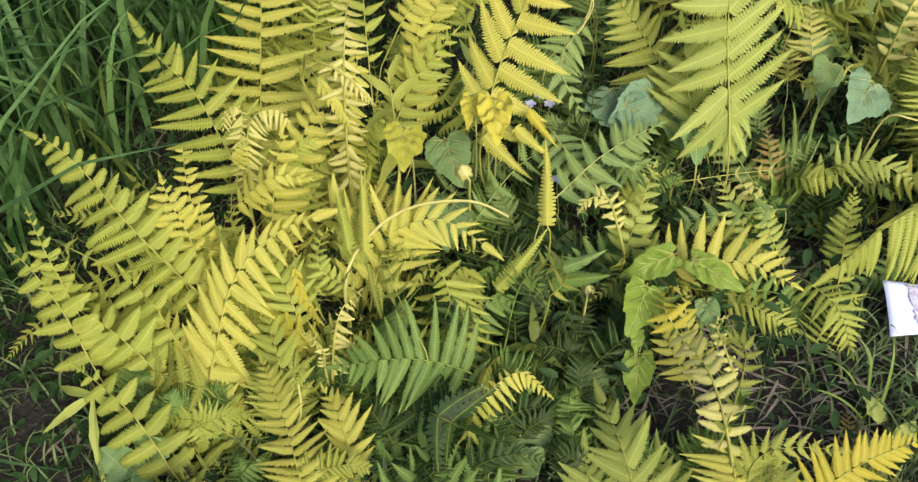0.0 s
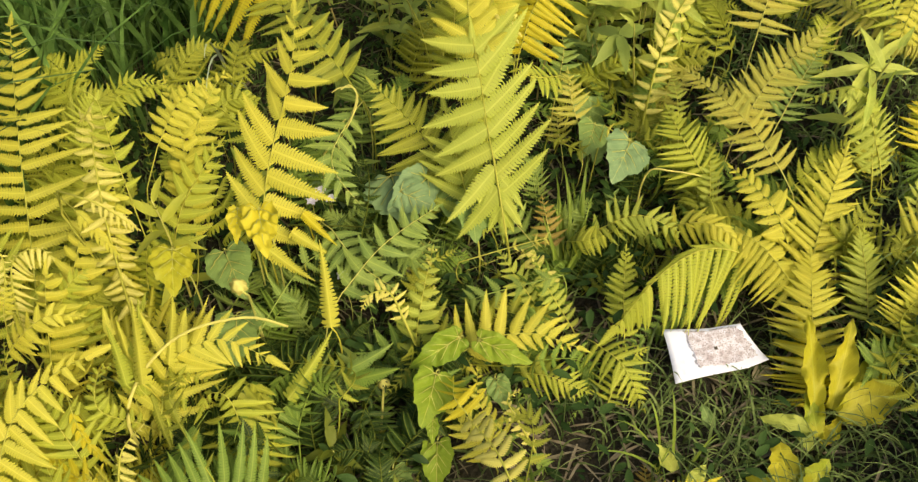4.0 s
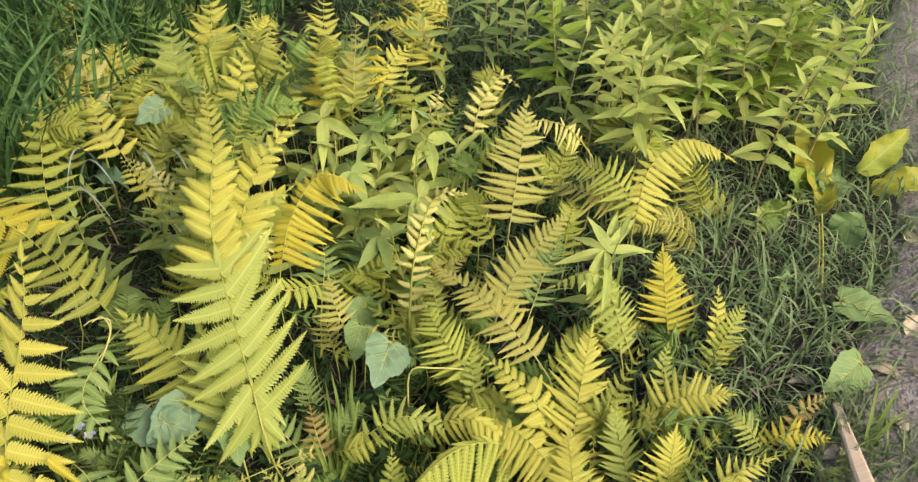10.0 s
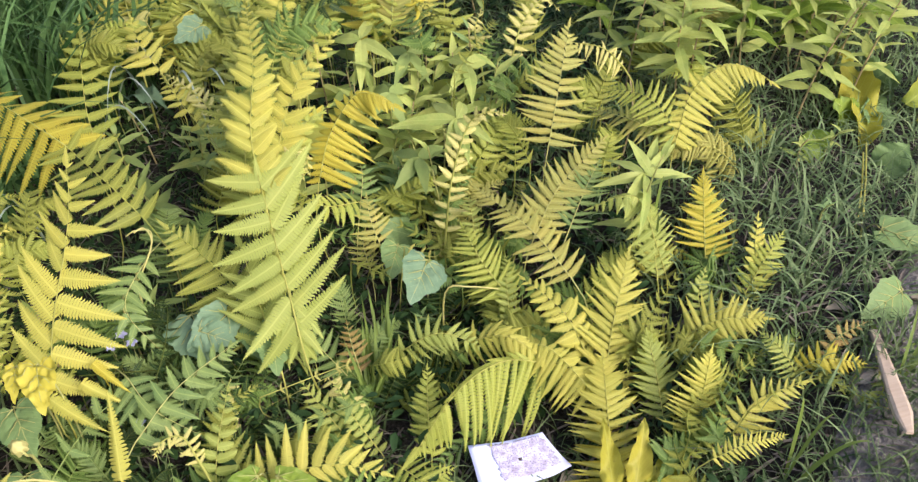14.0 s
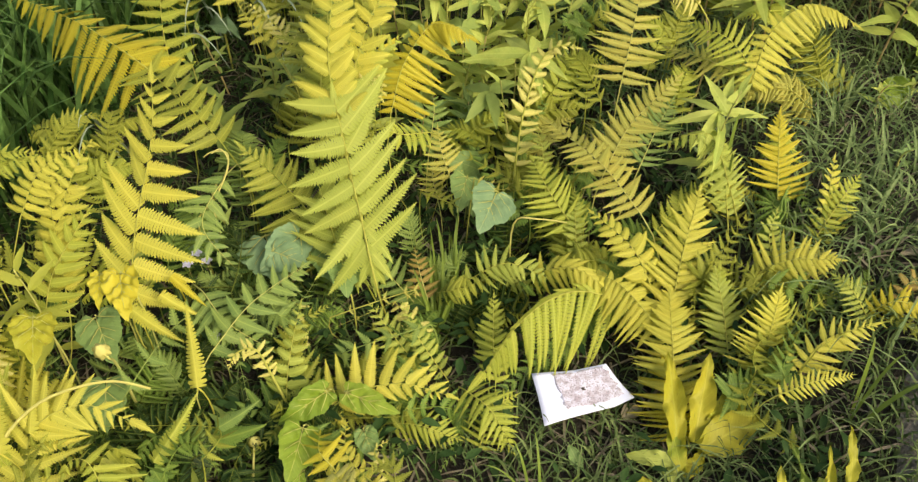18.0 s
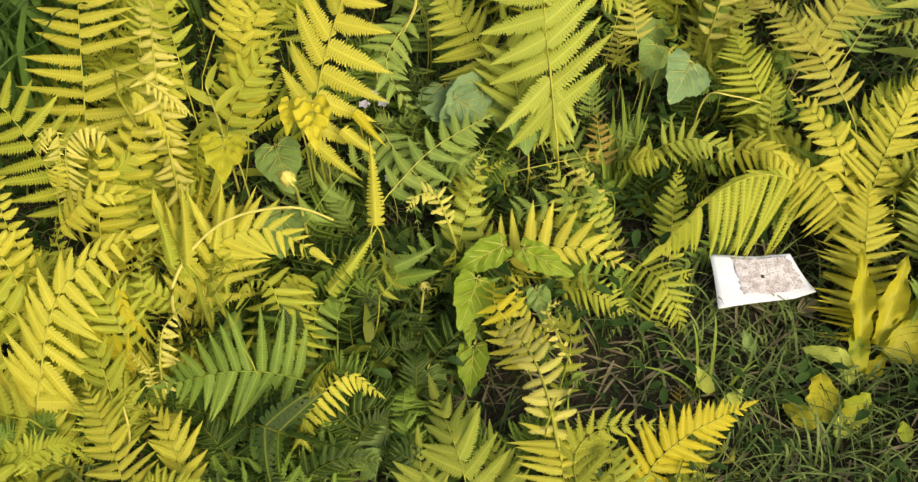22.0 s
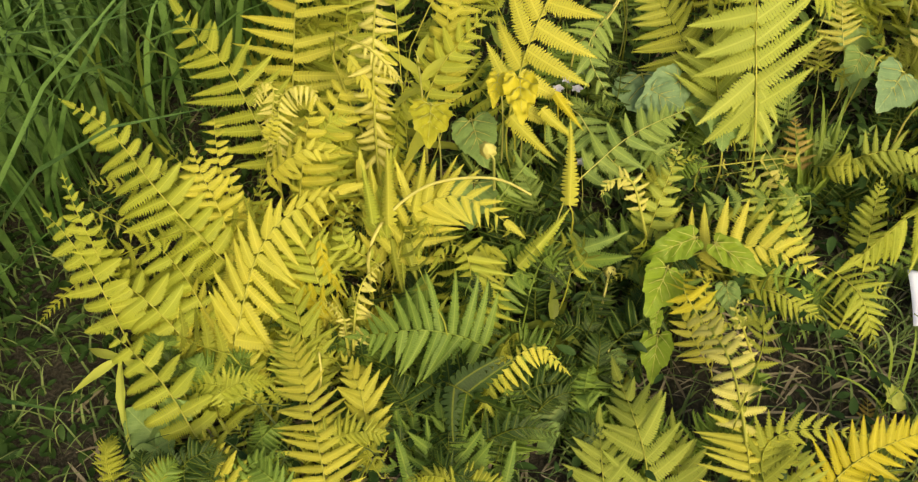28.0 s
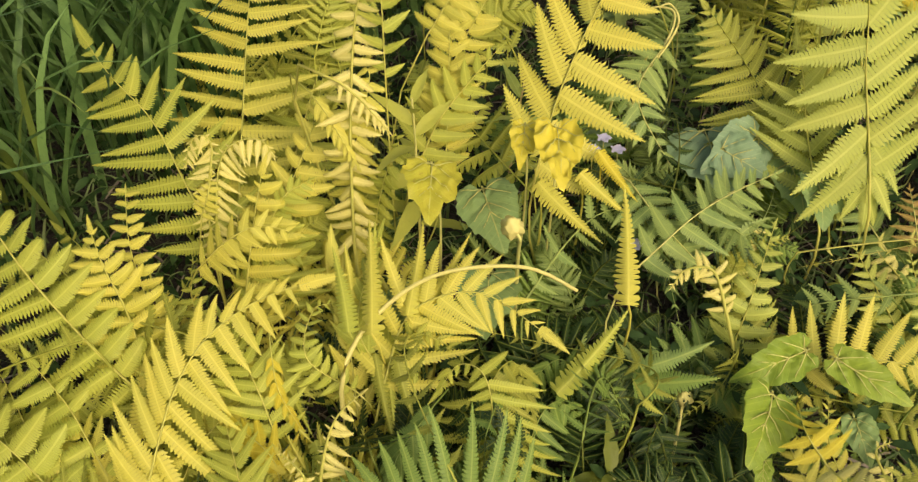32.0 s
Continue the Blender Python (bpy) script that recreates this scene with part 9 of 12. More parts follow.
frond(f, (-0.56, 0.95, 0.03), (-0.58, 0.99, 0.09), (-0.59, 1.04, 0.07), 0.046, 14, LIME, "flat", whole=True)
frond(f, (-0.64, 0.95, 0.03), (-0.56, 0.99, 0.09), (-0.47, 1.04, 0.05), 0.061, 16, LIME, "flat", whole=True)
f = fern(-0.21, 0.92, "yellow low fern filling the bed between larger fronds")
frond(f, (-0.25, 0.87, 0.03), (-0.20, 0.90, 0.08), (-0.16, 0.94, 0.05), 0.038, 15, LEMON, "curl", whole=True)
frond(f, (-0.14, 0.90, 0.03), (-0.23, 0.89, 0.09), (-0.32, 0.89, 0.05), 0.053, 15, LEMON, "curl", whole=True)
f = fern(-0.40, 1.06, "olive-green low fern filling the bed between larger fronds")
frond(f, (-0.37, 1.00, 0.03), (-0.41, 1.06, 0.10), (-0.45, 1.11, 0.06), 0.064, 15, OLIVE, "droop", whole=True)
frond(f, (-0.45, 1.01, 0.03), (-0.39, 1.05, 0.10), (-0.33, 1.09, 0.07), 0.050, 12, OLIVE, "droop", whole=True)
f = fern(-0.43, 1.06, "olive-green low fern filling the bed between larger fronds")
frond(f, (-0.38, 1.02, 0.03), (-0.45, 1.04, 0.08), (-0.51, 1.07, 0.04), 0.049, 14, OLIVE, "flat", whole=True)
frond(f, (-0.51, 1.00, 0.03), (-0.41, 1.05, 0.09), (-0.32, 1.09, 0.05), 0.061, 13, OLIVE, "droop", whole=True)
f = fern(-0.46, 1.13, "yellow low fern filling the bed between larger fronds")
frond(f, (-0.41, 1.07, 0.03), (-0.47, 1.12, 0.08), (-0.52, 1.17, 0.04), 0.055, 12, LEMON, "curl", whole=True)
frond(f, (-0.48, 1.07, 0.03), (-0.45, 1.12, 0.09), (-0.42, 1.17, 0.05), 0.058, 16, LEMON, "droop", whole=True)
f = fern(-0.27, 1.08, "yellow-green low fern filling the bed between larger fronds")
frond(f, (-0.32, 1.03, 0.03), (-0.26, 1.07, 0.08), (-0.20, 1.12, 0.03), 0.059, 13, LIME, "flat", whole=True)
frond(f, (-0.23, 1.04, 0.03), (-0.28, 1.07, 0.09), (-0.33, 1.10, 0.06), 0.042, 16, LIME, "flat", whole=True)
f = fern(-0.43, 0.77, "yellow-green low fern filling the bed between larger fronds")
frond(f, (-0.48, 0.73, 0.03), (-0.41, 0.75, 0.09), (-0.35, 0.77, 0.06), 0.044, 16, LIME, "flat", whole=True)
frond(f, (-0.37, 0.74, 0.03), (-0.44, 0.75, 0.08), (-0.52, 0.76, 0.03), 0.047, 12, LIME, "flat", whole=True)
f = fern(-0.56, 0.88, "yellow low fern filling the bed between larger fronds")
frond(f, (-0.55, 0.81, 0.03), (-0.56, 0.87, 0.09), (-0.58, 0.93, 0.06), 0.071, 14, LEMON, "curl", whole=True)
frond(f, (-0.49, 0.83, 0.03), (-0.58, 0.86, 0.09), (-0.66, 0.90, 0.04), 0.056, 16, LEMON, "flat", whole=True)
# Dark fill fronds: their leaf colour carries the shade between larger fronds.
f = fern(0.06, 0.69, "dark green low fern filling the bed between larger fronds, shade in its colour")
frond(f, (-0.01, 0.67, 0.03), (0.07, 0.67, 0.10), (0.15, 0.68, 0.08), 0.048, 12, SHADED, "flat", whole=True)
frond(f, (0.04, 0.65, 0.03), (0.06, 0.68, 0.09), (0.08, 0.71, 0.07), 0.033, 15, SHADED, "droop", whole=True)
f = fern(-0.12, 0.76, "dark green low fern filling the bed between larger fronds, shade in its colour")
frond(f, (-0.10, 0.71, 0.03), (-0.13, 0.75, 0.09), (-0.16, 0.79, 0.07), 0.036, 16, SHADED, "curl", whole=True)
frond(f, (-0.09, 0.71, 0.03), (-0.13, 0.75, 0.09), (-0.17, 0.79, 0.06), 0.054, 13, SHADED, "flat", whole=True)
f = fern(0.04, 1.02, "dark green low fern filling the bed between larger fronds, shade in its colour")
frond(f, (0.06, 0.96, 0.03), (0.03, 1.01, 0.10), (0.01, 1.07, 0.06), 0.058, 14, SHADED, "droop", whole=True)
frond(f, (0.04, 0.96, 0.03), (0.04, 1.01, 0.09), (0.04, 1.06, 0.05), 0.041, 14, SHADED, "flat", whole=True)
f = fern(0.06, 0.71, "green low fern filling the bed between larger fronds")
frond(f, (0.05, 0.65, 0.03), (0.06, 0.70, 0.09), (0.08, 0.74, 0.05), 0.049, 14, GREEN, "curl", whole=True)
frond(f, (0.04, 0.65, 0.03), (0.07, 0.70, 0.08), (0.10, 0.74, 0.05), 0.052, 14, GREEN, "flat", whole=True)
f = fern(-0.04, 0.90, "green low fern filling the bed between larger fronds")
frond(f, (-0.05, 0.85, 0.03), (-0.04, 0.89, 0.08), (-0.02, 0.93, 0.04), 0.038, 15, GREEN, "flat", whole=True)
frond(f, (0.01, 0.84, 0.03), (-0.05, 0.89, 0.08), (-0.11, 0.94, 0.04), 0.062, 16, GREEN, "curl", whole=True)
f = fern(-0.10, 0.94, "dark green low fern filling the bed between larger fronds, shade in its colour")
frond(f, (-0.14, 0.91, 0.03), (-0.09, 0.92, 0.07), (-0.03, 0.93, 0.04), 0.034, 14, SHADED, "curl", whole=True)
frond(f, (-0.08, 0.89, 0.03), (-0.10, 0.93, 0.08), (-0.12, 0.96, 0.05), 0.031, 14, SHADED, "droop", whole=True)
f = fern(0.12, 1.03, "dark green low fern filling the bed between larger fronds, shade in its colour")
frond(f, (0.14, 0.97, 0.03), (0.12, 1.02, 0.09), (0.10, 1.07, 0.06), 0.054, 12, SHADED, "flat", whole=True)
frond(f, (0.05, 0.99, 0.03), (0.14, 1.01, 0.09), (0.24, 1.04, 0.05), 0.056, 15, SHADED, "flat", whole=True)
f = fern(-0.12, 0.99, "dark green low fern filling the bed between larger fronds, shade in its colour")
frond(f, (-0.11, 0.93, 0.03), (-0.12, 0.98, 0.09), (-0.14, 1.04, 0.05), 0.059, 14, SHADED, "flat", whole=True)
frond(f, (-0.13, 0.93, 0.03), (-0.12, 0.98, 0.10), (-0.11, 1.03, 0.08), 0.052, 13, SHADED, "flat", whole=True)
f = fern(0.11, 0.96, "dark green low fern filling the bed between larger fronds, shade in its colour")
frond(f, (0.13, 0.90, 0.03), (0.10, 0.95, 0.08), (0.07, 0.99, 0.05), 0.043, 14, SHADED, "flat", whole=True)
frond(f, (0.11, 0.89, 0.03), (0.10, 0.95, 0.10), (0.10, 1.00, 0.08), 0.057, 14, SHADED, "curl", whole=True)
f = fern(0.09, 0.77, "dark green low fern filling the bed between larger fronds, shade in its colour")
frond(f, (0.04, 0.72, 0.03), (0.10, 0.76, 0.09), (0.17, 0.79, 0.06), 0.044, 12, SHADED, "curl", whole=True)
frond(f, (0.12, 0.72, 0.03), (0.08, 0.76, 0.09), (0.04, 0.79, 0.07), 0.037, 13, SHADED, "curl", whole=True)
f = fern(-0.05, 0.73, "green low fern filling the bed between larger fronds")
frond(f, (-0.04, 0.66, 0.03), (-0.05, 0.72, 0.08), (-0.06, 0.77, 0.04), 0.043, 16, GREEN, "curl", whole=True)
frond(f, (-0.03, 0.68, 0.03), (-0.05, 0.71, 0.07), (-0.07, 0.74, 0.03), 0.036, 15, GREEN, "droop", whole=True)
f = fern(-0.00, 0.95, "dark green low fern filling the bed between larger fronds, shade in its colour")
frond(f, (-0.00, 0.89, 0.03), (-0.00, 0.94, 0.09), (-0.00, 0.99, 0.05), 0.055, 15, SHADED, "flat", whole=True)
frond(f, (-0.05, 0.89, 0.03), (0.01, 0.94, 0.08), (0.07, 0.98, 0.04), 0.061, 14, SHADED, "curl", whole=True)
f = fern(-0.08, 1.01, "dark green low fern filling the bed between larger fronds, shade in its colour")
frond(f, (-0.16, 0.98, 0.03), (-0.06, 0.99, 0.09), (0.03, 1.01, 0.05), 0.060, 13, SHADED, "flat", whole=True)
frond(f, (-0.02, 0.96, 0.03), (-0.10, 0.99, 0.09), (-0.17, 1.02, 0.05), 0.052, 14, SHADED, "curl", whole=True)
f = fern(-0.20, 1.10, "dark green low fern filling the bed between larger fronds, shade in its colour")
frond(f, (-0.25, 1.05, 0.03), (-0.18, 1.08, 0.10), (-0.11, 1.11, 0.08), 0.044, 16, SHADED, "flat", whole=True)
frond(f, (-0.27, 1.05, 0.03), (-0.18, 1.08, 0.10), (-0.08, 1.11, 0.06), 0.058, 14, SHADED, "flat", whole=True)
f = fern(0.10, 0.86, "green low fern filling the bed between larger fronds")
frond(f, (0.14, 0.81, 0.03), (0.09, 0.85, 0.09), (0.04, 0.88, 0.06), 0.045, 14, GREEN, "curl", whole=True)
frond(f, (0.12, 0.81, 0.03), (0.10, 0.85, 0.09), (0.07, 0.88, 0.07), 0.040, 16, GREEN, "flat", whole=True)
f = fern(0.05, 1.09, "dark green low fern filling the bed between larger fronds, shade in its colour")
frond(f, (0.06, 1.02, 0.03), (0.05, 1.08, 0.11), (0.04, 1.14, 0.10), 0.062, 13, SHADED, "curl", whole=True)
frond(f, (-0.03, 1.04, 0.03), (0.07, 1.08, 0.11), (0.16, 1.11, 0.08), 0.055, 16, SHADED, "curl", whole=True)
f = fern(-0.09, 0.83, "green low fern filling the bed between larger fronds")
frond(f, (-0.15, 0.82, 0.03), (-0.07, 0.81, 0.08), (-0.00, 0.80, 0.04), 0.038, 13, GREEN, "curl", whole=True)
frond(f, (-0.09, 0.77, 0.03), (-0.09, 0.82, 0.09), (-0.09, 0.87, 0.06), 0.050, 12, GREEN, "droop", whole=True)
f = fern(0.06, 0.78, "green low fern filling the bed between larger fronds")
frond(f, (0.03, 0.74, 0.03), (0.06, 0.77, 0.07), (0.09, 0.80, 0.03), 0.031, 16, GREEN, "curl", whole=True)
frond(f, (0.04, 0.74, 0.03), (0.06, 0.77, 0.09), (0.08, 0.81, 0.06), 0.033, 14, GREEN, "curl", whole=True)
f = fern(0.03, 1.00, "dark green low fern filling the bed between larger fronds, shade in its colour")
frond(f, (0.09, 0.96, 0.03), (0.02, 0.99, 0.09), (-0.04, 1.02, 0.06), 0.043, 16, SHADED, "flat", whole=True)
frond(f, (0.04, 0.95, 0.03), (0.03, 0.99, 0.09), (0.03, 1.03, 0.07), 0.039, 14, SHADED, "flat", whole=True)
f = fern(0.10, 0.81, "dark green low fern filling the bed between larger fronds, shade in its colour")
frond(f, (0.13, 0.76, 0.03), (0.09, 0.80, 0.09), (0.05, 0.84, 0.06), 0.040, 12, SHADED, "flat", whole=True)
frond(f, (0.03, 0.77, 0.03), (0.11, 0.80, 0.09), (0.19, 0.83, 0.06), 0.045, 16, SHADED, "curl", whole=True)
f = fern(-0.01, 0.75, "dark green low fern filling the bed between larger fronds, shade in its colour")
frond(f, (-0.08, 0.72, 0.03), (0.00, 0.73, 0.08), (0.08, 0.74, 0.04), 0.051, 14, SHADED, "droop", whole=True)
frond(f, (-0.02, 0.68, 0.03), (-0.01, 0.74, 0.09), (-0.01, 0.79, 0.05), 0.061, 12, SHADED, "curl", whole=True)
f = fern(0.02, 0.80, "dark green low fern filling the bed between larger fronds, shade in its colour")
frond(f, (0.02, 0.73, 0.03), (0.02, 0.79, 0.10), (0.02, 0.85, 0.07), 0.066, 12, SHADED, "flat", whole=True)
frond(f, (0.03, 0.74, 0.03), (0.02, 0.79, 0.09), (0.02, 0.83, 0.06), 0.048, 16, SHADED, "flat", whole=True)
f = fern(-0.02, 0.84, "green low fern filling the bed between larger fronds")
frond(f, (-0.00, 0.77, 0.03), (-0.02, 0.83, 0.08), (-0.04, 0.89, 0.03), 0.054, 16, GREEN, "flat", whole=True)
frond(f, (0.03, 0.82, 0.03), (-0.03, 0.82, 0.08), (-0.10, 0.83, 0.04), 0.040, 12, GREEN, "droop", whole=True)
f = fern(0.19, 0.91, "dark green low fern filling the bed between larger fronds, shade in its colour")
frond(f, (0.19, 0.86, 0.03), (0.20, 0.89, 0.09), (0.21, 0.92, 0.08), 0.029, 16, SHADED, "flat", whole=True)
frond(f, (0.24, 0.88, 0.03), (0.18, 0.89, 0.09), (0.13, 0.89, 0.07), 0.033, 15, SHADED, "curl", whole=True)
f = fern(0.27, 0.71, "green low fern filling the bed between larger fronds")
frond(f, (0.23, 0.67, 0.03), (0.28, 0.70, 0.09), (0.32, 0.74, 0.07), 0.037, 12, GREEN, "curl", whole=True)
frond(f, (0.24, 0.68, 0.03), (0.27, 0.70, 0.09), (0.31, 0.72, 0.06), 0.028, 12, GREEN, "flat", whole=True)
f = fern(0.14, 0.79, "dark green low fern filling the bed between larger fronds, shade in its colour")
frond(f, (0.16, 0.74, 0.03), (0.14, 0.78, 0.09), (0.12, 0.81, 0.06), 0.034, 12, SHADED, "curl", whole=True)
frond(f, (0.15, 0.73, 0.03), (0.14, 0.78, 0.08), (0.13, 0.82, 0.05), 0.046, 16, SHADED, "flat", whole=True)
f = fern(0.21, 0.86, "dark green low fern filling the bed between larger fronds, shade in its colour")
frond(f, (0.21, 0.80, 0.03), (0.21, 0.84, 0.10), (0.22, 0.89, 0.08), 0.045, 14, SHADED, "flat", whole=True)
frond(f, (0.22, 0.81, 0.03), (0.21, 0.84, 0.09), (0.20, 0.87, 0.07), 0.035, 16, SHADED, "flat", whole=True)
f = fern(0.13, 0.76, "dark green low fern filling the bed between larger fronds, shade in its colour")
frond(f, (0.09, 0.72, 0.03), (0.14, 0.75, 0.09), (0.18, 0.77, 0.06), 0.032, 15, SHADED, "flat", whole=True)
frond(f, (0.10, 0.72, 0.03), (0.13, 0.75, 0.09), (0.17, 0.78, 0.06), 0.030, 16, SHADED, "droop", whole=True)
f = fern(0.07, 0.76, "green low fern filling the bed between larger fronds")
frond(f, (0.08, 0.72, 0.03), (0.07, 0.75, 0.08), (0.06, 0.78, 0.05), 0.031, 12, GREEN, "droop", whole=True)
frond(f, (0.10, 0.72, 0.03), (0.06, 0.75, 0.09), (0.03, 0.78, 0.07), 0.029, 13, GREEN, "droop", whole=True)
f = fern(0.29, 0.97, "dark green low fern filling the bed between larger fronds, shade in its colour")
frond(f, (0.27, 0.93, 0.03), (0.29, 0.96, 0.09), (0.32, 1.00, 0.07), 0.034, 16, SHADED, "flat", whole=True)
frond(f, (0.30, 0.92, 0.03), (0.29, 0.96, 0.08), (0.28, 1.01, 0.04), 0.046, 16, SHADED, "flat", whole=True)
f = fern(0.20, 0.70, "dark green low fern filling the bed between larger fronds, shade in its colour")
frond(f, (0.17, 0.67, 0.03), (0.21, 0.68, 0.07), (0.25, 0.69, 0.03), 0.026, 15, SHADED, "curl", whole=True)
frond(f, (0.25, 0.65, 0.03), (0.19, 0.68, 0.09), (0.14, 0.71, 0.07), 0.036, 16, SHADED, "flat", whole=True)
f = fern(0.27, 0.91, "dark green low fern filling the bed between larger fronds, shade in its colour")
frond(f, (0.22, 0.87, 0.03), (0.29, 0.90, 0.09), (0.35, 0.92, 0.06), 0.048, 12, SHADED, "curl", whole=True)
frond(f, (0.29, 0.86, 0.03), (0.27, 0.90, 0.08), (0.24, 0.94, 0.05), 0.038, 13, SHADED, "flat", whole=True)
f = fern(0.19, 0.79, "green low fern filling the bed between larger fronds")
frond(f, (0.17, 0.74, 0.03), (0.19, 0.78, 0.08), (0.22, 0.82, 0.05), 0.048, 16, GREEN, "curl", whole=True)
frond(f, (0.18, 0.74, 0.03), (0.19, 0.78, 0.10), (0.20, 0.82, 0.07), 0.041, 13, GREEN, "droop", whole=True)
f = fern(0.24, 0.75, "dark green low fern filling the bed between larger fronds, shade in its colour")
frond(f, (0.21, 0.71, 0.03), (0.25, 0.74, 0.09), (0.30, 0.77, 0.06), 0.039, 13, SHADED, "droop", whole=True)
frond(f, (0.25, 0.71, 0.03), (0.24, 0.74, 0.08), (0.24, 0.77, 0.05), 0.029, 14, SHADED, "flat", whole=True)
f = fern(0.18, 0.70, "dark green low fern filling the bed between larger fronds, shade in its colour")
frond(f, (0.17, 0.66, 0.03), (0.19, 0.68, 0.08), (0.21, 0.71, 0.06), 0.022, 16, SHADED, "curl", whole=True)
frond(f, (0.17, 0.65, 0.03), (0.19, 0.69, 0.09), (0.21, 0.72, 0.07), 0.034, 16, SHADED, "flat", whole=True)
f = fern(0.20, 1.40, "dark green low fern filling the bed between larger fronds, shade in its colour")
frond(f, (0.23, 1.37, 0.09), (0.20, 1.39, 0.16), (0.16, 1.41, 0.15), 0.031, 12, SHADED, "droop", whole=True)
frond(f, (0.16, 1.36, 0.07), (0.21, 1.39, 0.15), (0.27, 1.42, 0.14), 0.045, 15, SHADED, "flat", whole=True)
f = fern(0.85, 1.33, "dark green low fern filling the bed between larger fronds, shade in its colour")
frond(f, (0.85, 1.28, 0.03), (0.85, 1.32, 0.08), (0.85, 1.35, 0.05), 0.034, 12, SHADED, "flat", whole=True)
frond(f, (0.77, 1.30, 0.03), (0.87, 1.31, 0.10), (0.97, 1.32, 0.08), 0.065, 12, SHADED, "droop", whole=True)
f = fern(0.19, 1.16, "dark green low fern filling the bed between larger fronds, shade in its colour")
frond(f, (0.16, 1.13, 0.03), (0.20, 1.15, 0.10), (0.24, 1.17, 0.08), 0.033, 15, SHADED, "droop", whole=True)
frond(f, (0.26, 1.13, 0.03), (0.17, 1.15, 0.09), (0.09, 1.17, 0.05), 0.056, 15, SHADED, "flat", whole=True)
f = fern(0.64, 1.50, "grey-green low fern filling the bed between larger fronds")
frond(f, (0.64, 1.45, 0.03), (0.63, 1.49, 0.13), (0.63, 1.53, 0.14), 0.042, 15, SAGE, "flat", whole=True)
frond(f, (0.64, 1.45, 0.03), (0.64, 1.49, 0.13), (0.64, 1.53, 0.14), 0.043, 16, SAGE, "flat", whole=True)
f = fern(0.36, 1.44, "dark green low fern filling the bed between larger fronds, shade in its colour")
frond(f, (0.40, 1.38, 0.03), (0.35, 1.43, 0.13), (0.31, 1.48, 0.14), 0.052, 12, SHADED, "flat", whole=True)
frond(f, (0.35, 1.39, 0.03), (0.36, 1.43, 0.13), (0.37, 1.47, 0.13), 0.041, 12, SHADED, "flat", whole=True)
f = fern(0.61, 1.24, "green low fern filling the bed between larger fronds")
frond(f, (0.59, 1.19, 0.03), (0.62, 1.23, 0.10), (0.66, 1.26, 0.08), 0.040, 15, GREEN, "droop", whole=True)
frond(f, (0.61, 1.20, 0.03), (0.61, 1.23, 0.08), (0.62, 1.26, 0.06), 0.024, 12, GREEN, "droop", whole=True)
f = fern(0.85, 1.45, "dark green low fern filling the bed between larger fronds, shade in its colour")
frond(f, (0.79, 1.42, 0.03), (0.86, 1.43, 0.11), (0.93, 1.44, 0.11), 0.038, 14, SHADED, "curl", whole=True)
frond(f, (0.83, 1.39, 0.03), (0.85, 1.44, 0.13), (0.88, 1.49, 0.13), 0.060, 16, SHADED, "droop", whole=True)
f = fern(0.16, 1.32, "dark green low fern filling the bed between larger fronds, shade in its colour")
frond(f, (0.15, 1.27, 0.05), (0.16, 1.31, 0.14), (0.18, 1.34, 0.14), 0.036, 16, SHADED, "droop", whole=True)
frond(f, (0.12, 1.27, 0.03), (0.17, 1.30, 0.13), (0.22, 1.33, 0.13), 0.045, 14, SHADED, "curl", whole=True)
f = fern(0.77, 1.28, "dark green low fern filling the bed between larger fronds, shade in its colour")
frond(f, (0.75, 1.24, 0.03), (0.77, 1.27, 0.08), (0.79, 1.30, 0.05), 0.029, 12, SHADED, "flat", whole=True)
frond(f, (0.82, 1.24, 0.03), (0.75, 1.27, 0.10), (0.69, 1.31, 0.08), 0.062, 13, SHADED, "curl", whole=True)
f = fern(0.73, 1.21, "dark green low fern filling the bed between larger fronds, shade in its colour")
frond(f, (0.73, 1.16, 0.03), (0.74, 1.20, 0.09), (0.75, 1.23, 0.06), 0.039, 16, SHADED, "flat", whole=True)
frond(f, (0.74, 1.17, 0.03), (0.73, 1.19, 0.08), (0.72, 1.22, 0.05), 0.029, 14, SHADED, "flat", whole=True)
f = fern(0.52, 1.06, "green low fern filling the bed between larger fronds")
frond(f, (0.47, 1.02, 0.03), (0.53, 1.05, 0.09), (0.59, 1.09, 0.05), 0.048, 13, GREEN, "flat", whole=True)
frond(f, (0.53, 1.02, 0.03), (0.52, 1.05, 0.09), (0.50, 1.09, 0.08), 0.029, 14, GREEN, "curl", whole=True)
f = fern(0.14, 1.27, "dark green low fern filling the bed between larger fronds, shade in its colour")
frond(f, (0.11, 1.24, 0.03), (0.15, 1.25, 0.11), (0.19, 1.27, 0.11), 0.031, 14, SHADED, "flat", whole=True)
frond(f, (0.11, 1.21, 0.03), (0.15, 1.26, 0.11), (0.19, 1.31, 0.09), 0.056, 12, SHADED, "droop", whole=True)
f = fern(0.51, 1.07, "dark green low fern filling the bed between larger fronds, shade in its colour")
frond(f, (0.48, 1.02, 0.03), (0.51, 1.06, 0.08), (0.54, 1.10, 0.04), 0.035, 13, SHADED, "curl", whole=True)
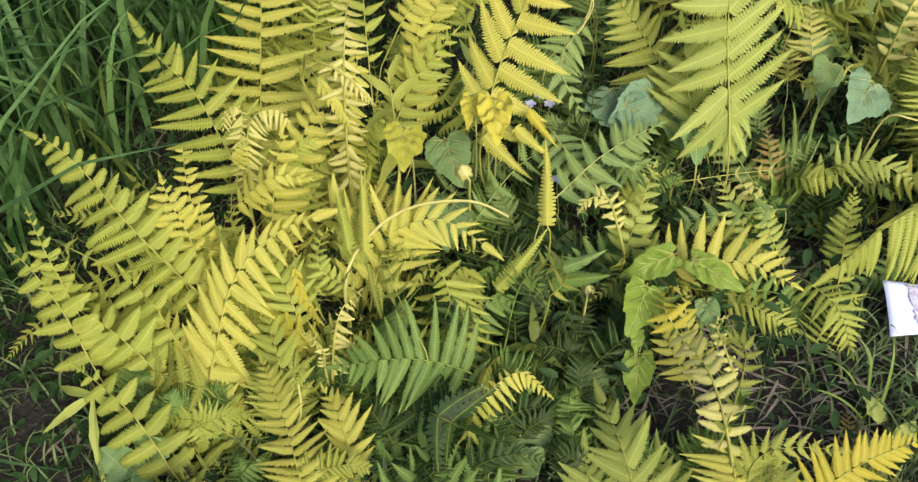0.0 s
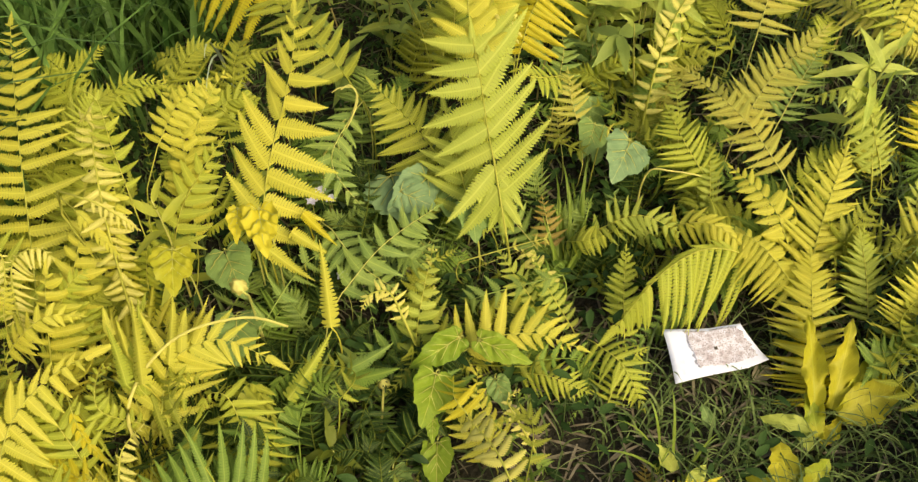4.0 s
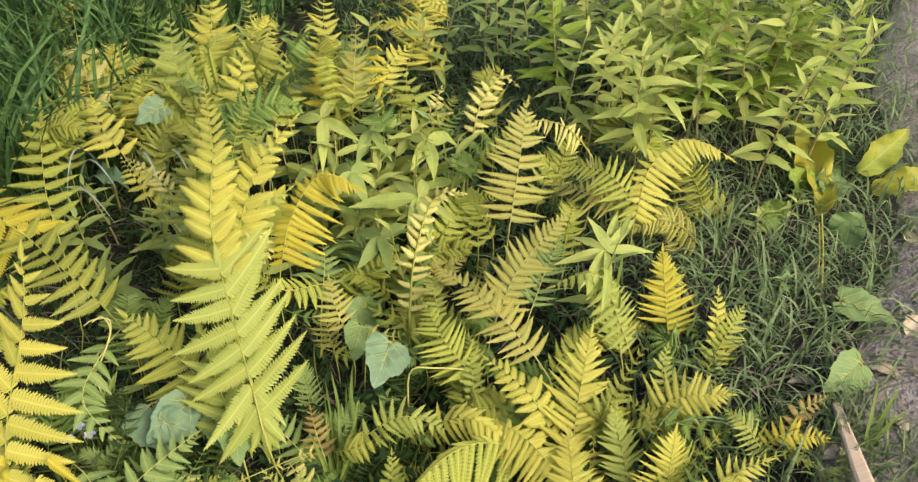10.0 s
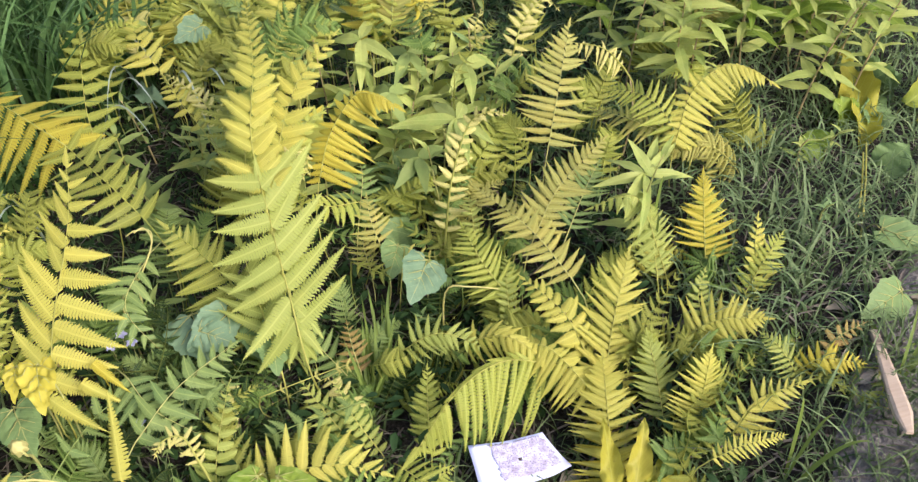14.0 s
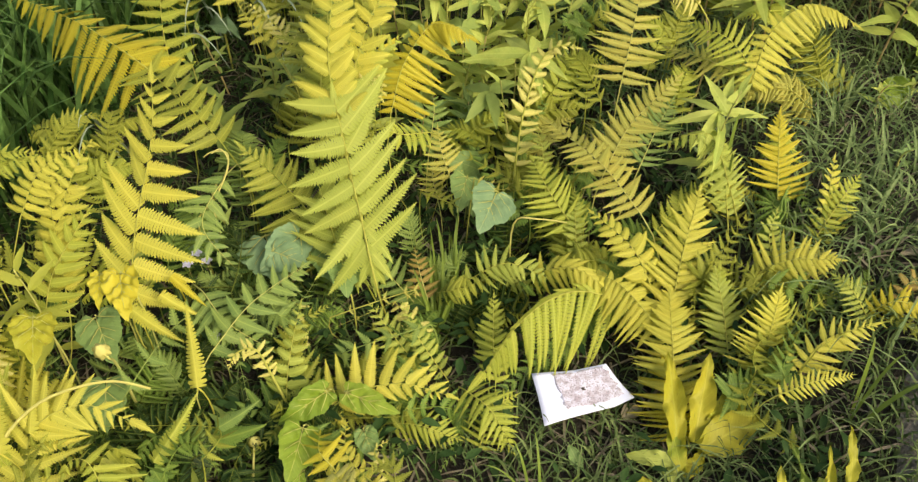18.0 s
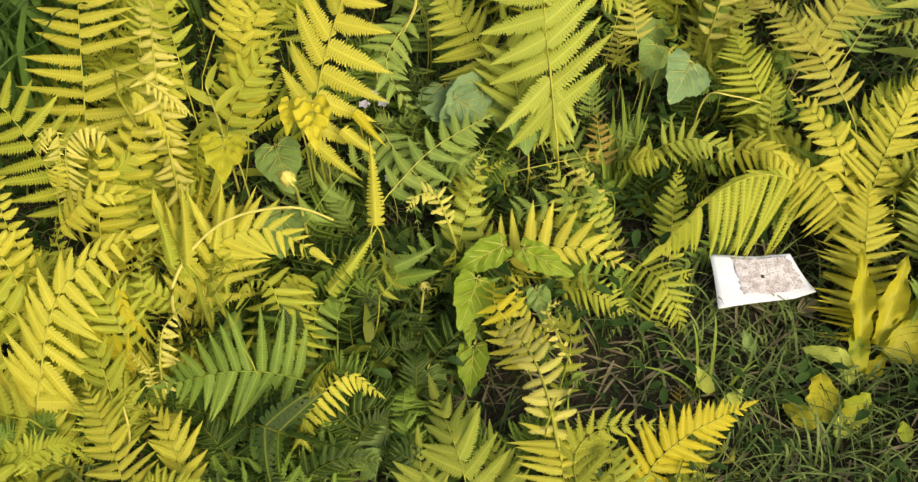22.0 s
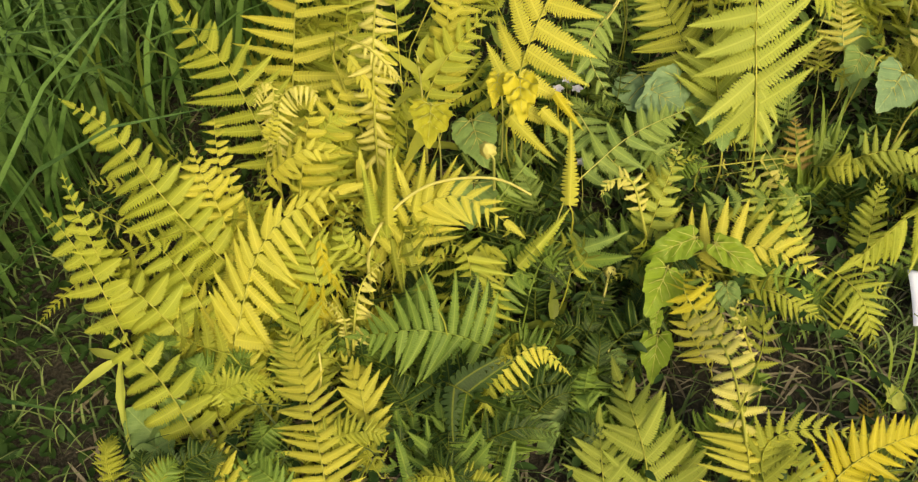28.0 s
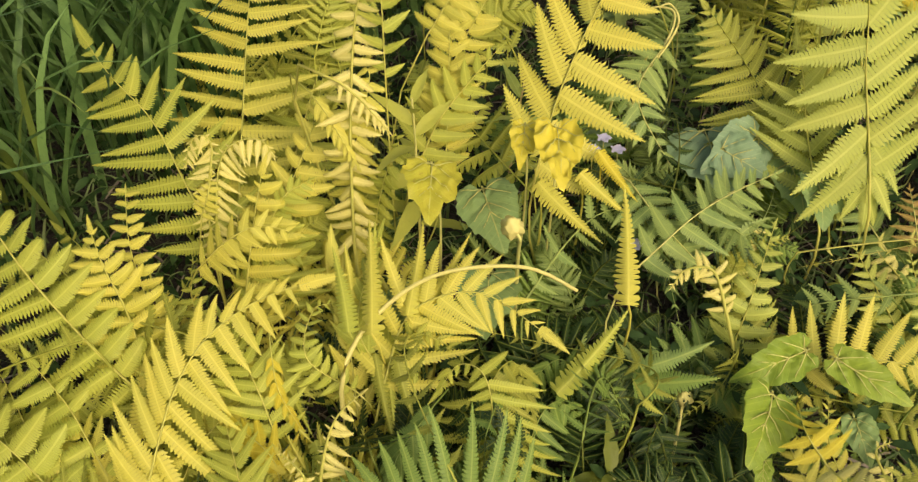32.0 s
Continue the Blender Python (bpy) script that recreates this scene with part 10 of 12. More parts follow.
frond(f, (0.50, 1.03, 0.03), (0.51, 1.06, 0.09), (0.52, 1.09, 0.08), 0.025, 14, SHADED, "droop", whole=True)
f = fern(0.32, 1.44, "dark green low fern filling the bed between larger fronds, shade in its colour")
frond(f, (0.32, 1.39, 0.06), (0.32, 1.43, 0.14), (0.32, 1.47, 0.12), 0.041, 14, SHADED, "curl", whole=True)
frond(f, (0.36, 1.38, 0.03), (0.31, 1.43, 0.13), (0.26, 1.48, 0.14), 0.059, 13, SHADED, "droop", whole=True)
f = fern(0.58, 1.20, "green low fern filling the bed between larger fronds")
frond(f, (0.56, 1.14, 0.03), (0.59, 1.19, 0.10), (0.62, 1.24, 0.07), 0.053, 16, GREEN, "curl", whole=True)
frond(f, (0.55, 1.16, 0.03), (0.59, 1.18, 0.08), (0.64, 1.21, 0.05), 0.038, 15, GREEN, "curl", whole=True)
f = fern(0.44, 1.21, "dark green low fern filling the bed between larger fronds, shade in its colour")
frond(f, (0.42, 1.16, 0.03), (0.44, 1.19, 0.08), (0.46, 1.22, 0.04), 0.033, 14, SHADED, "flat", whole=True)
frond(f, (0.44, 1.15, 0.03), (0.43, 1.20, 0.10), (0.43, 1.25, 0.07), 0.048, 14, SHADED, "flat", whole=True)
f = fern(0.39, 1.31, "green low fern filling the bed between larger fronds")
frond(f, (0.45, 1.27, 0.04), (0.37, 1.29, 0.12), (0.30, 1.32, 0.10), 0.052, 12, GREEN, "droop", whole=True)
frond(f, (0.35, 1.29, 0.05), (0.40, 1.29, 0.11), (0.45, 1.29, 0.10), 0.032, 13, GREEN, "curl", whole=True)
f = fern(0.24, 1.47, "grey-green low fern filling the bed between larger fronds")
frond(f, (0.26, 1.42, 0.04), (0.24, 1.46, 0.13), (0.23, 1.50, 0.14), 0.035, 16, SAGE, "curl", whole=True)
frond(f, (0.21, 1.41, 0.03), (0.25, 1.46, 0.13), (0.30, 1.51, 0.13), 0.064, 16, SAGE, "droop", whole=True)
f = fern(0.23, 1.07, "dark green low fern filling the bed between larger fronds, shade in its colour")
frond(f, (0.23, 1.02, 0.03), (0.23, 1.05, 0.09), (0.23, 1.09, 0.06), 0.031, 13, SHADED, "curl", whole=True)
frond(f, (0.21, 1.03, 0.03), (0.24, 1.05, 0.09), (0.26, 1.07, 0.06), 0.031, 13, SHADED, "curl", whole=True)
f = fern(0.34, 1.22, "dark green low fern filling the bed between larger fronds, shade in its colour")
frond(f, (0.29, 1.18, 0.03), (0.35, 1.20, 0.09), (0.41, 1.22, 0.06), 0.040, 16, SHADED, "flat", whole=True)
frond(f, (0.38, 1.18, 0.03), (0.33, 1.20, 0.09), (0.28, 1.23, 0.05), 0.039, 13, SHADED, "flat", whole=True)
f = fern(0.35, 1.71, "green low fern filling the bed between larger fronds")
frond(f, (0.32, 1.65, 0.12), (0.36, 1.70, 0.23), (0.40, 1.74, 0.24), 0.047, 16, GREEN, "flat", whole=True)
frond(f, (0.36, 1.65, 0.11), (0.35, 1.70, 0.22), (0.34, 1.74, 0.23), 0.041, 13, GREEN, "droop", whole=True)
f = fern(1.01, 2.42, "grey-green low fern filling the bed between larger fronds")
frond(f, (1.05, 2.34, 0.32), (1.00, 2.41, 0.43), (0.96, 2.47, 0.42), 0.074, 15, SAGE, "curl", whole=True)
frond(f, (1.03, 2.34, 0.37), (1.01, 2.41, 0.44), (0.99, 2.47, 0.41), 0.053, 14, SAGE, "droop", whole=True)
f = fern(0.57, 1.89, "yellow-green low fern filling the bed between larger fronds")
frond(f, (0.55, 1.82, 0.09), (0.57, 1.89, 0.20), (0.59, 1.96, 0.20), 0.060, 15, LIME, "curl", whole=True)
frond(f, (0.63, 1.85, 0.09), (0.55, 1.88, 0.20), (0.47, 1.91, 0.21), 0.047, 15, LIME, "flat", whole=True)
f = fern(0.58, 1.96, "green low fern filling the bed between larger fronds")
frond(f, (0.61, 1.91, 0.17), (0.57, 1.95, 0.25), (0.52, 1.98, 0.24), 0.047, 15, GREEN, "flat", whole=True)
frond(f, (0.58, 1.88, 0.12), (0.58, 1.95, 0.23), (0.58, 2.02, 0.25), 0.078, 12, GREEN, "droop", whole=True)
f = fern(0.56, 1.69, "yellow-green low fern filling the bed between larger fronds")
frond(f, (0.57, 1.62, 0.10), (0.55, 1.68, 0.18), (0.54, 1.75, 0.16), 0.071, 14, LIME, "flat", whole=True)
frond(f, (0.52, 1.62, 0.05), (0.57, 1.68, 0.16), (0.62, 1.74, 0.16), 0.056, 13, LIME, "flat", whole=True)
f = fern(0.46, 2.55, "yellow-green low fern filling the bed between larger fronds")
frond(f, (0.45, 2.47, 0.25), (0.46, 2.54, 0.34), (0.47, 2.61, 0.32), 0.077, 15, LIME, "droop", whole=True)
frond(f, (0.46, 2.47, 0.23), (0.46, 2.54, 0.33), (0.46, 2.61, 0.31), 0.078, 16, LIME, "flat", whole=True)
f = fern(0.59, 2.42, "grey-green low fern filling the bed between larger fronds")
frond(f, (0.65, 2.37, 0.29), (0.58, 2.41, 0.40), (0.51, 2.45, 0.42), 0.050, 12, SAGE, "flat", whole=True)
frond(f, (0.60, 2.33, 0.29), (0.59, 2.42, 0.40), (0.59, 2.51, 0.39), 0.101, 15, SAGE, "droop", whole=True)
f = fern(0.55, 2.40, "olive-green low fern filling the bed between larger fronds")
frond(f, (0.49, 2.35, 0.26), (0.57, 2.38, 0.38), (0.65, 2.41, 0.39), 0.047, 12, OLIVE, "flat", whole=True)
frond(f, (0.57, 2.34, 0.25), (0.55, 2.39, 0.36), (0.53, 2.44, 0.38), 0.048, 14, OLIVE, "flat", whole=True)
f = fern(0.84, 1.76, "yellow-green low fern filling the bed between larger fronds")
frond(f, (0.78, 1.73, 0.07), (0.86, 1.75, 0.18), (0.94, 1.77, 0.19), 0.040, 12, LIME, "curl", whole=True)
frond(f, (0.90, 1.72, 0.10), (0.83, 1.75, 0.17), (0.75, 1.78, 0.15), 0.052, 15, LIME, "flat", whole=True)
f = fern(0.52, 1.98, "yellow-green low fern filling the bed between larger fronds")
frond(f, (0.49, 1.90, 0.14), (0.52, 1.98, 0.24), (0.56, 2.05, 0.23), 0.075, 15, LIME, "flat", whole=True)
frond(f, (0.52, 1.92, 0.14), (0.51, 1.97, 0.23), (0.50, 2.03, 0.22), 0.055, 15, LIME, "flat", whole=True)
f = fern(0.28, 1.72, "grey-green low fern filling the bed between larger fronds")
frond(f, (0.27, 1.66, 0.14), (0.29, 1.71, 0.25), (0.31, 1.75, 0.27), 0.047, 16, SAGE, "curl", whole=True)
frond(f, (0.30, 1.65, 0.13), (0.28, 1.71, 0.23), (0.26, 1.77, 0.22), 0.058, 13, SAGE, "curl", whole=True)
f = fern(0.60, 2.44, "yellow-green low fern filling the bed between larger fronds")
frond(f, (0.49, 2.41, 0.29), (0.63, 2.42, 0.42), (0.77, 2.43, 0.42), 0.093, 12, LIME, "curl", whole=True)
frond(f, (0.65, 2.38, 0.30), (0.59, 2.43, 0.39), (0.54, 2.47, 0.38), 0.046, 16, LIME, "flat", whole=True)
f = fern(0.31, 2.87, "green low fern filling the bed between larger fronds")
frond(f, (0.21, 2.82, 0.20), (0.33, 2.86, 0.30), (0.46, 2.90, 0.29), 0.073, 16, GREEN, "flat", whole=True)
frond(f, (0.22, 2.80, 0.19), (0.33, 2.87, 0.30), (0.44, 2.93, 0.29), 0.081, 12, GREEN, "flat", whole=True)
f = fern(0.44, 1.89, "olive-green low fern filling the bed between larger fronds")
frond(f, (0.40, 1.82, 0.16), (0.45, 1.88, 0.25), (0.50, 1.94, 0.22), 0.057, 13, OLIVE, "curl", whole=True)
frond(f, (0.48, 1.82, 0.11), (0.43, 1.88, 0.21), (0.38, 1.94, 0.21), 0.063, 12, OLIVE, "droop", whole=True)
f = fern(0.44, 2.47, "yellow-green low fern filling the bed between larger fronds")
frond(f, (0.38, 2.42, 0.20), (0.46, 2.46, 0.31), (0.54, 2.50, 0.32), 0.064, 15, LIME, "droop", whole=True)
frond(f, (0.38, 2.45, 0.26), (0.46, 2.45, 0.33), (0.54, 2.45, 0.30), 0.054, 15, LIME, "flat", whole=True)
f = fern(0.52, 2.29, "olive-green low fern filling the bed between larger fronds")
frond(f, (0.47, 2.21, 0.22), (0.54, 2.28, 0.35), (0.61, 2.35, 0.36), 0.076, 13, OLIVE, "droop", whole=True)
frond(f, (0.57, 2.23, 0.25), (0.51, 2.28, 0.36), (0.46, 2.32, 0.36), 0.049, 15, OLIVE, "flat", whole=True)
f = fern(0.47, 1.60, "yellow-green low fern filling the bed between larger fronds")
frond(f, (0.42, 1.52, 0.07), (0.48, 1.59, 0.18), (0.54, 1.65, 0.17), 0.065, 14, LIME, "droop", whole=True)
frond(f, (0.44, 1.55, 0.09), (0.48, 1.58, 0.16), (0.52, 1.62, 0.14), 0.037, 14, LIME, "droop", whole=True)
f = fern(0.65, 2.16, "grey-green low fern filling the bed between larger fronds")
frond(f, (0.56, 2.11, 0.32), (0.67, 2.15, 0.43), (0.78, 2.19, 0.43), 0.068, 15, SAGE, "flat", whole=True)
frond(f, (0.69, 2.10, 0.32), (0.64, 2.16, 0.43), (0.58, 2.22, 0.44), 0.077, 15, SAGE, "flat", whole=True)
f = fern(0.18, 1.57, "green low fern filling the bed between larger fronds")
frond(f, (0.16, 1.51, 0.09), (0.18, 1.57, 0.18), (0.20, 1.62, 0.17), 0.059, 14, GREEN, "droop", whole=True)
frond(f, (0.22, 1.51, 0.09), (0.17, 1.56, 0.20), (0.12, 1.61, 0.21), 0.058, 12, GREEN, "flat", whole=True)
f = fern(0.65, 2.14, "green low fern filling the bed between larger fronds")
frond(f, (0.56, 2.10, 0.39), (0.68, 2.12, 0.47), (0.80, 2.14, 0.45), 0.073, 12, GREEN, "curl", whole=True)
frond(f, (0.63, 2.08, 0.39), (0.66, 2.13, 0.47), (0.69, 2.18, 0.45), 0.048, 12, GREEN, "flat", whole=True)
f = fern(1.01, 1.75, "olive-green low fern filling the bed between larger fronds")
frond(f, (0.93, 1.72, 0.11), (1.02, 1.73, 0.20), (1.12, 1.73, 0.20), 0.059, 12, OLIVE, "curl", whole=True)
frond(f, (0.94, 1.70, 0.13), (1.02, 1.74, 0.21), (1.10, 1.78, 0.19), 0.055, 15, OLIVE, "droop", whole=True)
f = fern(1.22, 0.92, "yellow-green low fern filling the bed between larger fronds")
frond(f, (1.17, 0.87, 0.12), (1.24, 0.90, 0.17), (1.30, 0.94, 0.12), 0.041, 14, LIME, "droop", whole=True)
frond(f, (1.22, 0.86, 0.12), (1.23, 0.91, 0.17), (1.23, 0.95, 0.13), 0.043, 13, LIME, "droop", whole=True)
f = fern(1.38, 1.11, "straw-coloured low fern filling the bed between larger fronds")
frond(f, (1.37, 1.06, 0.19), (1.39, 1.10, 0.22), (1.40, 1.14, 0.19), 0.039, 12, STRAW, "flat", whole=True)
frond(f, (1.43, 1.07, 0.19), (1.37, 1.10, 0.22), (1.31, 1.12, 0.19), 0.046, 13, STRAW, "flat", whole=True)
f = fern(1.34, 1.65, "yellow-green low fern filling the bed between larger fronds")
frond(f, (1.33, 1.59, 0.21), (1.34, 1.65, 0.30), (1.34, 1.70, 0.30), 0.058, 12, LIME, "droop", whole=True)
frond(f, (1.31, 1.60, 0.23), (1.34, 1.64, 0.31), (1.38, 1.69, 0.30), 0.056, 13, LIME, "flat", whole=True)
f = fern(1.00, 1.69, "straw-coloured low fern filling the bed between larger fronds")
frond(f, (0.94, 1.65, 0.08), (1.02, 1.67, 0.18), (1.10, 1.70, 0.19), 0.049, 13, STRAW, "flat", whole=True)
frond(f, (0.99, 1.64, 0.07), (1.00, 1.67, 0.18), (1.02, 1.71, 0.21), 0.040, 15, STRAW, "curl", whole=True)
f = fern(0.91, 1.62, "olive-green low fern filling the bed between larger fronds")
frond(f, (0.91, 1.56, 0.11), (0.91, 1.61, 0.18), (0.92, 1.66, 0.16), 0.044, 15, OLIVE, "flat", whole=True)
frond(f, (0.91, 1.55, 0.09), (0.91, 1.61, 0.19), (0.91, 1.68, 0.18), 0.068, 12, OLIVE, "flat", whole=True)
f = fern(1.27, 1.01, "olive-green low fern filling the bed between larger fronds")
frond(f, (1.25, 0.95, 0.14), (1.28, 1.00, 0.21), (1.30, 1.06, 0.18), 0.055, 15, OLIVE, "droop", whole=True)
frond(f, (1.28, 0.96, 0.14), (1.27, 1.00, 0.20), (1.25, 1.04, 0.18), 0.037, 16, OLIVE, "flat", whole=True)
f = fern(0.96, 1.55, "olive-green low fern filling the bed between larger fronds")
frond(f, (0.96, 1.50, 0.09), (0.96, 1.54, 0.18), (0.95, 1.58, 0.18), 0.042, 15, OLIVE, "flat", whole=True)
frond(f, (0.99, 1.49, 0.08), (0.95, 1.55, 0.17), (0.91, 1.60, 0.16), 0.069, 14, OLIVE, "flat", whole=True)
f = fern(1.11, 1.82, "yellow-green low fern filling the bed between larger fronds")
frond(f, (1.04, 1.76, 0.21), (1.13, 1.80, 0.28), (1.23, 1.84, 0.25), 0.066, 13, LIME, "flat", whole=True)
frond(f, (1.11, 1.76, 0.14), (1.11, 1.80, 0.26), (1.11, 1.85, 0.28), 0.049, 12, LIME, "flat", whole=True)
f = fern(1.21, 1.36, "yellow-green low fern filling the bed between larger fronds")
frond(f, (1.20, 1.30, 0.11), (1.21, 1.34, 0.19), (1.23, 1.39, 0.19), 0.039, 12, LIME, "flat", whole=True)
frond(f, (1.14, 1.32, 0.11), (1.23, 1.34, 0.20), (1.32, 1.36, 0.19), 0.049, 13, LIME, "flat", whole=True)
f = fern(1.03, 1.80, "yellow-green low fern filling the bed between larger fronds")
frond(f, (0.98, 1.75, 0.15), (1.04, 1.78, 0.23), (1.10, 1.81, 0.22), 0.053, 16, LIME, "flat", whole=True)
frond(f, (1.05, 1.74, 0.13), (1.03, 1.78, 0.22), (1.00, 1.83, 0.22), 0.042, 16, LIME, "flat", whole=True)
f = fern(1.07, 1.24, "yellow-green low fern filling the bed between larger fronds")
frond(f, (1.02, 1.21, 0.05), (1.08, 1.22, 0.11), (1.15, 1.22, 0.07), 0.039, 16, LIME, "flat", whole=True)
frond(f, (1.04, 1.18, 0.05), (1.08, 1.22, 0.09), (1.11, 1.27, 0.05), 0.038, 14, LIME, "droop", whole=True)
f = fern(1.31, 1.33, "yellow low fern filling the bed between larger fronds")
frond(f, (1.25, 1.32, 0.16), (1.33, 1.31, 0.22), (1.41, 1.29, 0.19), 0.048, 15, LEMON, "droop", whole=True)
frond(f, (1.33, 1.28, 0.16), (1.31, 1.32, 0.22), (1.29, 1.36, 0.19), 0.048, 15, LEMON, "flat", whole=True)
f = fern(0.82, 1.34, "olive-green low fern filling the bed between larger fronds")
frond(f, (0.86, 1.30, 0.03), (0.81, 1.32, 0.09), (0.76, 1.34, 0.07), 0.031, 12, OLIVE, "flat", whole=True)
frond(f, (0.84, 1.28, 0.03), (0.81, 1.32, 0.10), (0.79, 1.37, 0.08), 0.047, 12, OLIVE, "curl", whole=True)
f = fern(1.26, 1.00, "yellow-green low fern filling the bed between larger fronds")
frond(f, (1.25, 0.96, 0.14), (1.27, 0.99, 0.19), (1.28, 1.02, 0.16), 0.031, 16, LIME, "flat", whole=True)
frond(f, (1.29, 0.95, 0.14), (1.26, 0.99, 0.20), (1.23, 1.03, 0.17), 0.047, 15, LIME, "flat", whole=True)
f = fern(1.46, 1.39, "yellow-green low fern filling the bed between larger fronds")
frond(f, (1.43, 1.32, 0.22), (1.47, 1.38, 0.29), (1.50, 1.44, 0.26), 0.063, 16, LIME, "droop", whole=True)
frond(f, (1.44, 1.34, 0.22), (1.47, 1.38, 0.29), (1.49, 1.42, 0.28), 0.047, 16, LIME, "droop", whole=True)
f = fern(0.75, 1.24, "yellow-green low fern filling the bed between larger fronds")
frond(f, (0.72, 1.19, 0.03), (0.76, 1.22, 0.08), (0.79, 1.26, 0.04), 0.038, 12, LIME, "droop", whole=True)
frond(f, (0.68, 1.21, 0.03), (0.77, 1.22, 0.08), (0.85, 1.23, 0.03), 0.041, 13, LIME, "droop", whole=True)
f = fern(1.26, 2.64, "yellow low fern filling the bed between larger fronds")
frond(f, (1.21, 2.57, 0.28), (1.27, 2.63, 0.39), (1.32, 2.69, 0.39), 0.060, 12, LEMON, "curl", whole=True)
frond(f, (1.33, 2.56, 0.26), (1.24, 2.63, 0.38), (1.15, 2.69, 0.38), 0.074, 15, LEMON, "flat", whole=True)
f = fern(0.39, 2.54, "yellow low fern filling the bed between larger fronds")
frond(f, (0.41, 2.46, 0.26), (0.39, 2.53, 0.33), (0.37, 2.61, 0.30), 0.066, 15, LEMON, "curl", whole=True)
frond(f, (0.35, 2.49, 0.24), (0.41, 2.53, 0.33), (0.46, 2.57, 0.34), 0.059, 15, LEMON, "droop", whole=True)
f = fern(0.77, 2.68, "yellow low fern filling the bed between larger fronds")
frond(f, (0.74, 2.61, 0.33), (0.78, 2.68, 0.44), (0.83, 2.75, 0.45), 0.077, 14, LEMON, "droop", whole=True)
frond(f, (0.72, 2.62, 0.33), (0.79, 2.68, 0.43), (0.85, 2.74, 0.42), 0.081, 15, LEMON, "flat", whole=True)
f = fern(0.34, 2.89, "yellow low fern filling the bed between larger fronds")
frond(f, (0.32, 2.81, 0.22), (0.34, 2.89, 0.34), (0.37, 2.97, 0.33), 0.087, 13, LEMON, "flat", whole=True)
frond(f, (0.26, 2.86, 0.19), (0.36, 2.88, 0.30), (0.45, 2.90, 0.30), 0.062, 14, LEMON, "droop", whole=True)
f = fern(0.50, 2.67, "yellow-green low fern filling the bed between larger fronds")
frond(f, (0.50, 2.60, 0.23), (0.50, 2.66, 0.34), (0.50, 2.73, 0.34), 0.074, 15, LIME, "flat", whole=True)
frond(f, (0.48, 2.60, 0.24), (0.50, 2.66, 0.34), (0.53, 2.73, 0.34), 0.060, 14, LIME, "flat", whole=True)
f = fern(0.16, 3.39, "olive-green low fern filling the bed between larger fronds")
frond(f, (0.06, 3.33, 0.22), (0.18, 3.38, 0.31), (0.30, 3.43, 0.29), 0.079, 15, OLIVE, "flat", whole=True)
frond(f, (0.14, 3.31, 0.18), (0.16, 3.38, 0.29), (0.17, 3.45, 0.30), 0.072, 14, OLIVE, "flat", whole=True)
f = fern(0.23, 2.83, "yellow low fern filling the bed between larger fronds")
frond(f, (0.15, 2.76, 0.24), (0.25, 2.82, 0.33), (0.35, 2.87, 0.30), 0.068, 15, LEMON, "flat", whole=True)
frond(f, (0.25, 2.76, 0.23), (0.23, 2.82, 0.33), (0.21, 2.88, 0.34), 0.050, 16, LEMON, "droop", whole=True)
f = fern(0.44, 2.38, "olive-green low fern filling the bed between larger fronds")
frond(f, (0.39, 2.31, 0.22), (0.46, 2.37, 0.32), (0.53, 2.43, 0.32), 0.068, 14, OLIVE, "flat", whole=True)
frond(f, (0.36, 2.35, 0.22), (0.47, 2.36, 0.32), (0.58, 2.37, 0.32), 0.069, 12, OLIVE, "droop", whole=True)
f = fern(0.16, 2.43, "olive-green low fern filling the bed between larger fronds")
frond(f, (0.09, 2.44, 0.27), (0.17, 2.40, 0.37), (0.25, 2.36, 0.37), 0.066, 16, OLIVE, "curl", whole=True)
frond(f, (0.08, 2.39, 0.28), (0.18, 2.41, 0.35), (0.28, 2.43, 0.33), 0.056, 16, OLIVE, "flat", whole=True)
f = fern(0.30, 2.82, "yellow-green low fern filling the bed between larger fronds")
frond(f, (0.32, 2.76, 0.20), (0.29, 2.81, 0.30), (0.26, 2.87, 0.29), 0.061, 15, LIME, "droop", whole=True)
frond(f, (0.36, 2.78, 0.23), (0.28, 2.81, 0.32), (0.20, 2.83, 0.32), 0.060, 15, LIME, "flat", whole=True)
f = fern(0.95, 2.44, "olive-green low fern filling the bed between larger fronds")
frond(f, (0.97, 2.38, 0.33), (0.95, 2.44, 0.43), (0.93, 2.49, 0.43), 0.058, 12, OLIVE, "droop", whole=True)
frond(f, (0.97, 2.38, 0.39), (0.95, 2.44, 0.48), (0.92, 2.49, 0.46), 0.064, 16, OLIVE, "droop", whole=True)
f = fern(0.21, 2.51, "yellow-green low fern filling the bed between larger fronds")
frond(f, (0.14, 2.46, 0.26), (0.22, 2.50, 0.35), (0.30, 2.53, 0.34), 0.059, 12, LIME, "curl", whole=True)
frond(f, (0.18, 2.44, 0.21), (0.21, 2.50, 0.32), (0.24, 2.56, 0.33), 0.063, 15, LIME, "flat", whole=True)
f = fern(0.91, 2.31, "yellow-green low fern filling the bed between larger fronds")
frond(f, (0.91, 2.24, 0.37), (0.91, 2.30, 0.48), (0.92, 2.36, 0.48), 0.054, 12, LIME, "droop", whole=True)
frond(f, (0.91, 2.25, 0.35), (0.91, 2.30, 0.47), (0.92, 2.35, 0.49), 0.042, 14, LIME, "droop", whole=True)
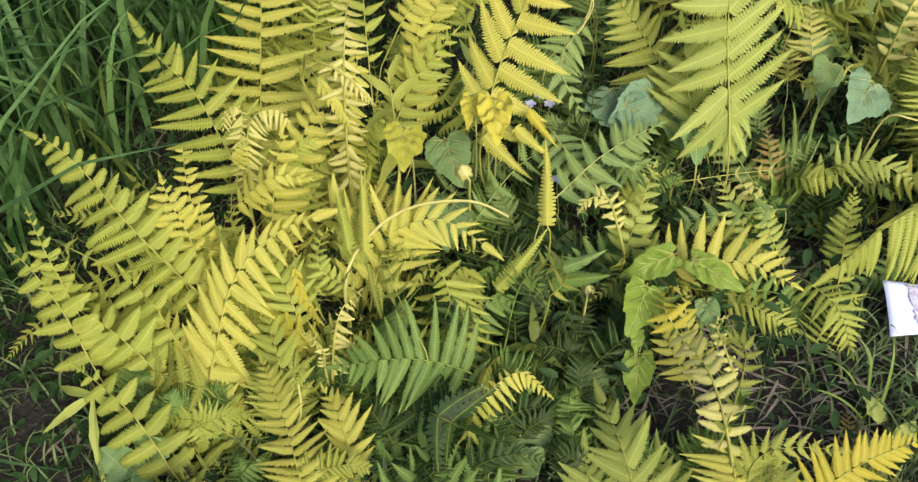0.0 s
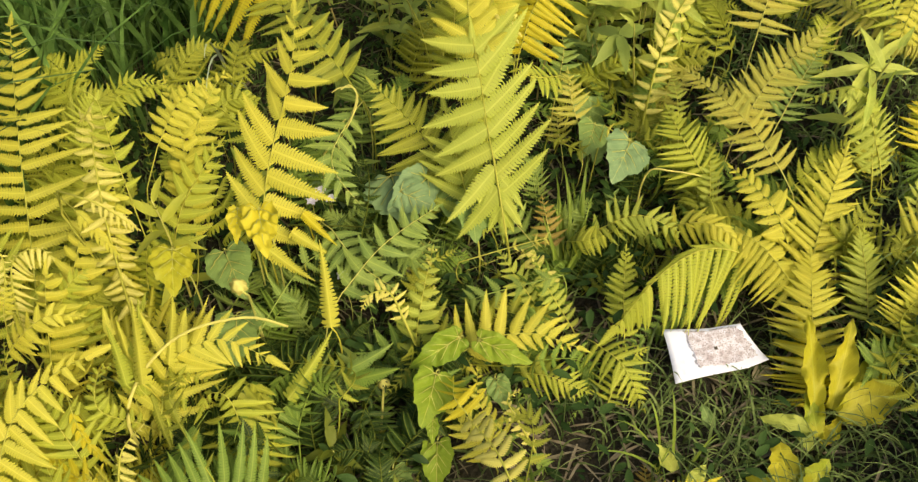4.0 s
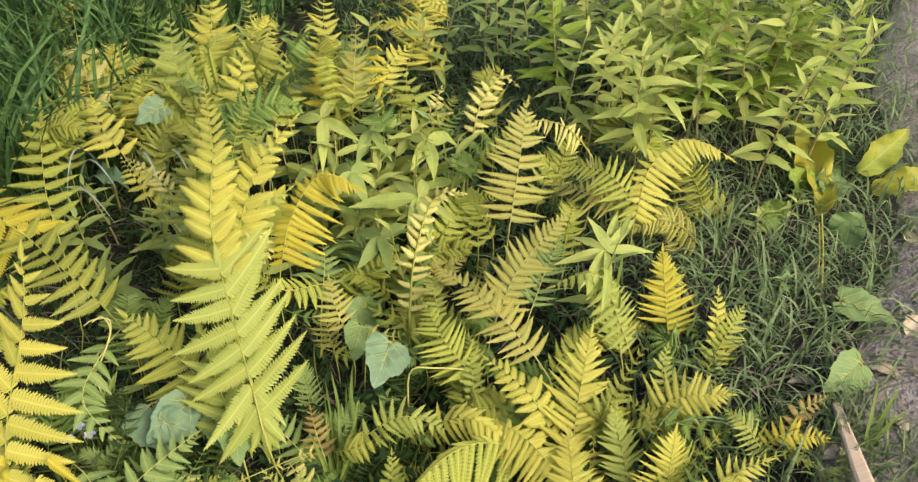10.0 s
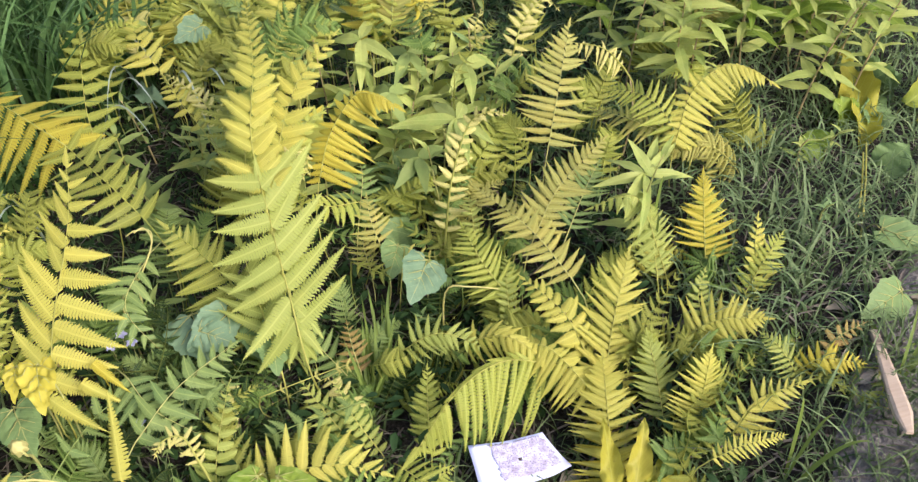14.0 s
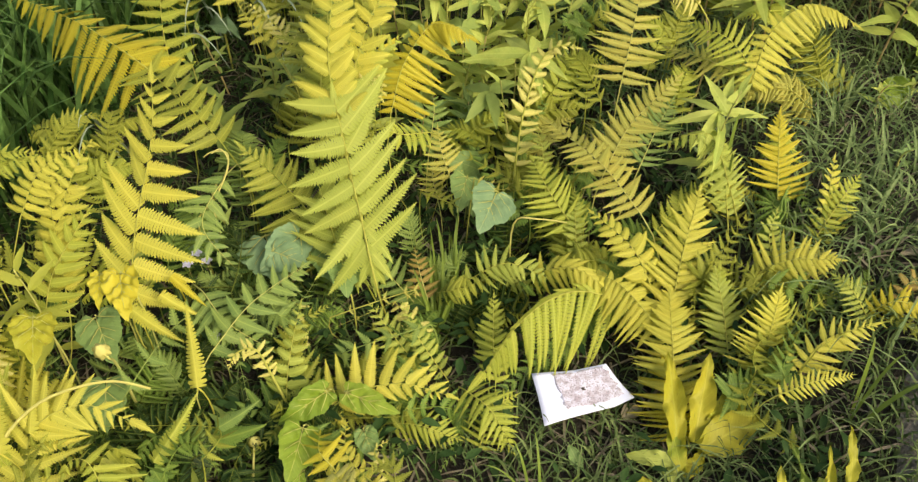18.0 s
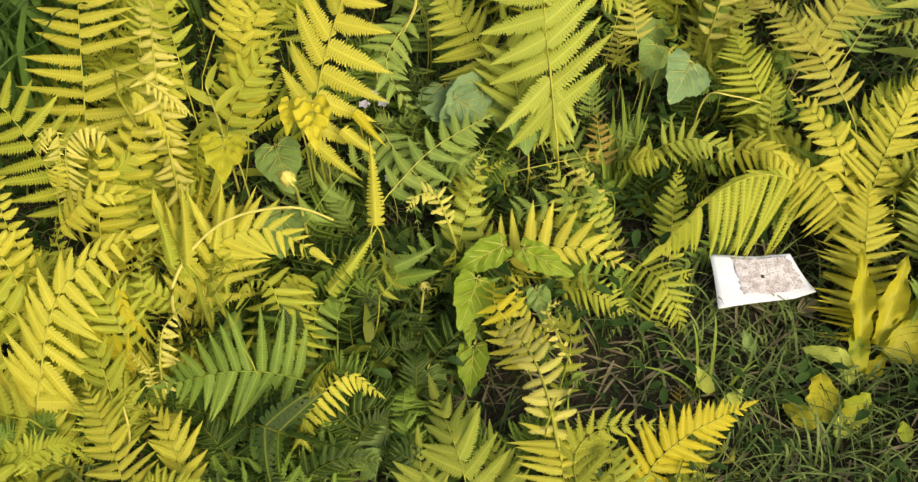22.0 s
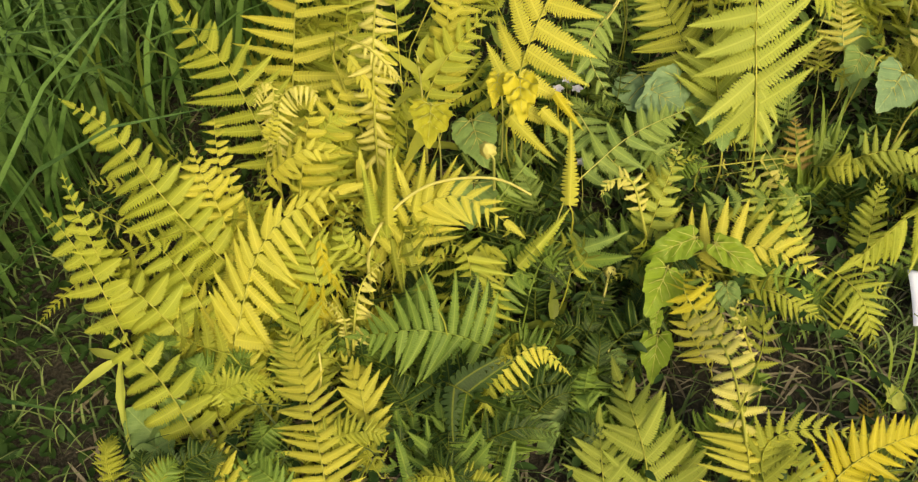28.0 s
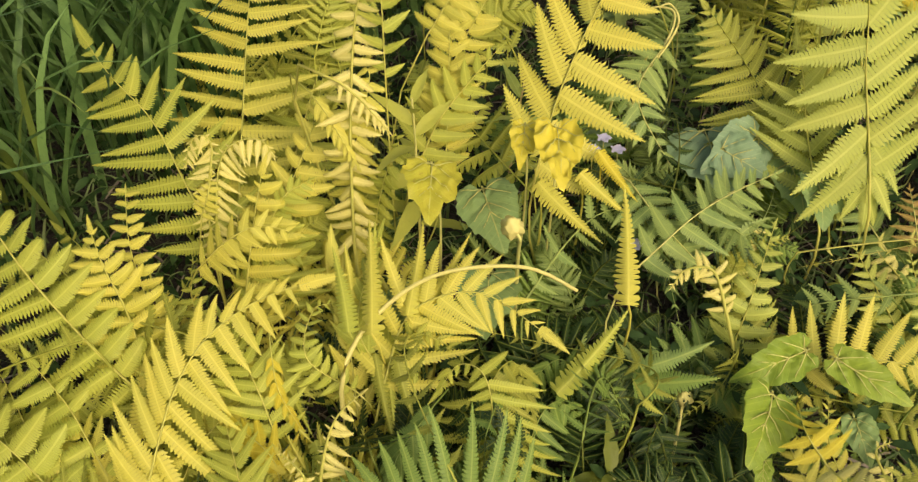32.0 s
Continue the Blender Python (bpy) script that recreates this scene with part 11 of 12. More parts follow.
f = fern(0.16, 3.00, "olive-green low fern filling the bed between larger fronds")
frond(f, (0.09, 2.94, 0.20), (0.18, 2.99, 0.32), (0.28, 3.05, 0.32), 0.069, 13, OLIVE, "droop", whole=True)
frond(f, (0.18, 2.92, 0.20), (0.16, 3.00, 0.31), (0.14, 3.08, 0.30), 0.071, 15, OLIVE, "droop", whole=True)
f = fern(1.38, 2.90, "yellow low fern filling the bed between larger fronds")
frond(f, (1.32, 2.83, 0.27), (1.40, 2.89, 0.36), (1.48, 2.95, 0.34), 0.082, 13, LEMON, "curl", whole=True)
frond(f, (1.44, 2.84, 0.30), (1.37, 2.89, 0.37), (1.30, 2.93, 0.34), 0.068, 14, LEMON, "flat", whole=True)
f = fern(0.40, 2.70, "yellow-green low fern filling the bed between larger fronds")
frond(f, (0.32, 2.66, 0.23), (0.42, 2.68, 0.33), (0.52, 2.71, 0.33), 0.064, 16, LIME, "flat", whole=True)
frond(f, (0.35, 2.62, 0.26), (0.41, 2.69, 0.34), (0.48, 2.76, 0.30), 0.080, 14, LIME, "droop", whole=True)
f = fern(0.61, 2.67, "yellow-green low fern filling the bed between larger fronds")
frond(f, (0.53, 2.60, 0.27), (0.62, 2.66, 0.40), (0.72, 2.71, 0.41), 0.077, 12, LIME, "flat", whole=True)
frond(f, (0.61, 2.60, 0.30), (0.60, 2.66, 0.40), (0.60, 2.72, 0.41), 0.060, 12, LIME, "droop", whole=True)
f = fern(1.42, 1.87, "olive-green low fern filling the bed between larger fronds")
frond(f, (1.39, 1.81, 0.26), (1.43, 1.86, 0.34), (1.47, 1.91, 0.33), 0.054, 13, OLIVE, "flat", whole=True)
frond(f, (1.38, 1.81, 0.28), (1.44, 1.86, 0.36), (1.49, 1.91, 0.34), 0.054, 16, OLIVE, "flat", whole=True)
f = fern(1.77, 2.04, "yellow-green low fern filling the bed between larger fronds")
frond(f, (1.71, 2.00, 0.27), (1.78, 2.02, 0.34), (1.86, 2.05, 0.32), 0.046, 12, LIME, "flat", whole=True)
frond(f, (1.73, 1.97, 0.25), (1.78, 2.03, 0.33), (1.83, 2.09, 0.31), 0.059, 16, LIME, "flat", whole=True)
f = fern(1.56, 1.55, "straw-coloured low fern filling the bed between larger fronds")
frond(f, (1.63, 1.51, 0.23), (1.54, 1.53, 0.31), (1.46, 1.55, 0.29), 0.049, 15, STRAW, "curl", whole=True)
frond(f, (1.57, 1.49, 0.23), (1.56, 1.54, 0.31), (1.55, 1.58, 0.30), 0.049, 13, STRAW, "curl", whole=True)
f = fern(1.60, 2.00, "olive-green low fern filling the bed between larger fronds")
frond(f, (1.54, 1.98, 0.26), (1.61, 1.98, 0.35), (1.69, 1.97, 0.34), 0.043, 13, OLIVE, "curl", whole=True)
frond(f, (1.63, 1.95, 0.25), (1.59, 1.98, 0.35), (1.55, 2.02, 0.35), 0.036, 13, OLIVE, "flat", whole=True)
f = fern(1.34, 2.20, "olive-green low fern filling the bed between larger fronds")
frond(f, (1.34, 2.12, 0.28), (1.34, 2.19, 0.40), (1.33, 2.25, 0.40), 0.063, 13, OLIVE, "flat", whole=True)
frond(f, (1.30, 2.13, 0.29), (1.35, 2.19, 0.39), (1.39, 2.24, 0.41), 0.065, 15, OLIVE, "flat", whole=True)
f = fern(1.81, 2.10, "straw-coloured low fern filling the bed between larger fronds")
frond(f, (1.72, 2.08, 0.26), (1.84, 2.08, 0.36), (1.95, 2.07, 0.35), 0.077, 16, STRAW, "flat", whole=True)
frond(f, (1.76, 2.06, 0.23), (1.83, 2.08, 0.32), (1.89, 2.10, 0.31), 0.036, 13, STRAW, "curl", whole=True)
f = fern(1.67, 1.66, "olive-green low fern filling the bed between larger fronds")
frond(f, (1.70, 1.61, 0.24), (1.67, 1.65, 0.32), (1.64, 1.69, 0.31), 0.047, 13, OLIVE, "curl", whole=True)
frond(f, (1.70, 1.61, 0.26), (1.67, 1.65, 0.35), (1.64, 1.69, 0.35), 0.053, 13, OLIVE, "curl", whole=True)
f = fern(1.36, 1.85, "yellow-green low fern filling the bed between larger fronds")
frond(f, (1.40, 1.81, 0.25), (1.36, 1.84, 0.33), (1.32, 1.88, 0.33), 0.041, 14, LIME, "flat", whole=True)
frond(f, (1.32, 1.79, 0.23), (1.37, 1.84, 0.33), (1.42, 1.90, 0.32), 0.057, 12, LIME, "flat", whole=True)
f = fern(1.15, 1.80, "yellow-green low fern filling the bed between larger fronds")
frond(f, (1.14, 1.74, 0.18), (1.15, 1.79, 0.28), (1.17, 1.85, 0.29), 0.051, 12, LIME, "flat", whole=True)
frond(f, (1.18, 1.74, 0.20), (1.14, 1.79, 0.29), (1.11, 1.84, 0.28), 0.055, 16, LIME, "flat", whole=True)
f = fern(1.67, 1.81, "yellow-green low fern filling the bed between larger fronds")
frond(f, (1.73, 1.77, 0.23), (1.65, 1.79, 0.33), (1.57, 1.82, 0.33), 0.048, 12, LIME, "flat", whole=True)
frond(f, (1.66, 1.76, 0.26), (1.67, 1.80, 0.35), (1.69, 1.84, 0.35), 0.045, 14, LIME, "droop", whole=True)
f = fern(0.09, 1.24, "grey-green low fern filling the bed between larger fronds")
frond(f, (0.10, 1.20, 0.03), (0.09, 1.23, 0.11), (0.08, 1.26, 0.11), 0.031, 12, SAGE, "flat", whole=True)
frond(f, (0.12, 1.19, 0.03), (0.08, 1.23, 0.12), (0.05, 1.27, 0.12), 0.037, 14, SAGE, "flat", whole=True)
f = fern(0.21, 1.39, "grey-green low fern filling the bed between larger fronds")
frond(f, (0.16, 1.36, 0.08), (0.22, 1.38, 0.17), (0.28, 1.40, 0.17), 0.035, 14, SAGE, "droop", whole=True)
frond(f, (0.24, 1.36, 0.06), (0.20, 1.38, 0.16), (0.17, 1.40, 0.18), 0.033, 15, SAGE, "flat", whole=True)
f = fern(0.37, 0.96, "dark green low fern filling the bed between larger fronds, shade in its colour")
frond(f, (0.36, 0.92, 0.03), (0.38, 0.95, 0.09), (0.40, 0.97, 0.07), 0.024, 12, SHADED, "flat", whole=True)
frond(f, (0.40, 0.91, 0.03), (0.37, 0.95, 0.08), (0.33, 0.98, 0.04), 0.047, 12, SHADED, "flat", whole=True)
f = fern(0.45, 1.42, "green low fern filling the bed between larger fronds")
frond(f, (0.40, 1.38, 0.03), (0.46, 1.40, 0.12), (0.52, 1.43, 0.13), 0.042, 15, GREEN, "droop", whole=True)
frond(f, (0.43, 1.38, 0.04), (0.45, 1.41, 0.11), (0.48, 1.43, 0.11), 0.028, 12, GREEN, "droop", whole=True)
f = fern(0.29, 1.15, "green low fern filling the bed between larger fronds")
frond(f, (0.28, 1.11, 0.03), (0.29, 1.14, 0.09), (0.30, 1.17, 0.08), 0.024, 14, GREEN, "flat", whole=True)
frond(f, (0.31, 1.10, 0.03), (0.28, 1.14, 0.08), (0.26, 1.17, 0.04), 0.036, 16, GREEN, "droop", whole=True)
f = fern(0.32, 1.50, "grey-green low fern filling the bed between larger fronds")
frond(f, (0.30, 1.45, 0.03), (0.32, 1.49, 0.13), (0.34, 1.53, 0.14), 0.037, 15, SAGE, "flat", whole=True)
frond(f, (0.31, 1.46, 0.04), (0.32, 1.49, 0.12), (0.33, 1.53, 0.12), 0.041, 16, SAGE, "curl", whole=True)
f = fern(0.04, 1.15, "dark green low fern filling the bed between larger fronds, shade in its colour")
frond(f, (0.05, 1.11, 0.03), (0.03, 1.14, 0.10), (0.01, 1.17, 0.09), 0.031, 15, SHADED, "droop", whole=True)
frond(f, (0.02, 1.11, 0.03), (0.04, 1.14, 0.09), (0.06, 1.17, 0.07), 0.030, 15, SHADED, "droop", whole=True)
f = fern(0.09, 1.08, "grey-green low fern filling the bed between larger fronds")
frond(f, (0.12, 1.04, 0.03), (0.09, 1.06, 0.09), (0.05, 1.08, 0.06), 0.027, 12, SAGE, "droop", whole=True)
frond(f, (0.03, 1.07, 0.03), (0.11, 1.05, 0.10), (0.18, 1.03, 0.09), 0.050, 16, SAGE, "curl", whole=True)
f = fern(0.66, 1.38, "grey-green low fern filling the bed between larger fronds")
frond(f, (0.61, 1.33, 0.03), (0.68, 1.36, 0.12), (0.75, 1.40, 0.10), 0.051, 16, SAGE, "flat", whole=True)
frond(f, (0.70, 1.33, 0.04), (0.66, 1.36, 0.12), (0.61, 1.39, 0.11), 0.041, 16, SAGE, "droop", whole=True)
f = fern(0.51, 1.13, "dark green low fern filling the bed between larger fronds, shade in its colour")
frond(f, (0.50, 1.09, 0.03), (0.51, 1.12, 0.09), (0.52, 1.15, 0.07), 0.036, 16, SHADED, "flat", whole=True)
frond(f, (0.54, 1.09, 0.03), (0.50, 1.12, 0.08), (0.47, 1.15, 0.04), 0.036, 14, SHADED, "flat", whole=True)
f = fern(0.26, 1.51, "dark green low fern filling the bed between larger fronds, shade in its colour")
frond(f, (0.28, 1.45, 0.03), (0.25, 1.50, 0.15), (0.22, 1.54, 0.17), 0.049, 13, SHADED, "flat", whole=True)
frond(f, (0.21, 1.46, 0.05), (0.27, 1.49, 0.15), (0.33, 1.52, 0.16), 0.039, 16, SHADED, "flat", whole=True)
f = fern(0.12, 1.56, "green low fern filling the bed between larger fronds")
frond(f, (0.09, 1.51, 0.10), (0.13, 1.54, 0.18), (0.17, 1.57, 0.18), 0.037, 12, GREEN, "flat", whole=True)
frond(f, (0.14, 1.50, 0.04), (0.12, 1.54, 0.14), (0.10, 1.58, 0.15), 0.034, 13, GREEN, "curl", whole=True)
f = fern(0.67, 1.34, "grey-green low fern filling the bed between larger fronds")
frond(f, (0.69, 1.29, 0.03), (0.67, 1.33, 0.08), (0.64, 1.37, 0.05), 0.043, 16, SAGE, "flat", whole=True)
frond(f, (0.70, 1.28, 0.03), (0.66, 1.33, 0.08), (0.62, 1.38, 0.03), 0.045, 15, SAGE, "flat", whole=True)
f = fern(0.69, 1.27, "dark green low fern filling the bed between larger fronds, shade in its colour")
frond(f, (0.68, 1.22, 0.03), (0.70, 1.26, 0.08), (0.71, 1.31, 0.04), 0.053, 14, SHADED, "flat", whole=True)
frond(f, (0.65, 1.22, 0.03), (0.70, 1.26, 0.10), (0.76, 1.31, 0.07), 0.050, 16, SHADED, "droop", whole=True)
f = fern(0.61, 1.33, "green low fern filling the bed between larger fronds")
frond(f, (0.58, 1.28, 0.03), (0.61, 1.32, 0.09), (0.64, 1.35, 0.06), 0.044, 12, GREEN, "flat", whole=True)
frond(f, (0.64, 1.27, 0.03), (0.60, 1.32, 0.09), (0.56, 1.37, 0.05), 0.050, 16, GREEN, "flat", whole=True)
f = fern(0.32, 1.05, "dark green low fern filling the bed between larger fronds, shade in its colour")
frond(f, (0.25, 1.03, 0.03), (0.33, 1.04, 0.10), (0.42, 1.05, 0.08), 0.046, 15, SHADED, "curl", whole=True)
frond(f, (0.33, 0.99, 0.03), (0.31, 1.04, 0.09), (0.30, 1.09, 0.05), 0.044, 15, SHADED, "flat", whole=True)
f = fern(0.39, 0.70, "green low fern filling the bed between larger fronds")
frond(f, (0.35, 0.66, 0.03), (0.40, 0.69, 0.09), (0.46, 0.71, 0.07), 0.042, 15, GREEN, "curl", whole=True)
frond(f, (0.38, 0.66, 0.03), (0.40, 0.69, 0.09), (0.41, 0.72, 0.07), 0.035, 14, GREEN, "curl", whole=True)
f = fern(0.19, 0.74, "green low fern filling the bed between larger fronds")
frond(f, (0.20, 0.69, 0.03), (0.19, 0.73, 0.09), (0.19, 0.77, 0.07), 0.045, 13, GREEN, "flat", whole=True)
frond(f, (0.15, 0.71, 0.03), (0.20, 0.72, 0.08), (0.25, 0.74, 0.06), 0.037, 14, GREEN, "droop", whole=True)
f = fern(0.29, 0.71, "green low fern filling the bed between larger fronds")
frond(f, (0.27, 0.67, 0.03), (0.30, 0.69, 0.08), (0.32, 0.72, 0.04), 0.029, 13, GREEN, "droop", whole=True)
frond(f, (0.25, 0.67, 0.03), (0.30, 0.69, 0.08), (0.36, 0.71, 0.05), 0.042, 16, GREEN, "flat", whole=True)
f = fern(-0.35, 0.68, "green low fern filling the bed between larger fronds")
frond(f, (-0.34, 0.62, 0.03), (-0.35, 0.66, 0.09), (-0.37, 0.71, 0.07), 0.039, 16, GREEN, "droop", whole=True)
frond(f, (-0.38, 0.62, 0.03), (-0.34, 0.66, 0.09), (-0.30, 0.71, 0.06), 0.048, 14, GREEN, "droop", whole=True)
f = fern(-0.04, 0.67, "dark green low fern filling the bed between larger fronds, shade in its colour")
frond(f, (-0.03, 0.61, 0.03), (-0.04, 0.66, 0.10), (-0.04, 0.70, 0.08), 0.047, 13, SHADED, "droop", whole=True)
frond(f, (-0.01, 0.61, 0.03), (-0.04, 0.65, 0.10), (-0.08, 0.70, 0.07), 0.044, 12, SHADED, "droop", whole=True)
f = fern(-0.02, 0.60, "olive-green low fern filling the bed between larger fronds")
frond(f, (-0.07, 0.58, 0.03), (-0.01, 0.58, 0.09), (0.05, 0.59, 0.08), 0.033, 16, OLIVE, "curl", whole=True)
frond(f, (0.03, 0.57, 0.03), (-0.04, 0.58, 0.10), (-0.10, 0.59, 0.08), 0.041, 14, OLIVE, "droop", whole=True)
f = fern(-0.58, 0.61, "olive-green low fern filling the bed between larger fronds")
frond(f, (-0.58, 0.56, 0.03), (-0.58, 0.60, 0.11), (-0.58, 0.63, 0.10), 0.034, 16, OLIVE, "flat", whole=True)
frond(f, (-0.57, 0.56, 0.03), (-0.58, 0.60, 0.11), (-0.59, 0.64, 0.10), 0.034, 12, OLIVE, "droop", whole=True)
f = fern(-0.30, 0.59, "green low fern filling the bed between larger fronds")
frond(f, (-0.30, 0.53, 0.03), (-0.30, 0.57, 0.10), (-0.29, 0.62, 0.07), 0.044, 15, GREEN, "droop", whole=True)
frond(f, (-0.26, 0.54, 0.03), (-0.31, 0.57, 0.11), (-0.36, 0.61, 0.09), 0.046, 13, GREEN, "flat", whole=True)
f = fern(-0.35, 0.60, "green low fern filling the bed between larger fronds")
frond(f, (-0.39, 0.56, 0.03), (-0.34, 0.59, 0.11), (-0.29, 0.62, 0.10), 0.035, 12, GREEN, "droop", whole=True)
frond(f, (-0.37, 0.55, 0.03), (-0.34, 0.59, 0.09), (-0.31, 0.62, 0.07), 0.039, 13, GREEN, "flat", whole=True)
f = fern(-0.48, 0.58, "green low fern filling the bed between larger fronds")
frond(f, (-0.50, 0.53, 0.03), (-0.48, 0.56, 0.09), (-0.46, 0.59, 0.08), 0.027, 14, GREEN, "droop", whole=True)
frond(f, (-0.50, 0.53, 0.03), (-0.48, 0.56, 0.11), (-0.46, 0.60, 0.10), 0.043, 13, GREEN, "flat", whole=True)
f = fern(-0.50, 0.57, "olive-green low fern filling the bed between larger fronds")
frond(f, (-0.51, 0.52, 0.03), (-0.49, 0.56, 0.11), (-0.47, 0.60, 0.10), 0.033, 16, OLIVE, "flat", whole=True)
frond(f, (-0.51, 0.53, 0.03), (-0.49, 0.56, 0.10), (-0.47, 0.58, 0.08), 0.028, 16, OLIVE, "flat", whole=True)
f = fern(-0.03, 0.62, "dark green low fern filling the bed between larger fronds, shade in its colour")
frond(f, (-0.07, 0.61, 0.03), (-0.02, 0.59, 0.10), (0.04, 0.58, 0.08), 0.035, 13, SHADED, "flat", whole=True)
frond(f, (-0.00, 0.57, 0.03), (-0.04, 0.60, 0.10), (-0.07, 0.64, 0.08), 0.046, 13, SHADED, "flat", whole=True)
f = fern(-0.45, 0.60, "dark green low fern filling the bed between larger fronds, shade in its colour")
frond(f, (-0.45, 0.54, 0.03), (-0.45, 0.59, 0.11), (-0.45, 0.64, 0.10), 0.050, 14, SHADED, "droop", whole=True)
frond(f, (-0.48, 0.56, 0.03), (-0.45, 0.59, 0.11), (-0.41, 0.61, 0.11), 0.033, 12, SHADED, "curl", whole=True)
f = fern(-0.43, 0.61, "dark green low fern filling the bed between larger fronds, shade in its colour")
frond(f, (-0.46, 0.57, 0.03), (-0.42, 0.59, 0.10), (-0.39, 0.61, 0.10), 0.032, 14, SHADED, "flat", whole=True)
frond(f, (-0.39, 0.57, 0.03), (-0.44, 0.59, 0.09), (-0.49, 0.61, 0.06), 0.033, 14, SHADED, "flat", whole=True)
f = fern(-0.22, 0.66, "olive-green low fern filling the bed between larger fronds")
frond(f, (-0.28, 0.63, 0.03), (-0.21, 0.65, 0.10), (-0.14, 0.66, 0.09), 0.036, 15, OLIVE, "curl", whole=True)
frond(f, (-0.21, 0.61, 0.03), (-0.23, 0.65, 0.10), (-0.24, 0.69, 0.08), 0.036, 12, OLIVE, "curl", whole=True)
f = fern(-0.50, 0.58, "dark green low fern filling the bed between larger fronds, shade in its colour")
frond(f, (-0.49, 0.53, 0.03), (-0.51, 0.57, 0.11), (-0.52, 0.61, 0.11), 0.040, 12, SHADED, "flat", whole=True)
frond(f, (-0.52, 0.53, 0.03), (-0.50, 0.57, 0.10), (-0.48, 0.61, 0.09), 0.042, 13, SHADED, "flat", whole=True)
f = fern(0.02, 1.75, "olive-green low fern filling the bed between larger fronds")
frond(f, (0.01, 1.69, 0.29), (0.03, 1.74, 0.37), (0.05, 1.79, 0.35), 0.042, 13, OLIVE, "flat", whole=True)
frond(f, (-0.04, 1.70, 0.26), (0.04, 1.74, 0.34), (0.13, 1.78, 0.32), 0.065, 14, OLIVE, "droop", whole=True)
f = fern(-0.04, 1.68, "yellow-green low fern filling the bed between larger fronds")
frond(f, (0.03, 1.62, 0.21), (-0.05, 1.67, 0.30), (-0.14, 1.72, 0.29), 0.060, 13, LIME, "flat", whole=True)
frond(f, (-0.10, 1.66, 0.17), (-0.02, 1.66, 0.28), (0.06, 1.66, 0.29), 0.050, 12, LIME, "curl", whole=True)
f = fern(-0.30, 1.67, "yellow-green low fern filling the bed between larger fronds")
frond(f, (-0.32, 1.61, 0.23), (-0.29, 1.67, 0.31), (-0.27, 1.72, 0.30), 0.053, 16, LIME, "flat", whole=True)
frond(f, (-0.28, 1.62, 0.20), (-0.30, 1.66, 0.29), (-0.33, 1.71, 0.28), 0.043, 16, LIME, "curl", whole=True)
f = fern(-0.33, 1.69, "olive-green low fern filling the bed between larger fronds")
frond(f, (-0.34, 1.63, 0.17), (-0.33, 1.68, 0.26), (-0.32, 1.73, 0.27), 0.051, 13, OLIVE, "flat", whole=True)
frond(f, (-0.40, 1.63, 0.18), (-0.31, 1.68, 0.30), (-0.23, 1.73, 0.31), 0.076, 14, OLIVE, "flat", whole=True)
f = fern(-0.35, 1.78, "yellow-green low fern filling the bed between larger fronds")
frond(f, (-0.29, 1.71, 0.20), (-0.36, 1.77, 0.30), (-0.43, 1.83, 0.29), 0.074, 14, LIME, "flat", whole=True)
frond(f, (-0.30, 1.73, 0.21), (-0.36, 1.77, 0.28), (-0.42, 1.81, 0.26), 0.048, 12, LIME, "curl", whole=True)
f = fern(-0.09, 1.79, "olive-green low fern filling the bed between larger fronds")
frond(f, (-0.03, 1.73, 0.25), (-0.10, 1.79, 0.32), (-0.17, 1.84, 0.29), 0.055, 13, OLIVE, "curl", whole=True)
frond(f, (-0.14, 1.74, 0.26), (-0.07, 1.78, 0.34), (-0.00, 1.82, 0.33), 0.050, 14, OLIVE, "flat", whole=True)
f = fern(-0.37, 1.89, "yellow-green low fern filling the bed between larger fronds")
frond(f, (-0.34, 1.83, 0.18), (-0.38, 1.87, 0.28), (-0.42, 1.92, 0.29), 0.043, 13, LIME, "curl", whole=True)
frond(f, (-0.43, 1.83, 0.16), (-0.36, 1.88, 0.27), (-0.28, 1.93, 0.29), 0.057, 12, LIME, "flat", whole=True)
f = fern(-0.22, 1.73, "yellow-green low fern filling the bed between larger fronds")
frond(f, (-0.31, 1.70, 0.24), (-0.20, 1.71, 0.32), (-0.10, 1.72, 0.29), 0.061, 13, LIME, "droop", whole=True)
frond(f, (-0.29, 1.71, 0.23), (-0.21, 1.71, 0.33), (-0.12, 1.71, 0.32), 0.040, 13, LIME, "flat", whole=True)
f = fern(-0.43, 0.82, "green low fern filling the bed between larger fronds")
frond(f, (-0.38, 0.80, 0.03), (-0.44, 0.80, 0.07), (-0.49, 0.80, 0.03), 0.036, 12, GREEN, "droop", whole=True)
frond(f, (-0.44, 0.78, 0.03), (-0.42, 0.80, 0.08), (-0.40, 0.83, 0.04), 0.028, 16, GREEN, "curl", whole=True)
f = fern(-0.56, 0.82, "green low fern filling the bed between larger fronds")
frond(f, (-0.58, 0.78, 0.03), (-0.55, 0.81, 0.10), (-0.53, 0.84, 0.10), 0.030, 12, GREEN, "droop", whole=True)
frond(f, (-0.56, 0.77, 0.03), (-0.56, 0.81, 0.10), (-0.56, 0.85, 0.09), 0.039, 13, GREEN, "curl", whole=True)
f = fern(-0.41, 0.78, "green low fern filling the bed between larger fronds")
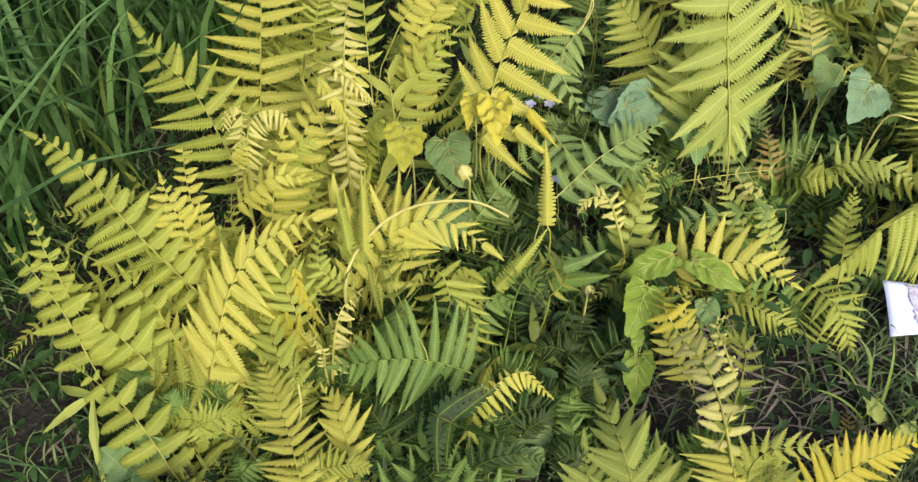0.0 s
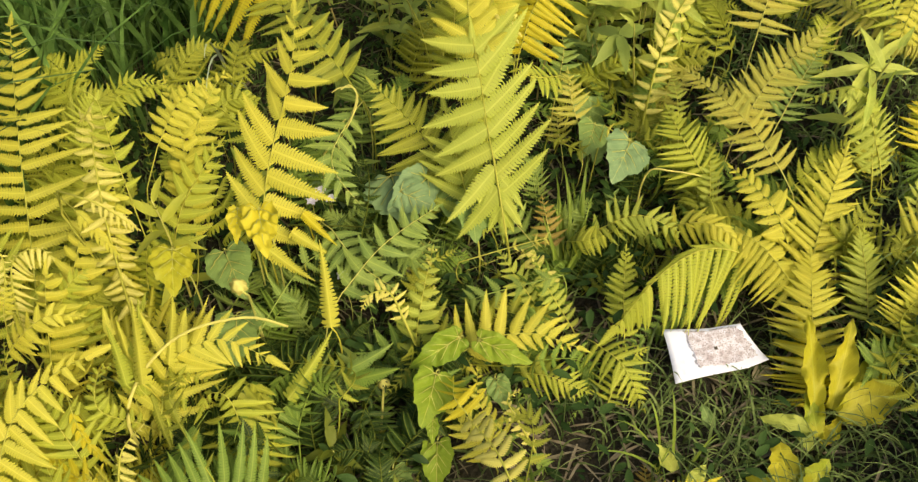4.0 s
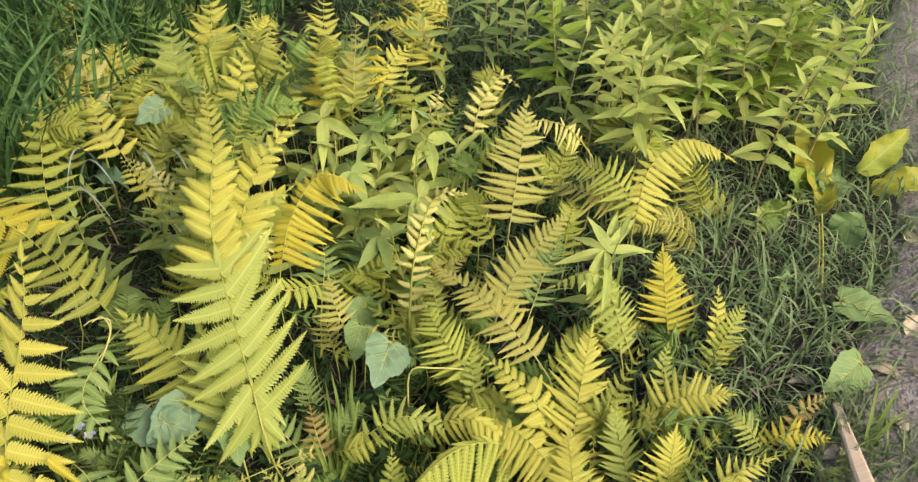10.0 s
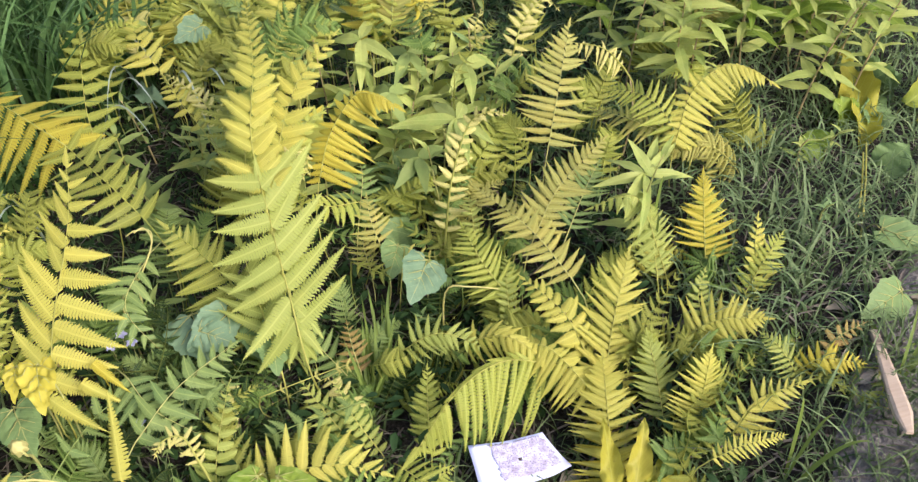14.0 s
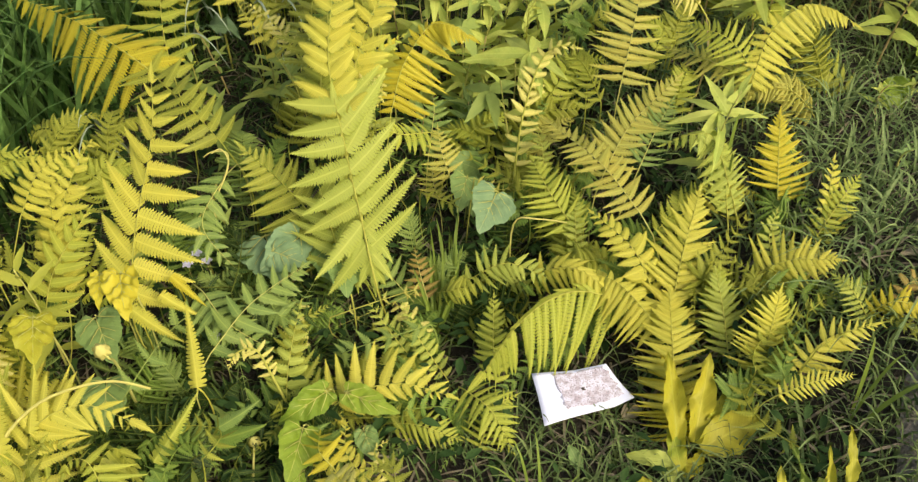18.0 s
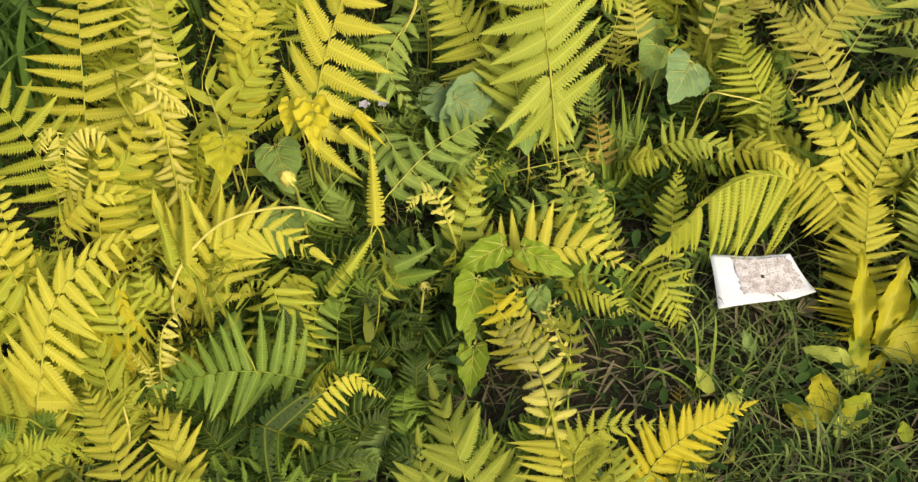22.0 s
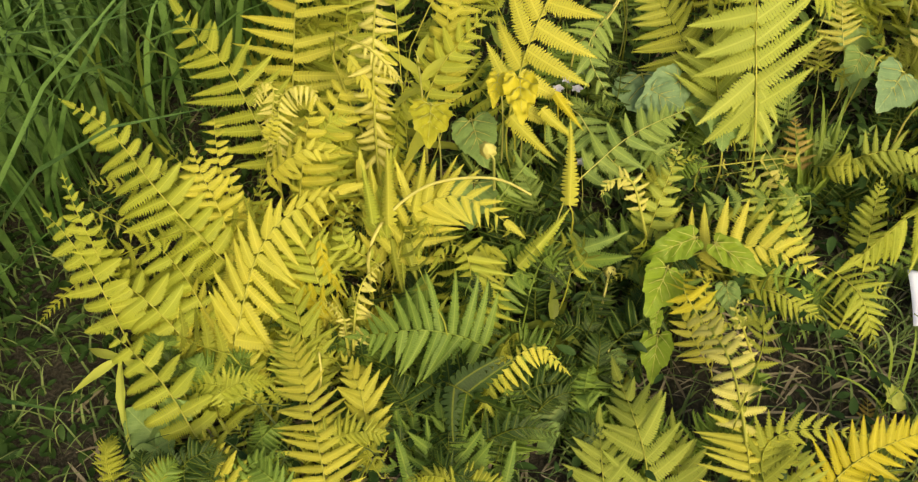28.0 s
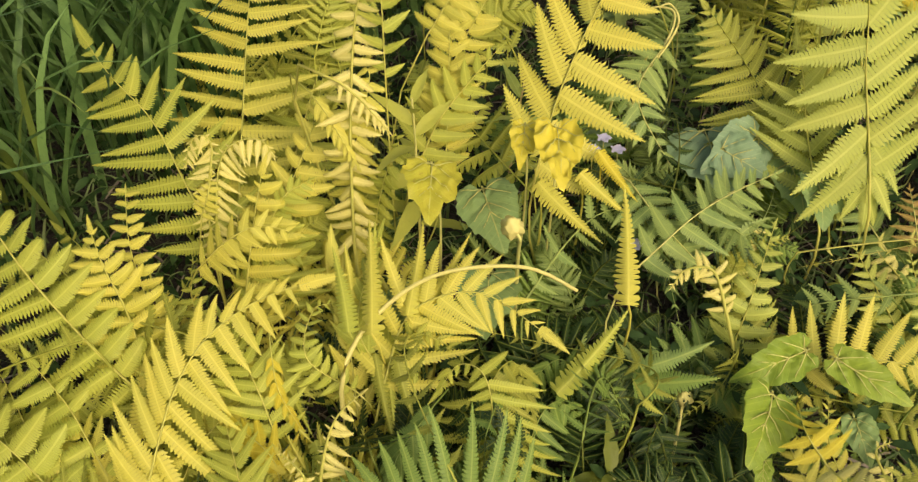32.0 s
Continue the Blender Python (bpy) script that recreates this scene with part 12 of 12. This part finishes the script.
frond(f, (-0.41, 0.74, 0.03), (-0.41, 0.77, 0.08), (-0.42, 0.80, 0.06), 0.028, 14, GREEN, "droop", whole=True)
frond(f, (-0.38, 0.75, 0.03), (-0.42, 0.77, 0.09), (-0.46, 0.79, 0.07), 0.032, 13, GREEN, "droop", whole=True)
f = fern(-0.19, 0.87, "green low fern filling the bed between larger fronds")
frond(f, (-0.19, 0.81, 0.03), (-0.20, 0.85, 0.10), (-0.20, 0.89, 0.08), 0.041, 13, GREEN, "droop", whole=True)
frond(f, (-0.15, 0.85, 0.03), (-0.21, 0.84, 0.09), (-0.26, 0.84, 0.07), 0.038, 12, GREEN, "flat", whole=True)
f = fern(-0.50, 0.80, "green low fern filling the bed between larger fronds")
frond(f, (-0.50, 0.76, 0.03), (-0.50, 0.78, 0.08), (-0.50, 0.81, 0.05), 0.026, 13, GREEN, "curl", whole=True)
frond(f, (-0.52, 0.75, 0.03), (-0.50, 0.79, 0.09), (-0.48, 0.82, 0.06), 0.037, 16, GREEN, "droop", whole=True)
f = fern(-0.04, 0.83, "green low fern filling the bed between larger fronds")
frond(f, (-0.03, 0.80, 0.03), (-0.04, 0.82, 0.09), (-0.06, 0.84, 0.07), 0.027, 12, GREEN, "flat", whole=True)
frond(f, (-0.07, 0.79, 0.03), (-0.03, 0.82, 0.10), (0.01, 0.84, 0.08), 0.038, 12, GREEN, "curl", whole=True)
f = fern(-0.53, 0.79, "dark green low fern filling the bed between larger fronds, shade in its colour")
frond(f, (-0.53, 0.75, 0.03), (-0.53, 0.78, 0.10), (-0.52, 0.81, 0.09), 0.031, 15, SHADED, "flat", whole=True)
frond(f, (-0.49, 0.76, 0.03), (-0.54, 0.78, 0.09), (-0.58, 0.80, 0.06), 0.031, 12, SHADED, "flat", whole=True)
f = fern(-0.47, 0.80, "green low fern filling the bed between larger fronds")
frond(f, (-0.46, 0.76, 0.03), (-0.48, 0.78, 0.10), (-0.49, 0.81, 0.09), 0.023, 16, GREEN, "flat", whole=True)
frond(f, (-0.50, 0.75, 0.03), (-0.47, 0.78, 0.09), (-0.44, 0.81, 0.07), 0.028, 16, GREEN, "curl", whole=True)
f = fern(-0.19, 0.84, "green low fern filling the bed between larger fronds")
frond(f, (-0.20, 0.79, 0.03), (-0.19, 0.83, 0.09), (-0.19, 0.87, 0.07), 0.036, 14, GREEN, "droop", whole=True)
frond(f, (-0.22, 0.81, 0.03), (-0.19, 0.83, 0.08), (-0.15, 0.85, 0.05), 0.026, 14, GREEN, "curl", whole=True)
dry_leaf(1.89, 1.08, 0.075, 0.4, "curled pale brown dry leaf on the ground")
dry_leaf(1.78, 0.98, 0.060, 2.2, "curled pale brown dry leaf on the ground")
dry_leaf(2.13, 1.34, 0.060, 1.2, "curled pale brown dry leaf on the ground")
dry_leaf(1.56, 0.86, 0.050, 3.0, "curled pale brown dry leaf on the ground")
dry_leaf(1.48, 0.82, 0.045, 0.9, "curled pale brown dry leaf on the ground")
dry_leaf(1.61, 1.03, 0.050, 2.6, "curled pale brown dry leaf on the ground")
dry_leaf(0.95, 0.95, 0.050, 0.3, "curled pale brown dry leaf on the ground")
dry_leaf(1.70, 0.86, 0.050, 1.8, "curled pale brown dry leaf on the ground")
small_flower((0.195, 1.243, 0.155), "small white-violet weed flower on a thin stalk")
small_flower((0.17, 1.49, 0.16), "small pinkish weed flower on a thin stalk")
small_flower((0.19, 1.46, 0.16), "small pinkish weed flower on a thin stalk")
small_flower((0.15, 1.46, 0.16), "small pinkish weed flower on a thin stalk")


# ---- sheet of paper ----
def paper_sheet():
    thing = tagged(new("paper_sheet"), "white paper sheet with a blotchy grey print lying under ferns", "paper")
    o = Vector((0.88, 1.0, 0.055))
    thing.location = o

    near_left, near_right, far_left, far_right = Vector((0.782, 0.941, 0.055)), Vector((0.970, 0.953, 0.060)), Vector((0.787, 1.045, 0.085)), Vector((0.935, 1.024, 0.095))

    def spot(u, v, lift):
        p = (near_left * (1 - u) + near_right * u) * (1 - v) + (far_left * (1 - u) + far_right * u) * v - o
        p.x += -0.004 * math.sin(math.pi * v) * (u - 0.3)
        p.y += -0.002 * math.sin(math.pi * u) * (1 - v)
        p.z += 0.004 * math.sin(5 * u + 2 * v) + 0.012 * max(u - 0.78, 0) * 4 * (1 - v) + 0.0015 * noise.noise(Vector((u * 6, v * 5, 2))) + lift
        return p

    rnd = random.Random(6)

    def patch(name, u0, u1, v0, v1, lift, thick, mat, parent, label, n=14, ragged=0.0):
        top = [spot(u0 + (u1 - u0) * i / n, v0 + (v1 - v0) * j / n, lift) for j in range(n + 1) for i in range(n + 1)]
        bm = bmesh.new()
        vs = [bm.verts.new(p) for p in top]
        if ragged:
            for k, vert in enumerate(vs):
                if k % (n + 1) in (0, n) or k // (n + 1) in (0, n):
                    vert.co.x += rnd.uniform(-ragged, ragged)
                    vert.co.y += rnd.uniform(-ragged, ragged) * 0.6
        for j in range(n):
            for i in range(n):
                a = j * (n + 1) + i
                bm.faces.new((vs[a], vs[a + 1], vs[a + n + 2], vs[a + n + 1]))
        bm.normal_update()
        out = bmesh.ops.extrude_face_region(bm, geom=list(bm.faces))
        for e in out["geom"]:
            if isinstance(e, bmesh.types.BMVert):
                e.co.z -= thick
        bmesh.ops.recalc_face_normals(bm, faces=bm.faces)
        me = bpy.data.meshes.new(name)
        bm.to_mesh(me)
        bm.free()
        me.materials.append(mat)
        me.polygons.foreach_set("use_smooth", [True] * len(me.polygons))
        return child(name, me, parent, None, label)

    sheet = patch("sheet", 0, 1, 0, 1, 0, 0.0008, SHEET, thing, "")
    patch("print", 0.27, 0.95, 0.17, 0.95, 0.0012, 0.0004, PRINT, sheet, "blotchy grey and pink printed picture", 22, 0.004)
    patch("ink_spot", 0.54, 0.585, 0.50, 0.57, 0.002, 0.0004, INK, sheet, "small dark ink spot", 4, 0.0012)


paper_sheet()


# ---- wooden stake ----
def stake():
    thing = tagged(new("wooden_stake"), "pale split wooden stake with a pointed end on the bank", "stake")
    a, b = Vector((1.484, 0.707, 0.262)), Vector((1.610, 0.960, 0.225))
    thing.location = a
    d = (b - a)
    along = d.normalized()
    u = along.cross(Vector((0, 0, 1))).normalized()
    v = u.cross(along)
    rnd = random.Random(2)
    verts, faces = [], []
    rings = 12
    for i in range(rings + 1):
        s = i / rings
        w = 0.0185 * min(1, 0.35 + 3.5 * s) * (1 - 0.55 * s)
        h = 0.008 * min(1, 0.35 + 4 * s) * (1 - 0.4 * s)
        for cu, cv in ((-1, -.7), (-1, .5), (-.7, .95), (.6, 1), (1, .6), (1, -.8), (.5, -1), (-.6, -1)):
            verts.append(d * s + u * (cu * w * rnd.uniform(.95, 1.05)) + v * (cv * h * rnd.uniform(.9, 1.1)))
    for i in range(rings):
        for k in range(8):
            p, q = i * 8 + k, i * 8 + (k + 1) % 8
            faces.append((p, q, q + 8, p + 8))
    faces += [tuple(range(8))[::-1], tuple(rings * 8 + k for k in range(8))]
    child("shaft", mesh_from("shaft", verts, faces, WOOD, False), thing)


stake()
